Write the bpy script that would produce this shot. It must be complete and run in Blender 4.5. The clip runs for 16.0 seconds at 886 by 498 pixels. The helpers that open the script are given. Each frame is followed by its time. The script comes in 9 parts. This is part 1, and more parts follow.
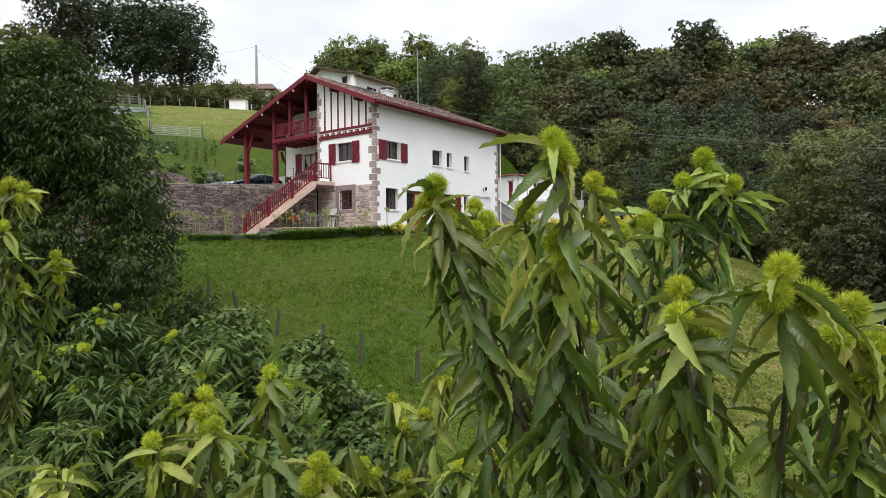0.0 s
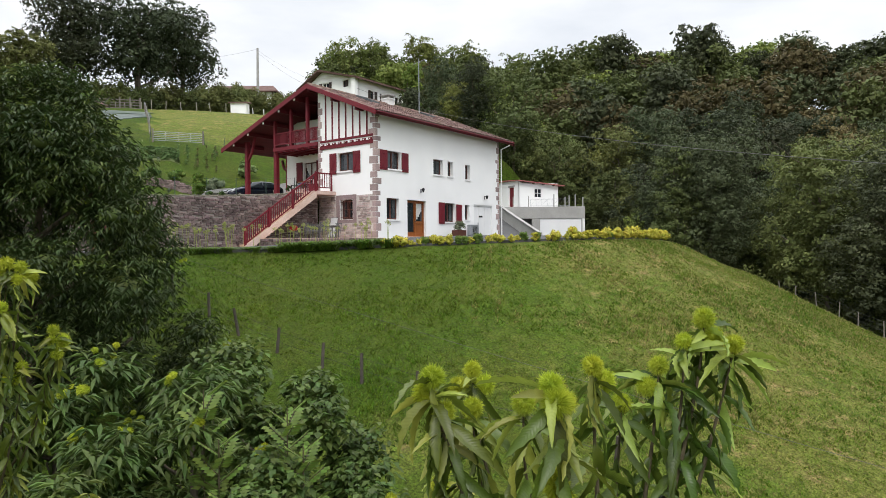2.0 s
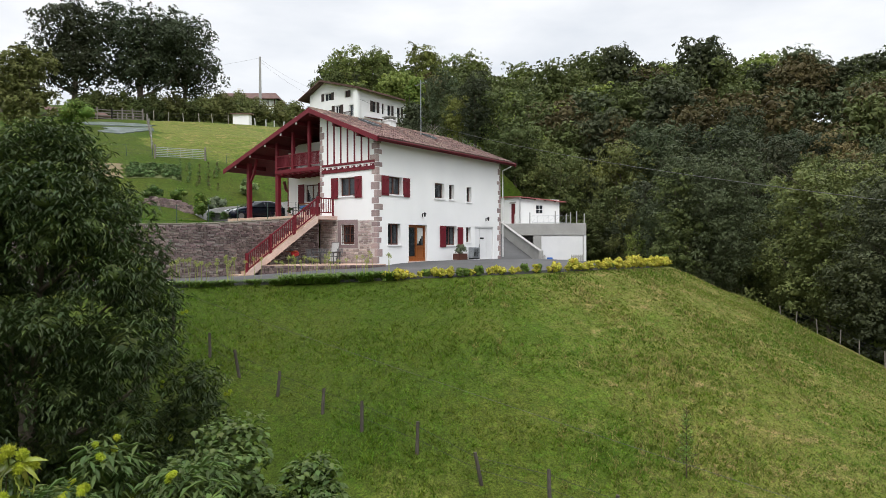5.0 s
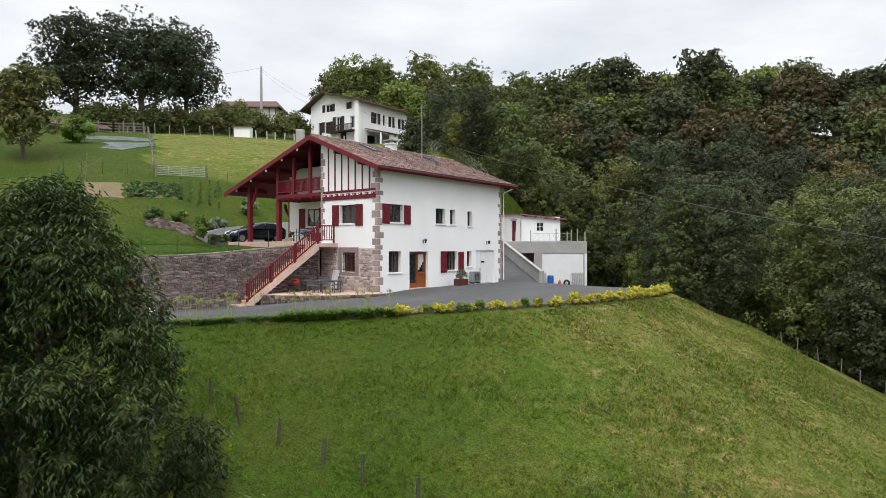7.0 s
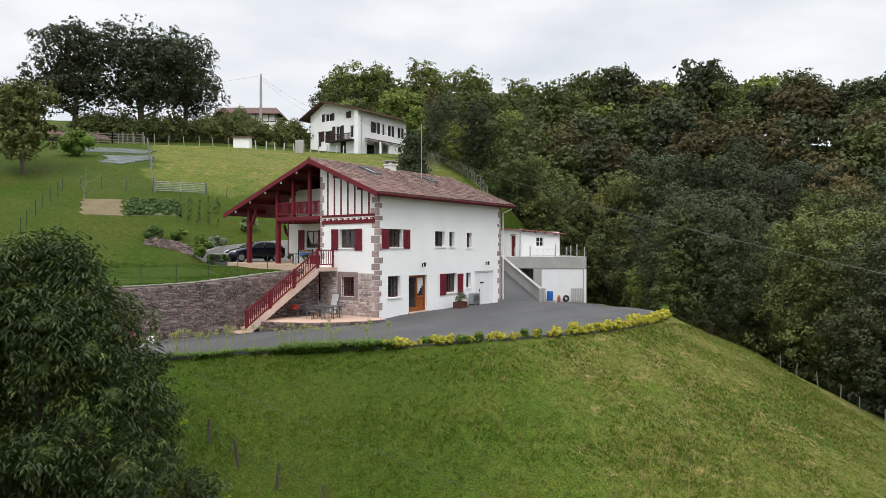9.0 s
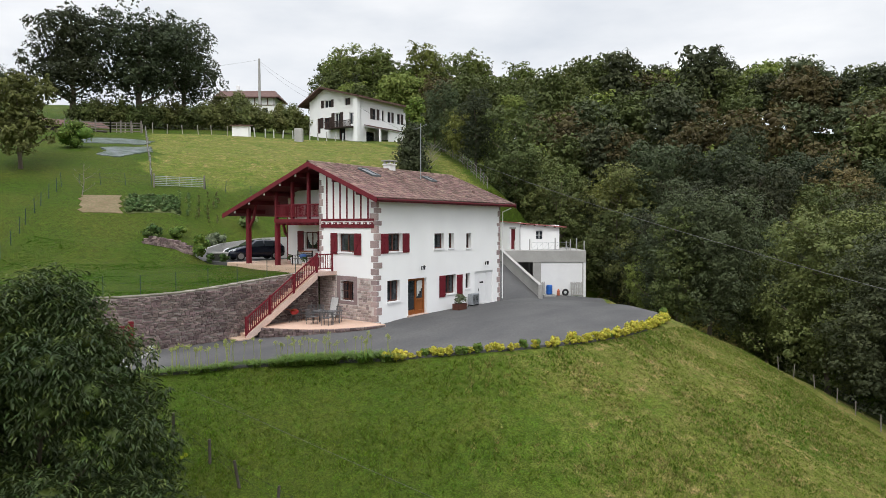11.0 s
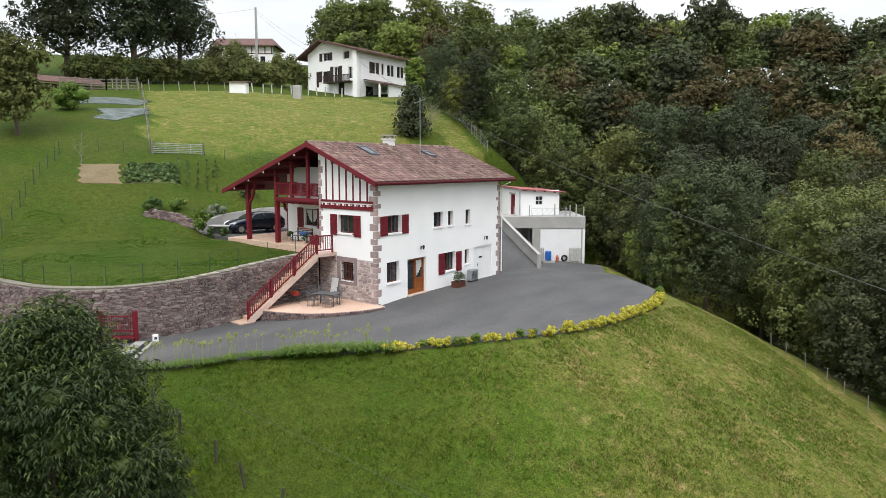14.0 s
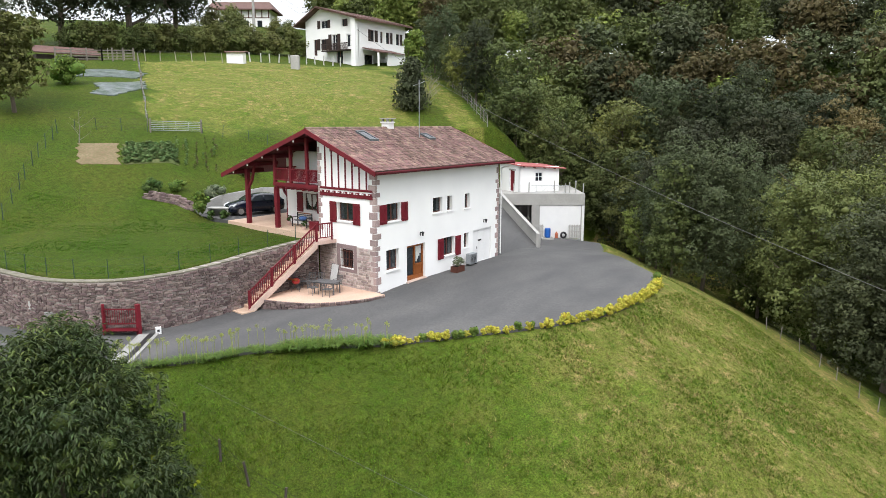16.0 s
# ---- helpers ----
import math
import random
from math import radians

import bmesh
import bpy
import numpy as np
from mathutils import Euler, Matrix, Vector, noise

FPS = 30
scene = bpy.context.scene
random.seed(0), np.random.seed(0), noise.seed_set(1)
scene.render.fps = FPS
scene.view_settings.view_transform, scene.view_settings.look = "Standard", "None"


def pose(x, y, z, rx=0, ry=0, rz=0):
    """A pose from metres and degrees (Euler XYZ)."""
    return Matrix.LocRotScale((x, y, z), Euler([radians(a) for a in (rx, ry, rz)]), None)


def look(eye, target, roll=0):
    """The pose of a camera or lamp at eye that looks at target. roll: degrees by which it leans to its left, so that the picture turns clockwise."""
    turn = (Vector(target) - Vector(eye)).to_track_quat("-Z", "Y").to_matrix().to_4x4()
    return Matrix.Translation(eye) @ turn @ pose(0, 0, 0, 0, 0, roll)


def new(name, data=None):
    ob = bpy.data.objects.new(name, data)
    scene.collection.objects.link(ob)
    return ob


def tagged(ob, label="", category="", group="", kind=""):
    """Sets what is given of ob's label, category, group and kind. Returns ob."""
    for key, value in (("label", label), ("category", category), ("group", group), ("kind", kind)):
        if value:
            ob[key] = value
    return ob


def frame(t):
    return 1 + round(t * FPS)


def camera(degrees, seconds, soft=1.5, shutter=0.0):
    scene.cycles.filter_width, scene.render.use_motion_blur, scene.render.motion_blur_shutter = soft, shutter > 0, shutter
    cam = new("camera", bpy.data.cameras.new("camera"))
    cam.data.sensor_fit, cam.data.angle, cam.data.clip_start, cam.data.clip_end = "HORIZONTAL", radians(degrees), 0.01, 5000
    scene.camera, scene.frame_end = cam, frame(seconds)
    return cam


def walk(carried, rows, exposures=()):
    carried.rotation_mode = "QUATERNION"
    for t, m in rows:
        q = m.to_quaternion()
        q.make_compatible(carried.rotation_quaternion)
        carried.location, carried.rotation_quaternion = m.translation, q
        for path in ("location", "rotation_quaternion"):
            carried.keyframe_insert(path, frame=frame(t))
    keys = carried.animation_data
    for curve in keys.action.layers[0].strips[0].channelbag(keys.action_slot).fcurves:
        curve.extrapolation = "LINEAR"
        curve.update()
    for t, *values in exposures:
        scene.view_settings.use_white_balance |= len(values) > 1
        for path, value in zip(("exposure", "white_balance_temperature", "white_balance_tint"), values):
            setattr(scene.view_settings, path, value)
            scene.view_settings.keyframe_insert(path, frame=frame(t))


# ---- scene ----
cam = camera(64.8, 16.0, soft=0.85)
PATH = [
    (0, (26.26, -31.403, -0.963), (25.13, -29.752, -0.974), -0.6),
    (0.5, (26.271, -31.394, -0.841), (25.141, -29.745, -0.852), -0.6),
    (1, (26.237, -31.383, -0.699), (25.106, -29.733, -0.708), -0.5),
    (1.5, (26.232, -31.366, -0.52), (25.102, -29.716, -0.53), -0.5),
    (2, (26.256, -31.366, -0.335), (25.124, -29.717, -0.347), -0.5),
    (2.5, (26.278, -31.366, -0.143), (25.145, -29.718, -0.155), -0.5),
    (3, (26.297, -31.405, 0.032), (25.164, -29.757, 0.021), -0.5),
    (3.5, (26.324, -31.407, 0.23), (25.19, -29.76, 0.219), -0.5),
    (4, (26.309, -31.391, 0.473), (25.175, -29.744, 0.463), -0.4),
    (6.5, (26.285, -31.362, 2.322), (25.148, -29.717, 2.316), -0.1),
    (7, (26.277, -31.355, 2.712), (25.14, -29.709, 2.708), -0.1),
    (7.5, (26.267, -31.337, 3.063), (25.131, -29.691, 3.061), -0.0),
    (8, (26.26, -31.348, 3.42), (25.124, -29.702, 3.419), 0.0),
    (8.5, (26.264, -31.338, 3.8), (25.128, -29.692, 3.8), 0.0),
    (9, (26.26, -31.321, 4.208), (25.125, -29.675, 4.204), 0.0),
    (11.5, (26.326, -31.26, 6.287), (25.191, -29.616, 6.191), 0.0),
    (12, (26.361, -31.279, 6.699), (25.227, -29.637, 6.575), 0.0),
    (12.5, (26.379, -31.29, 7.099), (25.245, -29.65, 6.945), 0.0),
    (13, (26.401, -31.289, 7.526), (25.268, -29.651, 7.343), 0.0),
    (13.5, (26.417, -31.298, 7.966), (25.286, -29.662, 7.754), 0.1),
    (14, (26.447, -31.285, 8.398), (25.317, -29.652, 8.157), 0.1),
    (14.5, (26.464, -31.29, 8.835), (25.337, -29.66, 8.566), 0.1),
    (15, (26.476, -31.279, 9.277), (25.351, -29.652, 8.979), 0.1),
    (15.5, (26.474, -31.236, 9.695), (25.351, -29.613, 9.369), 0.1),
    (16, (26.483, -31.23, 10.141), (25.363, -29.612, 9.785), 0.1),
]
walk(cam, [(t, look(eye, target, roll)) for t, eye, target, roll in PATH],
     exposures=[(0, 0.2), (7, 0.07), (9, 0.03), (12, 0.07), (14, 0.24), (16, 0.48)])

# ---- world and light ----
SUN_EL, SUN_AZ = radians(52), radians(150)
world = bpy.data.worlds.new("overcast_sky")
scene.world = world
world.use_nodes = True
wn, wl = world.node_tree.nodes, world.node_tree.links
wn.clear()
w_out, w_bg = wn.new("ShaderNodeOutputWorld"), wn.new("ShaderNodeBackground")
w_sky = wn.new("ShaderNodeTexSky")
w_sky.sky_type, w_sky.sun_disc = "NISHITA", False
w_sky.sun_elevation, w_sky.sun_rotation = SUN_EL, SUN_AZ
w_sky.air_density, w_sky.dust_density = 1.0, 2.0
w_co, w_map, w_noise, w_sep = (wn.new("ShaderNode" + k) for k in ("TexCoord", "Mapping", "TexNoise", "SeparateXYZ"))
w_map.inputs["Scale"].default_value = (1.6, 1.6, 5.0)
w_noise.inputs["Scale"].default_value, w_noise.inputs["Detail"].default_value = 2.2, 7
w_ramp, w_grad = wn.new("ShaderNodeValToRGB"), wn.new("ShaderNodeMapRange")
w_ramp.color_ramp.elements[0].position, w_ramp.color_ramp.elements[1].position = 0.32, 0.66
w_ramp.color_ramp.elements[0].color = (0.70, 0.74, 0.80, 1)
w_ramp.color_ramp.elements[1].color = (0.97, 0.98, 1.0, 1)
w_grad.inputs[1].default_value, w_grad.inputs[2].default_value = 0.36, 0.9
w_grad.inputs[3].default_value, w_grad.inputs[4].default_value = 1.04, 2.9
w_mul, w_mix, w_sk = wn.new("ShaderNodeMix"), wn.new("ShaderNodeMix"), wn.new("ShaderNodeMix")
for m in (w_mul, w_mix, w_sk):
    m.data_type = "RGBA"
w_mul.blend_type = w_sk.blend_type = "MULTIPLY"
w_mul.inputs[0].default_value = w_sk.inputs[0].default_value = 1.0
w_mix.inputs[0].default_value = 0.90
w_sk.inputs[7].default_value = (0.1, 0.1, 0.1, 1)
wl.new(w_co.outputs["Generated"], w_map.inputs[0])
wl.new(w_map.outputs[0], w_noise.inputs["Vector"])
wl.new(w_noise.outputs[0], w_ramp.inputs[0])
wl.new(w_co.outputs["Generated"], w_sep.inputs[0])
wl.new(w_sep.outputs[2], w_grad.inputs[0])
wl.new(w_ramp.outputs[0], w_mul.inputs[6])
wl.new(w_grad.outputs[0], w_mul.inputs[7])
wl.new(w_sky.outputs[0], w_sk.inputs[6])
wl.new(w_sk.outputs[2], w_mix.inputs[6])
wl.new(w_mul.outputs[2], w_mix.inputs[7])
wl.new(w_mix.outputs[2], w_bg.inputs[0])
wl.new(w_bg.outputs[0], w_out.inputs[0])
sun = new("sun", bpy.data.lights.new("sun", "SUN"))
sun.data.energy, sun.data.angle, sun.data.color = 1.5, radians(25), (1.0, 0.97, 0.92)
sun.matrix_world = look((30 * math.sin(SUN_AZ) * math.cos(SUN_EL), 30 * math.cos(SUN_AZ) * math.cos(SUN_EL), 30 * math.sin(SUN_EL)), (0, 0, 0))


# ---- materials ----
def mat(name, c1, c2, scale=1.0, rough=0.85, bump=0.2, fine=None, c3=None, metal=0.0, per=0.0, island=0.0, trans=0.0, spec=0.3, stretch=None, bdist=0.02):
    """c1 to c2 by broad noise, c3 by fine noise; per / island: lightness changes by object / by loose piece."""
    m = bpy.data.materials.new(name)
    m.use_nodes = True
    n, l = m.node_tree.nodes, m.node_tree.links
    b, out = n["Principled BSDF"], n["Material Output"]
    co, mp = n.new("ShaderNodeTexCoord"), n.new("ShaderNodeMapping")
    if stretch:
        mp.inputs["Scale"].default_value = stretch
    geo = n.new("ShaderNodeNewGeometry")
    l.new(geo.outputs["Position"], mp.inputs[0])
    n1, n2 = n.new("ShaderNodeTexNoise"), n.new("ShaderNodeTexNoise")
    n1.inputs["Scale"].default_value, n1.inputs["Detail"].default_value = scale, 5
    n2.inputs["Scale"].default_value, n2.inputs["Detail"].default_value = fine or scale * 9, 6
    for k in (n1, n2):
        l.new(mp.outputs[0], k.inputs["Vector"])
    r1, r2 = n.new("ShaderNodeMapRange"), n.new("ShaderNodeMapRange")
    for r in (r1, r2):
        r.inputs[1].default_value, r.inputs[2].default_value = 0.34, 0.66
    l.new(n1.outputs[0], r1.inputs[0])
    l.new(n2.outputs[0], r2.inputs[0])
    a, f = n.new("ShaderNodeMix"), n.new("ShaderNodeMix")
    a.data_type = f.data_type = "RGBA"
    a.inputs[6].default_value, a.inputs[7].default_value = (*c1, 1), (*c2, 1)
    f.inputs[7].default_value = (*(c3 or [0.6 * v for v in c1]), 1)
    l.new(r1.outputs[0], a.inputs[0])
    half = n.new("ShaderNodeMath")
    half.operation, half.inputs[1].default_value = "MULTIPLY", 0.55
    l.new(r2.outputs[0], half.inputs[0])
    l.new(half.outputs[0], f.inputs[0])
    l.new(a.outputs[2], f.inputs[6])
    col = f.outputs[2]
    info = n.new("ShaderNodeObjectInfo")
    for amount, src in ((per, info.outputs["Random"]), (island, geo.outputs["Random Per Island"])):
        if amount:
            h, r = n.new("ShaderNodeHueSaturation"), n.new("ShaderNodeMapRange")
            r.inputs[3].default_value, r.inputs[4].default_value = 1 - amount, 1 + amount
            l.new(src, r.inputs[0])
            l.new(r.outputs[0], h.inputs["Value"])
            rh = n.new("ShaderNodeMapRange")
            rh.inputs[3].default_value, rh.inputs[4].default_value = 0.5 - 0.06 * amount, 0.5 + 0.06 * amount
            frac = n.new("ShaderNodeMath")
            frac.operation, frac.inputs[1].default_value = "PINGPONG", 0.31
            l.new(src, frac.inputs[0])
            tri = n.new("ShaderNodeMath")
            tri.operation, tri.inputs[1].default_value = "DIVIDE", 0.31
            l.new(frac.outputs[0], tri.inputs[0])
            l.new(tri.outputs[0], rh.inputs[0])
            l.new(rh.outputs[0], h.inputs["Hue"])
            l.new(col, h.inputs["Color"])
            col = h.outputs[0]
    l.new(col, b.inputs["Base Color"])
    b.inputs["Roughness"].default_value, b.inputs["Metallic"].default_value = rough, metal
    b.inputs["Specular IOR Level"].default_value = spec
    if bump:
        bp = n.new("ShaderNodeBump")
        bp.inputs["Strength"].default_value, bp.inputs["Distance"].default_value = bump, bdist
        l.new(n2.outputs[0], bp.inputs["Height"])
        l.new(bp.outputs[0], b.inputs["Normal"])
    if trans:
        t, mx = n.new("ShaderNodeBsdfTranslucent"), n.new("ShaderNodeMixShader")
        l.new(col, t.inputs[0])
        mx.inputs[0].default_value = trans
        l.new(b.outputs[0], mx.inputs[1])
        l.new(t.outputs[0], mx.inputs[2])
        l.new(mx.outputs[0], out.inputs[0])
    return m


def glass(name, tint=(0.02, 0.025, 0.03), rough=0.06):
    m = mat(name, tint, [1.3 * v for v in tint], 0.6, rough, 0.0, spec=0.6)
    return m


M_GRASS = mat("meadow_grass", (0.060, 0.104, 0.009), (0.100, 0.119, 0.017), 0.21, 0.9, 0.9, 3.2, (0.046, 0.082, 0.009), spec=0.1, bdist=0.06)
M_LAWN = mat("lawn_blade", (0.046, 0.112, 0.009), (0.064, 0.128, 0.012), 0.3, 0.8, 0, 1.3, (0.055, 0.105, 0.012), island=0.3, trans=0.35, spec=0.15)
M_BLADE = mat("grass_blade", (0.070, 0.140, 0.008), (0.112, 0.156, 0.016), 0.21, 0.8, 0, 1.3, (0.105, 0.132, 0.028), island=0.4, trans=0.35, spec=0.15)


def meadow_nodes(m):
    """Fine tufts, clover and straw over broad patches; the sheet's own "dry" value turns grass to straw and, when low,
    darkens it.
    """
    n, l = m.node_tree.nodes, m.node_tree.links
    b = n["Principled BSDF"]
    geo = n.new("ShaderNodeNewGeometry")
    col = b.inputs["Base Color"].links[0].from_socket

    def noise(scale, detail, rough):
        t = n.new("ShaderNodeTexNoise")
        t.inputs["Scale"].default_value, t.inputs["Detail"].default_value, t.inputs["Roughness"].default_value = scale, detail, rough
        l.new(geo.outputs["Position"], t.inputs["Vector"])
        return t.outputs[0]

    def ranged(sock, lo, hi, a=0.0, z=1.0):
        r = n.new("ShaderNodeMapRange")
        for i, v in ((1, lo), (2, hi), (3, a), (4, z)):
            r.inputs[i].default_value = v
        l.new(sock, r.inputs[0])
        return r.outputs[0]

    def blend(fac, under, over, how="MIX"):
        x = n.new("ShaderNodeMix")
        x.data_type, x.blend_type = "RGBA", how
        if isinstance(fac, float):
            x.inputs[0].default_value = fac
        else:
            l.new(fac, x.inputs[0])
        l.new(under, x.inputs[6])
        if isinstance(over, tuple):
            x.inputs[7].default_value = (*over, 1)
        else:
            l.new(over, x.inputs[7])
        return x.outputs[2]

    at, add, near_dry = n.new("ShaderNodeAttribute"), n.new("ShaderNodeMath"), n.new("ShaderNodeMath")
    at.attribute_name = "dry"
    add.operation = near_dry.operation = "MULTIPLY_ADD"
    add.inputs[1].default_value, near_dry.inputs[1].default_value = 0.13, 0.10
    l.new(at.outputs["Fac"], add.inputs[0])
    l.new(noise(0.5, 9, 0.74), add.inputs[2])
    l.new(at.outputs["Fac"], near_dry.inputs[0])
    l.new(noise(1.1, 8, 0.78), near_dry.inputs[2])
    col = blend(ranged(noise(2.4, 8, 0.75), 0.52, 0.66, 0.0, 0.6), col, (0.066, 0.150, 0.008))
    col = blend(ranged(add.outputs[0], 0.46, 0.76, 0.0, 0.72), col, (0.160, 0.146, 0.040))
    col = blend(ranged(near_dry.outputs[0], 0.60, 0.74, 0.0, 0.85), col, (0.260, 0.180, 0.085))
    # Low values darken: lush lawn, and the shade painted under the woods.
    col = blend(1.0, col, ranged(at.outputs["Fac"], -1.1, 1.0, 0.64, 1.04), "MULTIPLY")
    fine = noise(13.0, 6, 0.82)
    col = blend(1.0, col, ranged(fine, 0.41, 0.59, 0.45, 1.5), "MULTIPLY")
    col = blend(1.0, col, ranged(noise(2.6, 5, 0.7), 0.38, 0.62, 0.84, 1.16), "MULTIPLY")
    l.new(col, b.inputs["Base Color"])
    l.new(fine, b.inputs["Normal"].links[0].from_node.inputs["Height"])


meadow_nodes(M_GRASS)
M_ASPHALT = mat("asphalt", (0.070, 0.069, 0.071), (0.108, 0.105, 0.104), 0.42, 0.85, 0.5, 14.0, (0.046, 0.046, 0.048), bdist=0.012, stretch=(1.0, 0.4, 1.0))
M_RENDER = mat("white_render", (0.84, 0.84, 0.84), (0.79, 0.79, 0.795), 0.5, 0.9, 0.25, 30.0, (0.82, 0.815, 0.80), bdist=0.008)
M_RED = mat("dark_red_paint", (0.13, 0.008, 0.016), (0.17, 0.012, 0.022), 1.5, 0.5, 0.15, 20.0, (0.10, 0.007, 0.014), bdist=0.004)
M_REDDARK = mat("soffit_boards", (0.10, 0.009, 0.015), (0.14, 0.013, 0.021), 1.2, 0.65, 0.3, 14.0, (0.07, 0.007, 0.012), stretch=(6, 0.4, 6))
M_SAND = mat("pink_sandstone", (0.31, 0.225, 0.215), (0.40, 0.31, 0.295), 1.3, 0.92, 0.5, 14.0, (0.21, 0.165, 0.165), per=0.22, bdist=0.015)
M_STONE = mat("rubble_stone", (0.150, 0.106, 0.102), (0.235, 0.172, 0.160), 1.6, 0.93, 0.7, 12.0, (0.085, 0.070, 0.070), per=0.42, bdist=0.03)
M_MORTAR = mat("lime_mortar", (0.31, 0.265, 0.245), (0.39, 0.345, 0.32), 1.2, 0.95, 0.6, 18.0, (0.21, 0.185, 0.17), bdist=0.02)
M_TILE = mat("roof_tile", (0.120, 0.068, 0.058), (0.190, 0.118, 0.100), 0.9, 0.9, 0.4, 5.0, (0.075, 0.056, 0.052), per=0.4, island=0.45, bdist=0.01)
M_CONC = mat("concrete", (0.33, 0.325, 0.31), (0.43, 0.42, 0.40), 0.7, 0.92, 0.4, 16.0, (0.24, 0.235, 0.225), bdist=0.01)
M_TERRA = mat("terrace_paving", (0.52, 0.36, 0.27), (0.60, 0.43, 0.33), 0.8, 0.85, 0.2, 9.0, (0.45, 0.31, 0.24), per=0.1, bdist=0.006)
M_GLASS = glass("window_glass")
# Near-black: stands in for unlit rooms and a doorway; also the planter soil.
M_DARK = mat("dark_interior", (0.016, 0.015, 0.015), (0.03, 0.028, 0.026), 1.0, 0.9, 0)
M_FRAME = mat("brown_frame", (0.085, 0.03, 0.02), (0.11, 0.04, 0.028), 2.0, 0.5, 0.1, 20.0)
M_WHITE = mat("white_paint", (0.78, 0.78, 0.78), (0.72, 0.72, 0.73), 1.0, 0.55, 0.1, 20.0, (0.7, 0.7, 0.7), bdist=0.004)
M_BARK = mat("bark", (0.10, 0.08, 0.06), (0.16, 0.13, 0.10), 2.0, 0.95, 0.8, 10.0, (0.05, 0.042, 0.034), stretch=(1, 1, 0.3), bdist=0.03)
M_LEAF = [mat("forest_leaf" + s, a, b, 0.10, 0.7, 0, 0.7, c, per=0.38, island=0.22, trans=0.2, spec=0.25) for s, a, b, c in (
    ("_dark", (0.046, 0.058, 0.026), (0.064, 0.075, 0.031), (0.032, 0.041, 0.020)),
    ("_mid", (0.088, 0.106, 0.030), (0.120, 0.134, 0.038), (0.064, 0.079, 0.025)),
    ("_light", (0.138, 0.160, 0.034), (0.170, 0.184, 0.042), (0.104, 0.126, 0.028)),
    ("_rust", (0.122, 0.110, 0.038), (0.148, 0.128, 0.044), (0.088, 0.084, 0.030)),
    ("_blue", (0.060, 0.082, 0.036), (0.080, 0.102, 0.043), (0.043, 0.060, 0.027)),
    ("_olive", (0.082, 0.092, 0.026), (0.108, 0.114, 0.032), (0.058, 0.068, 0.021)))]


# ---- building helpers ----
def mesh_ob(name, verts, faces, material, parent=None, label="", smooth=False):
    me = bpy.data.meshes.new(name)
    me.from_pydata([tuple(v) for v in verts], [], faces)
    me.materials.append(material)
    if smooth:
        me.polygons.foreach_set("use_smooth", [True] * len(me.polygons))
    ob = new(name, me)
    if parent:
        ob.parent = parent
    if label:
        ob["label"] = label
    return ob


def part(name, bm, material, parent=None, label="", smooth=False):
    me = bpy.data.meshes.new(name)
    bm.to_mesh(me)
    bm.free()
    me.materials.append(material)
    if smooth:
        me.polygons.foreach_set("use_smooth", [True] * len(me.polygons))
    ob = new(name, me)
    if parent:
        ob.parent = parent
    if label:
        ob["label"] = label
    return ob


def thing(name, label, category, m=None, group="", kind=""):
    ob = new(name)
    ob.empty_display_size = 0.2
    if m is not None:
        ob.matrix_basis = m
    return tagged(ob, label, category, group, kind)


def box(bm, lo, hi, bevel=0.0, m=None):
    """A box from corner to corner, with bevelled edges, into bm."""
    lo, hi = Vector(lo), Vector(hi)
    r = bmesh.ops.create_cube(bm, size=1.0, matrix=Matrix.Translation((lo + hi) / 2) @ Matrix.Diagonal((*(hi - lo), 1)))
    vs = r["verts"]
    if bevel:
        es = list({e for v in vs for e in v.link_edges})
        r = bmesh.ops.bevel(bm, geom=es, offset=bevel, segments=1, affect="EDGES", profile=0.5)
        vs = r["verts"]
    if m is not None:
        bmesh.ops.transform(bm, matrix=m, verts=list({v for v in vs}))
    return vs


def bar(bm, a, b, w, h=None, sides=4, taper=1.0):
    """A straight bar from a to b, square (w x h) or round."""
    a, b = Vector(a), Vector(b)
    d = b - a
    q = d.to_track_quat("Z", "Y").to_matrix().to_4x4() if d.length > 1e-6 else Matrix()
    m = Matrix.Translation((a + b) / 2) @ q
    if sides == 4:
        bmesh.ops.create_cube(bm, size=1.0, matrix=m @ Matrix.Diagonal((w, h or w, d.length, 1)))
    else:
        bmesh.ops.create_cone(bm, cap_ends=True, segments=sides, radius1=w / 2, radius2=w / 2 * taper, depth=d.length, matrix=m)


def boxes(*spec, bevel=0.0):
    bm = bmesh.new()
    for lo, hi in spec:
        box(bm, lo, hi, bevel)
    return bm


def spline(points, n):
    """n points on a smooth curve through the given points."""
    p = np.array(points, float)
    t = np.r_[0, np.cumsum(np.linalg.norm(np.diff(p[:, :2], axis=0), axis=1))]
    u = np.linspace(0, t[-1], n)
    m = np.gradient(p, t, axis=0)
    k = np.clip(np.searchsorted(t, u, side="right") - 1, 0, len(t) - 2)
    h = (t[k + 1] - t[k])[:, None]
    s = ((u - t[k])[:, None]) / h
    return (2 * s**3 - 3 * s**2 + 1) * p[k] + (s**3 - 2 * s**2 + s) * h * m[k] + (-2 * s**3 + 3 * s**2) * p[k + 1] + (s**3 - s**2) * h * m[k + 1]


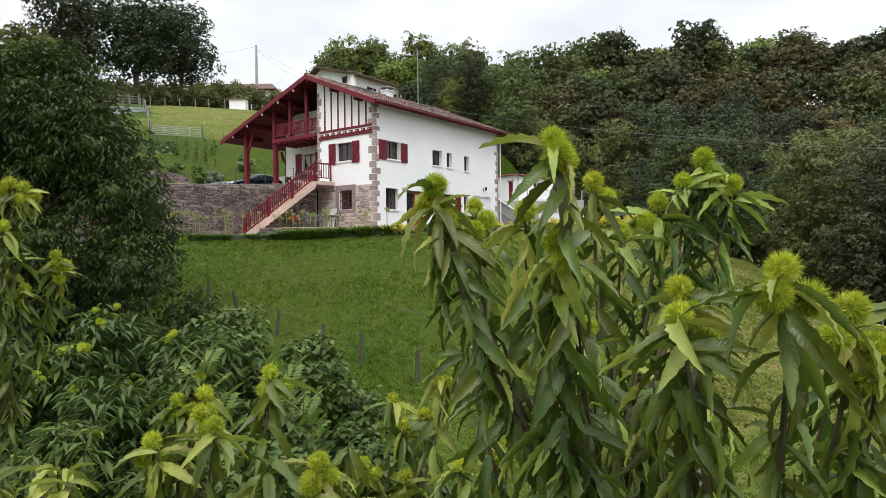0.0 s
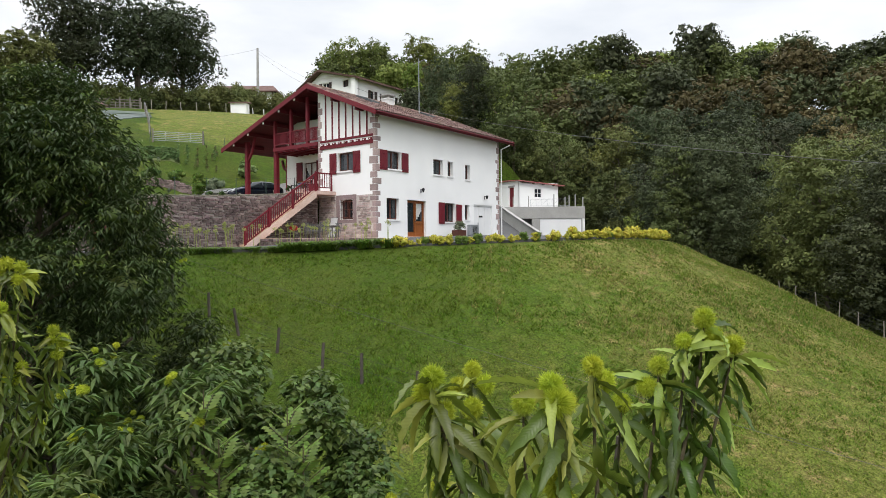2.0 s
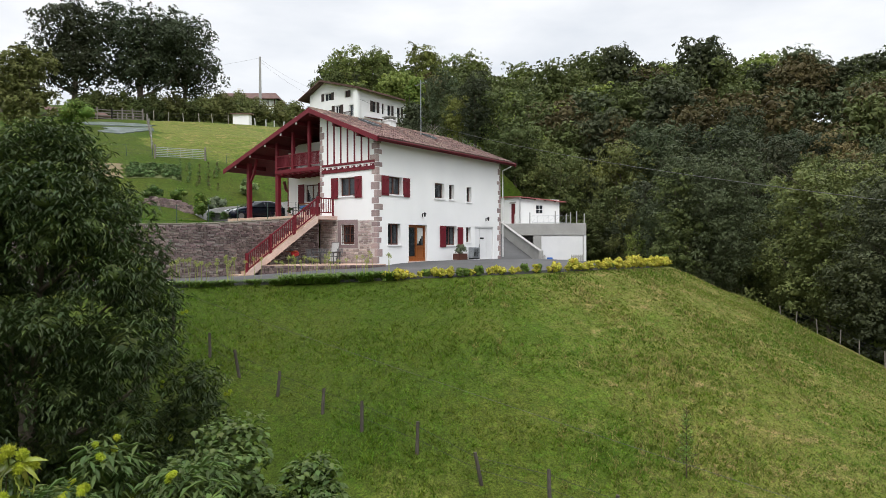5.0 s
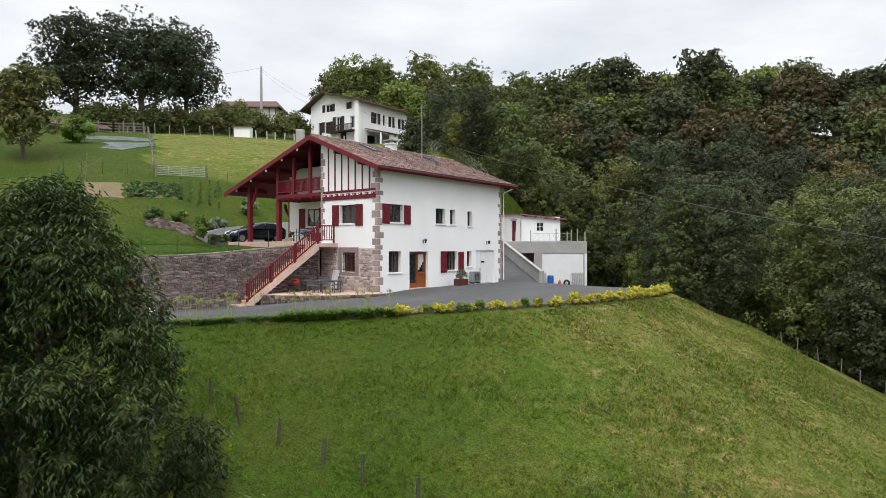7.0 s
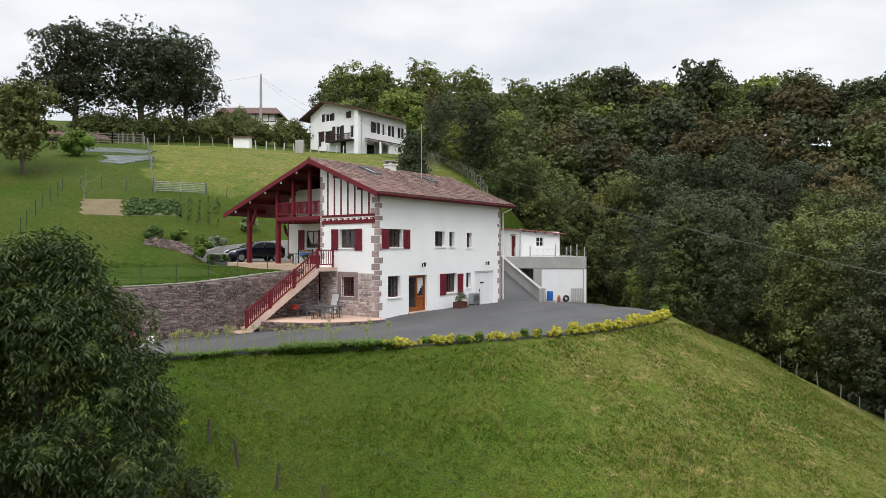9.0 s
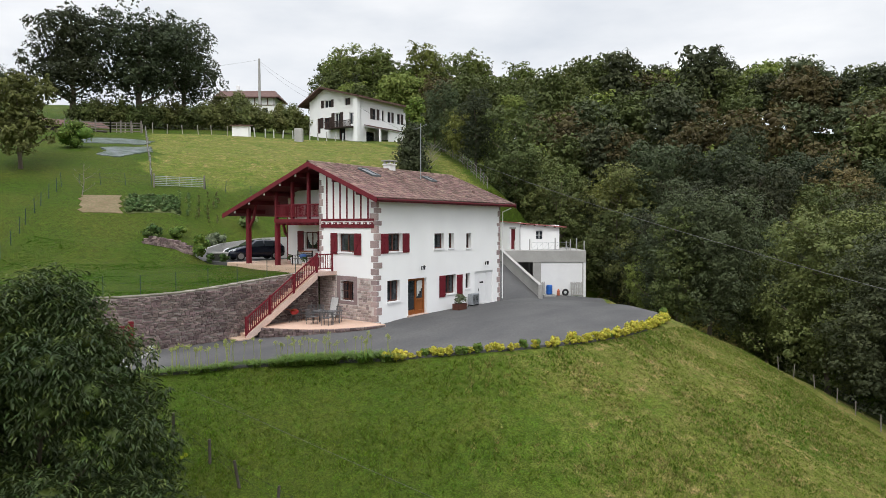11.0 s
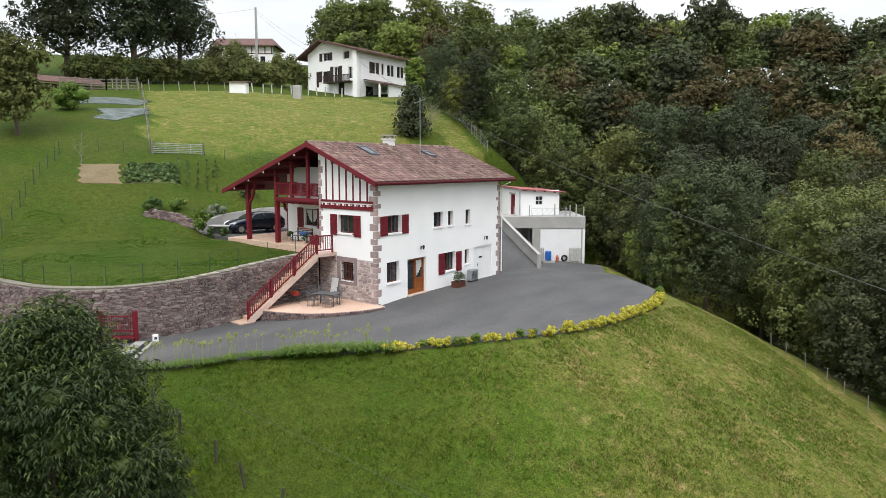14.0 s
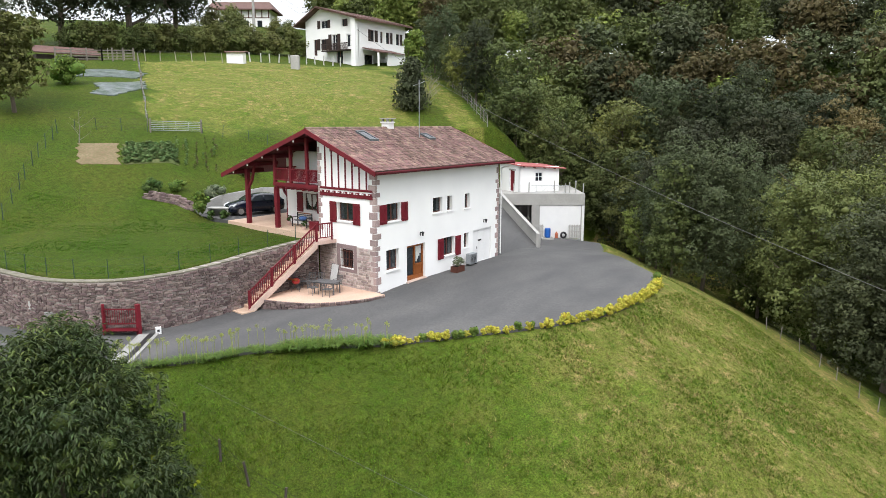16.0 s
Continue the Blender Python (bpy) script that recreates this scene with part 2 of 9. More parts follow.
# ---- ground ----
EDGE = spline([(-14, -19.5, -1.2), (-7, -17.6, -0.8), (-2.6, -15.6, -0.55), (-0.4, -13.4, -0.5), (0.9, -10.9, -0.5), (3, -8.5, -0.45), (5.9, -6.4, -0.32), (8.4, -3.4, -0.2),
               (10.5, -0.9, -0.1), (12.6, 2.6, 0), (13.4, 8, 0), (12.3, 14.5, -0.1), (8.6, 20, -0.35), (4.6, 25.5, -0.7), (1.5, 31, -0.95)], 140)
WALL = spline([(-4.9, 0.2, 3.0), (-5.35, -4.3, 2.66), (-5.3, -7.2, 2.46), (-5.45, -9.9, 2.34), (-6.5, -12.2, 2.28), (-9, -13.9, 2.22), (-14.2, -14.6, 2.2), (-24, -13.6, 2.2)], 90)


def near(points, x, y):
    """Distance to a polyline, the height at its nearest place and the side (positive: to its right)."""
    a, b = points[:-1], points[1:]
    d = b[:, :2] - a[:, :2]
    q = np.stack([np.ravel(x), np.ravel(y)], -1)
    best, z, side = np.full(len(q), 1e9), np.zeros(len(q)), np.zeros(len(q))
    for i in range(len(a)):
        s = np.clip(((q - a[i, :2]) @ d[i]) / (d[i] @ d[i]), 0, 1)
        off = q - a[i, :2] - s[:, None] * d[i]
        r = np.hypot(off[:, 0], off[:, 1])
        w = r < best
        best[w], z[w] = r[w], (a[i, 2] + s * (b[i, 2] - a[i, 2]))[w]
        side[w] = (off[:, 0] * d[i, 1] - off[:, 1] * d[i, 0])[w]
    return best.reshape(np.shape(x)), z.reshape(np.shape(x)), side.reshape(np.shape(x))


def inside(poly, x, y):
    q = np.zeros(np.shape(x), bool)
    for (ax, ay), (bx, by) in zip(poly, np.roll(poly, -1, 0)):
        c = (ay > y) != (by > y)
        q ^= c & (x < ax + (y - ay) * (bx - ax) / (by - ay + 1e-12))
    return q


DRIVE = np.concatenate([EDGE[:, :2], [(-3, 31.5), (-7.3, 28.4), (-0.95, 23.0), (-1.1, 20), (-0.8, 14.6), (-2, 14.5), (-2, 0)], WALL[:, :2], [(-30, -15)]])
CUT = np.array([(-0.3, 14.4), (-1.0, 23.6), (0.0, 34), (-9, 39), (-13.5, 31), (-13.5, 14.4)])
PAD = np.array([(-19.35, 1.35), (-20.25, 3.1), (-20.8, 5.0), (-19.7, 8.8), (-14.5, 9.45), (-9.9, 9.95), (-4, 15), (-4, 1), (-14.9, 1.25)])
_t = np.gradient(WALL[:, :2], axis=0)
_t /= np.linalg.norm(_t, axis=1)[:, None]
UPPER = np.concatenate([WALL[:, :2] + 0.46 * np.c_[_t[:, 1], -_t[:, 0]], [(-60, -20), (-160, -40), (-400, 0), (-400, 400), (-60, 110), (-30, 50.8), (-20, 40.9), (-14.8, 36.3), (-11.6, 33.8), (-9.0, 31.6), (-13, 29.5), (-13, 16), (-6, 14), (-6, 0.5)]])


CWALL = np.array([(-19.0, 1.5, 3.55), (-19.9, 3.2, 4.0), (-20.4, 5.0, 4.35), (-19.4, 8.4, 4.75), (-14.5, 9.0, 4.95), (-10.2, 9.5, 4.95)])


def drive_low(x, ze, de):
    """Height of the drive: level before the house, lower towards the gate."""
    w = np.clip((-1.0 - x) / 3, 0, 1)
    return np.minimum(ze * np.clip(1 - de / 9, 0.15, 1), 0) * (1 - w) + w * (-0.48 - 0.07 * np.clip(-9 - x, 0, 30))


def yard_dip(y, z):
    """The yard falls towards the annexe."""
    return np.minimum(z, np.where(np.asarray(y) > 17.5, -1.08 * np.clip((np.asarray(y) - 18.5) / 8.5, 0, 1), 9.0))


def ground(x, y):
    """Height of the ground."""
    x, y = np.asarray(x, float), np.asarray(y, float)
    s = -0.8 * x + 0.6 * y
    hill = np.interp(s, [-60, 4, 9, 14, 18, 22.5, 40, 58, 66, 115, 240, 600], [1.9, 2.45, 2.75, 3.05, 4.6, 6.95, 13.1, 17.6, 18.4, 29.5, 36, 42])
    pad = inside(PAD, x, y)
    dc, zc, _ = near(CWALL, x, y)
    hill = np.where(dc < 9, np.minimum(hill, zc - 0.3 + 0.58 * dc), hill)
    hill = np.where(pad, 2.9, hill)
    de, ze, _ = near(EDGE, x, y)
    dw, zw, _ = near(WALL, x, y)
    hill = np.where((dw < 6) & ~pad, hill + (np.minimum(zw - 0.06, 2.85) - hill) * np.clip(1 - dw / 6, 0, 1) ** 1.2, hill)
    drop = np.interp(de, [0, 0.6, 2, 12, 20, 45, 120, 600], [0.12, 0.28, 0.86, 5.0, 7.7, 12.5, 22, 30])
    shoulder = np.clip((de - 5) / 10, 0, 1) * np.clip((y + 1) / 9, 0, 1) * np.clip((x - 8) / 6, 0, 1)
    cone = ze - drop - 1.15 * shoulder
    wood = np.interp(y - 0.12 * x, [-200, 20, 38, 46, 55, 75, 83, 113, 600], [-40, -14, -4, 0.5, 4.5, 16.5, 21.0, 23.5, 30])
    wood = wood - 0.165 * np.clip(x - 2, 0, 70) * np.clip((y - 45) / 30, 0, 1)
    du, _, _ = near(np.c_[UPPER, 0 * UPPER[:, 0]], x, y)
    du = np.where(inside(UPPER, x, y), 0, du)
    fall = hill - 0.55 * du - 0.09 * du**2
    out = np.maximum(np.maximum(cone, wood), np.where(y + 0.9 * x > 20, fall, -99))
    z = np.where(inside(UPPER, x, y), hill, np.where(inside(DRIVE, x, y), yard_dip(y, drive_low(x, ze, de)) - 0.10, out))
    z = np.where(inside(CUT, x, y), np.minimum(z, -1.4), z)
    bumps = 0.06 * np.sin(x * 0.9 + 1.3 * np.sin(y * 0.5)) * np.sin(y * 0.8 + x * 0.3) + 0.25 * np.sin(x * 0.17 + 2) * np.sin(y * 0.14)
    return z + bumps * np.clip(de / 3 - 0.2, 0, 1) * np.clip(dw / 3 - 0.3, 0, 1) * ~inside(DRIVE, x, y)


gx = np.unique(np.r_[np.linspace(-1500, -130, 24), np.linspace(-130, -26, 70), np.arange(-26, 34, 0.46), np.linspace(34, 90, 40), np.linspace(90, 1500, 26)])
gy = np.unique(np.r_[np.linspace(-1500, -60, 24), np.linspace(-60, -34, 20), np.arange(-34, 40, 0.46), np.linspace(40, 130, 60), np.linspace(130, 1500, 26)])
X, Y = np.meshgrid(gx, gy)
Z = ground(X, Y)


def ground_fast(x, y):
    """Height of the ground, read off the sheet."""
    i = np.clip(np.searchsorted(gx, x) - 1, 0, len(gx) - 2)
    j = np.clip(np.searchsorted(gy, y) - 1, 0, len(gy) - 2)
    u, v = (x - gx[i]) / (gx[i + 1] - gx[i]), (y - gy[j]) / (gy[j + 1] - gy[j])
    return (1 - v) * ((1 - u) * Z[j, i] + u * Z[j, i + 1]) + v * ((1 - u) * Z[j + 1, i] + u * Z[j + 1, i + 1])


def ground_at(x, y):
    return float(ground_fast(np.array([x]), np.array([y]))[0])


nx, ny = len(gx), len(gy)
idx = np.arange(nx * ny).reshape(ny, nx)
quads = np.stack([idx[:-1, :-1], idx[:-1, 1:], idx[1:, 1:], idx[1:, :-1]], -1).reshape(-1, 4)
ground_ob = mesh_ob("ground", np.stack([X, Y, Z], -1).reshape(-1, 3), quads.tolist(), M_GRASS, smooth=True)
PASTURE = np.array([(-57, 21.5), (-32.5, 6.6), (-28.3, 10.5), (-25.5, 14.5), (-18, 19), (-17, 26), (-26, 40), (-36, 45), (-50, 42), (-57, 36)])
BANK = np.array([(-40, 46), (-31, 44), (-23, 36.5), (-18, 31.5), (-13.5, 31), (-12.5, 32.8), (-16, 35.4), (-21, 39.6), (-31, 49), (-42, 48)])
JX, JY = X + 0.8 * np.sin(Y * 0.9), Y + 0.8 * np.sin(X * 0.8)
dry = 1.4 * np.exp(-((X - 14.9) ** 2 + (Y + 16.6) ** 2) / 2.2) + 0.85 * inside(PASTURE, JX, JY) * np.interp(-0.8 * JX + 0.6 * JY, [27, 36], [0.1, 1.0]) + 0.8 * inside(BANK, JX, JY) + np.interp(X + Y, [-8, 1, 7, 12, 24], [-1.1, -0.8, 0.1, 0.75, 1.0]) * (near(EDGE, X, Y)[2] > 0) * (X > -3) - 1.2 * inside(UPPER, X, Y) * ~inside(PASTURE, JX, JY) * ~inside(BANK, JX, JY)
# Tree shade under the woods, put into the ground colour by a low value.
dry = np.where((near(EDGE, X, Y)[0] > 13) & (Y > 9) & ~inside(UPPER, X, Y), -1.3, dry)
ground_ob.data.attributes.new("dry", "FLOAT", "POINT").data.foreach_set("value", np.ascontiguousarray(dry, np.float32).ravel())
tagged(ground_ob, "mown green meadow slope with patches of dry grass", "meadow", kind="structure")


def drive_z(x, y):
    de, ze, _ = near(EDGE, x, y)
    rise = 0.22 * np.clip((de - 2) / 5, 0, 1) * np.clip(np.asarray(y) / 3, 0, 1) * np.clip((19 - np.asarray(y)) / 5, 0, 1)
    return yard_dip(y, drive_low(np.asarray(x, float), ze, de)) + rise * np.clip((np.asarray(x) + 1.5) / 1.5, 0, 1)


def flat_sheet(name, poly, zfun, material, step=0.8, thick=0.12):
    """A sheet with a straight-cut outline, draped by zfun, with a skirt."""
    bm = bmesh.new()
    f = bm.faces.new([bm.verts.new((x, y, 0)) for x, y in poly])
    bmesh.ops.triangulate(bm, faces=[f])
    lo, hi = poly.min(0), poly.max(0)
    for axis in (0, 1):
        for c in np.arange(lo[axis] + step / 2, hi[axis], step):
            no = Vector((1, 0, 0) if axis == 0 else (0, 1, 0))
            bmesh.ops.bisect_plane(bm, geom=bm.verts[:] + bm.edges[:] + bm.faces[:], plane_co=no * c, plane_no=no)
    co = np.array([v.co for v in bm.verts])
    z = zfun(co[:, 0], co[:, 1])
    for v, h in zip(bm.verts, z):
        v.co.z = h
    rim = [e for e in bm.edges if e.is_boundary]
    r = bmesh.ops.extrude_edge_only(bm, edges=rim)
    for v in r["geom"]:
        if isinstance(v, bmesh.types.BMVert):
            v.co.z -= thick
    bmesh.ops.recalc_face_normals(bm, faces=bm.faces[:])
    return part(name, bm, material)


tagged(flat_sheet("driveway", DRIVE[1:], drive_z, M_ASPHALT, 1.5, 0.25), "grey worn asphalt driveway round the house", "driveway", kind="structure")


# ---- trees ----
def leaf_cloud(rng, centres, radii, count, size, up=0.3, slim=0.42, lit=0.55):
    """Diamond leaves, folded along the middle, on the skins of lobes. Returns vertices (n, 4, 3)."""
    w = radii[:, 0] * radii[:, 2]
    k = rng.choice(len(centres), count, p=w / w.sum())
    d = rng.normal(size=(count, 3))
    d[:, 2] += lit * 0.6
    d /= np.linalg.norm(d, axis=1)[:, None]
    depth = 1 - 0.42 * rng.random(count) ** 1.4 + 0.10 * rng.normal(size=count)
    p = centres[k] + d * radii[k] * depth[:, None]
    n = d + rng.normal(size=(count, 3)) * 0.6 + (0, 0, up)
    n /= np.linalg.norm(n, axis=1)[:, None]
    t = np.cross(n, rng.normal(size=(count, 3)))
    t /= np.linalg.norm(t, axis=1)[:, None]
    t[:, 2] -= 0.25
    b = np.cross(n, t)
    s = size * (0.6 + 0.8 * rng.random(count))[:, None]
    return np.stack([p - t * s * 0.5, p + b * s * slim + n * s * 0.06, p + t * s * 0.5, p - b * s * slim + n * s * 0.06], 1)


def tuft_cloud(rng, centres, radii, count, size, per=24, slim=0.42):
    """Leaf sprays gathered in tufts on the upper and outer skins of lobes, so that the crown has clumps and dark gaps. Returns vertices (n, 3, 3)."""
    w = radii[:, 0] * radii[:, 2]
    m = len(centres) * per
    k = rng.choice(len(centres), m, p=w / w.sum())
    d = rng.normal(size=(m, 3))
    d[:, 2] += 0.45
    d /= np.linalg.norm(d, axis=1)[:, None]
    s = centres[k] + d * radii[k] * (0.55 + 0.55 * rng.random((m, 1)))
    q = radii[k] * (0.14 + 0.2 * rng.random((m, 1)))
    j = rng.choice(m, count, p=q[:, 0] ** 2 / (q[:, 0] ** 2).sum())
    e = rng.normal(size=(count, 3)) + 0.75 * d[j] + (0, 0, 0.35)
    e /= np.linalg.norm(e, axis=1)[:, None]
    p = s[j] + e * q[j] * (1.1 - 0.5 * rng.random((count, 1)) ** 1.6)
    n = 0.7 * e + 0.5 * d[j] + 0.55 * rng.normal(size=(count, 3)) + (0, 0, 0.3)
    n /= np.linalg.norm(n, axis=1)[:, None]
    t = np.cross(n, rng.normal(size=(count, 3)))
    t /= np.linalg.norm(t, axis=1)[:, None]
    b = np.cross(n, t)
    z = size * (0.55 + 0.9 * rng.random(count))[:, None]
    return np.stack([p + t * z * 0.6, p - t * z * 0.4 + b * z * slim, p - t * z * 0.4 - b * z * slim], 1)


def blob(centre, radius, rng, sub=1):
    bm = bmesh.new()
    bmesh.ops.create_icosphere(bm, subdivisions=sub, radius=1.0)
    v = np.array([q.co for q in bm.verts])
    f = np.array([[q.index for q in g.verts] for g in bm.faces])
    bm.free()
    v = v * (1 + 0.18 * rng.normal(size=(len(v), 1)))
    return np.array(centre) + v * np.array(radius), f


def crown_arrays(seed, height, spread, lobes, leaves, size, low=0.3, core=0.5, shape="round", slim=0.42, spray=False):
    """Vertices, faces of a crown: many small leaves round uneven lobes, with a dim leafy core in each."""
    rng = np.random.default_rng(seed)
    c, r = [], []
    for i in range(lobes):
        u = (i + 0.5) / lobes
        z = low + (1 - low) * (0.08 + (0.78 if spray else 0.86) * u)
        prof = {"round": math.sin(math.pi * min(max((z - low) / (1 - low), 0.06), 0.97)) ** 0.6, "column": 0.8, "cone": 1.05 - 0.9 * u, "dome": math.cos(0.5 * math.pi * max(u - 0.1, 0)) ** 0.7}[shape]
        prof = max(prof, 0.8) if spray and u > 0.4 else prof
        ang, rad = i * 2.4 + rng.random(), spread * prof * (0.32 + 0.42 * rng.random()) * (1 if i % 4 else 0.2)
        c.append((rad * math.cos(ang), rad * math.sin(ang), z * height))
        q = spread * (0.30 + 0.24 * rng.random()) * (0.75 + 0.4 * prof) * (0.8 if spray else 1.0)
        r.append((q, q, q * (0.66 + 0.24 * rng.random())))
    c, r = np.array(c), np.array(r)
    if spray:
        v = tuft_cloud(rng, c, r, leaves, size, slim=slim).reshape(-1, 3)
        tri = np.arange(len(v)).reshape(-1, 3)
    else:
        v = leaf_cloud(rng, c, r, leaves, size, slim=slim).reshape(-1, 3)
        f4 = np.arange(len(v)).reshape(-1, 4)
        tri = np.concatenate([f4[:, [0, 1, 2]], f4[:, [0, 2, 3]]])
    for i in range(lobes):
        bv, bf = blob(c[i] + (0, 0, 0.1 * r[i, 2] * spray), r[i] * core, rng)
        tri = np.concatenate([tri, bf + len(v)])
        v = np.concatenate([v, bv])
    return v, tri


def fast_mesh(name, v, tri, material):
    me = bpy.data.meshes.new(name)
    me.vertices.add(len(v))
    me.vertices.foreach_set("co", np.ascontiguousarray(v, np.float32).ravel())
    me.loops.add(len(tri) * 3)
    me.loops.foreach_set("vertex_index", np.ascontiguousarray(tri, np.int32).ravel())
    me.polygons.add(len(tri))
    me.polygons.foreach_set("loop_start", np.arange(0, len(tri) * 3, 3, dtype=np.int32))
    me.update(calc_edges=True)
    me.materials.append(material)
    return me


def trunk_bm(height, r, seed, limbs=6, spread=3.0, start=0.25, lean=0.05):
    """A tapered, slightly bent trunk with limbs."""
    rng = random.Random(seed)
    bm = bmesh.new()
    p, k = Vector((0, 0, -0.4)), 6
    nodes = [p]
    for i in range(k):
        p = p + Vector((rng.uniform(-lean, lean) * height / k * 3, rng.uniform(-lean, lean) * height / k * 3, (height + 0.4) / k))
        nodes.append(p)
    for i in range(k):
        a, b = nodes[i], nodes[i + 1]
        bmesh.ops.create_cone(bm, cap_ends=False, segments=9, radius1=r * (1.0 - 0.8 * i / k), radius2=r * (1.0 - 0.8 * (i + 1) / k), depth=(b - a).length * 1.04,
                              matrix=Matrix.Translation((a + b) / 2) @ (b - a).to_track_quat("Z", "Y").to_matrix().to_4x4())
    for j in range(limbs):
        u = start + (0.92 - start) * j / max(limbs - 1, 1)
        a = nodes[int(u * k)].lerp(nodes[min(int(u * k) + 1, k)], u * k % 1)
        ang = j * 2.4 + rng.random()
        L = spread * (0.55 + 0.4 * rng.random()) * (1.15 - 0.6 * u)
        mid = a + Vector((math.cos(ang), math.sin(ang), 0.55)) * L * 0.5
        end = mid + Vector((math.cos(ang + 0.4), math.sin(ang + 0.4), 0.8)) * L * 0.5
        rr = r * (0.5 - 0.3 * u)
        bar(bm, a, mid, rr * 2, sides=6, taper=0.65)
        bar(bm, mid, end, rr * 1.3, sides=6, taper=0.35)
        for q in (0.5, 0.9):
            s = mid.lerp(end, q)
            bar(bm, s, s + Vector((math.cos(ang - 1), math.sin(ang - 1), 0.7)) * L * 0.3, rr * 0.7, sides=5, taper=0.3)
    return bm


def tree_kind(seed, height, spread, lobes, leaves, size, material, trunk=0.2, **kw):
    v, tri = crown_arrays(seed, height, spread, lobes, leaves, size, **kw)
    me = fast_mesh("crown", v, tri, material)
    bm = trunk_bm(height * 0.86, trunk, seed, 7, spread * 0.9)
    tm = bpy.data.meshes.new("trunk")
    bm.to_mesh(tm)
    bm.free()
    tm.materials.append(M_BARK)
    return me, tm, (v, tri)


def plant_tree(kind, x, y, scale, turn, label, group="", name="tree", z=None, tall=1.0):
    t = thing(name, label, "tree", Matrix.Translation((x, y, ground_at(x, y) if z is None else z)) @ Matrix.Rotation(turn, 4, "Z"), group)
    for nm, me in (("trunk", kind[1]), ("crown", kind[0])):
        o = new(nm, me)
        o.parent = t
        o.scale = (scale, scale, scale * tall)
    return t


FORMS = [(11, 13, 4.6, 27, 0, {}), (12, 12, 4.8, 30, 1, {}), (13, 14, 4.2, 28, 1, {"shape": "dome"}), (14, 11, 4.4, 25, 2, {}), (15, 12, 4.8, 27, 3, {}), (16, 13, 5.2, 30, 4, {"shape": "dome"})]
KINDS = [tree_kind(s, h, w, n, 11500, 0.25, M_LEAF[m], low=0.03, core=0.2, slim=0.36, spray=True, **kw) for s, h, w, n, m, kw in FORMS]
FAR_KINDS = [tree_kind(s, h, w, n, 2900, 0.52, M_LEAF[m], low=0.2, core=0.32, slim=0.36, spray=True, **kw) for s, h, w, n, m, kw in FORMS]
KIND_WORD = ["dark green", "mid-green", "tall mid-green", "light yellow-green", "rusty olive", "broad blue-green"]

# the wooded hillside: rows of trees up the slope; the far ones are one mass
ANNEX_PLOT = np.array([(3.6, 27), (-9, 25), (-14.5, 35), (-9.5, 41.0), (-0.5, 38.0), (3.0, 32.0)])
rng = np.random.default_rng(5)
spots = []
for row, y0 in enumerate(np.r_[12:60:4.8, 60:112:6.2]):
    for x0 in np.arange(-95, 120, 5.6):
        x, y = x0 + rng.uniform(-2.2, 2.2) + (row % 2) * 2.8, y0 - 0.12 * x0 + rng.uniform(-1.8, 1.8)
        edge_ok = (x + 22) * 0.68 + (y - 47) * 0.73 > 0.3 if x > -26 else y > 80 + 0.25 * (x + 26)
        if not edge_ok or inside(ANNEX_PLOT, np.array([x]), np.array([y]))[0] or near(EDGE, np.array([x]), np.array([y]))[0][0] < (3.6 if y > 17 else 9.5):
            continue
        ax, ay = (x - 26.2) * 0.824 + (y + 31.2) * 0.567, -(x - 26.2) * 0.567 + (y + 31.2) * 0.824
        if ax < -0.17 * ay or ax > 0.76 * ay:
            continue
        if ax / ay > 0.44 and ay < 58:
            continue
        # Shade of a gap among the trees, put into dark leaf colour.
        shaded_gap = 0.27 < ax / ay < 0.46 and ay < 82
        spots.append((x, y, 0 if shaded_gap else rng.choice(6, p=(0.24, 0.22, 0.16, 0.12, 0.10, 0.16) if x > -18 else (0.06, 0.30, 0.22, 0.34, 0.05, 0.03)), 0.72 + 0.36 * rng.random(), rng.random() * 6.28, 0.9 + 0.25 * rng.random()))
# smaller trees along the wood's edge by the fence and behind the annexe
for i, (x, y) in enumerate(((-33, 55), (-29.5, 52.2), (-26, 49.2), (-22.5, 46.2), (-19, 43.2), (-15.8, 41.2), (-12.8, 43.6), (-9, 45), (-5.2, 44), (-1.8, 41.8), (1.2, 39), (3.6, 35.8), (5.0, 32.4), (7.4, 29.6), (9.6, 26.8))):
    k = (0, 1, 5, 1, 3, 0, 2, 1)[i % 8]
    plant_tree(KINDS[k], x - (1.8 if i < 6 else 0), y - (2.0 if i < 6 else 0), 0.50 + 0.10 * (i % 3), i * 1.7, KIND_WORD[k] + " young tree at the edge of the wood", "young trees along the wood edge", tall=1.1)
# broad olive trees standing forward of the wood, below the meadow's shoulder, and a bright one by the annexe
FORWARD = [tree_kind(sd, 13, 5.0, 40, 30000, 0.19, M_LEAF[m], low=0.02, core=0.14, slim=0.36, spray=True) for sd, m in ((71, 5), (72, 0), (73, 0))]
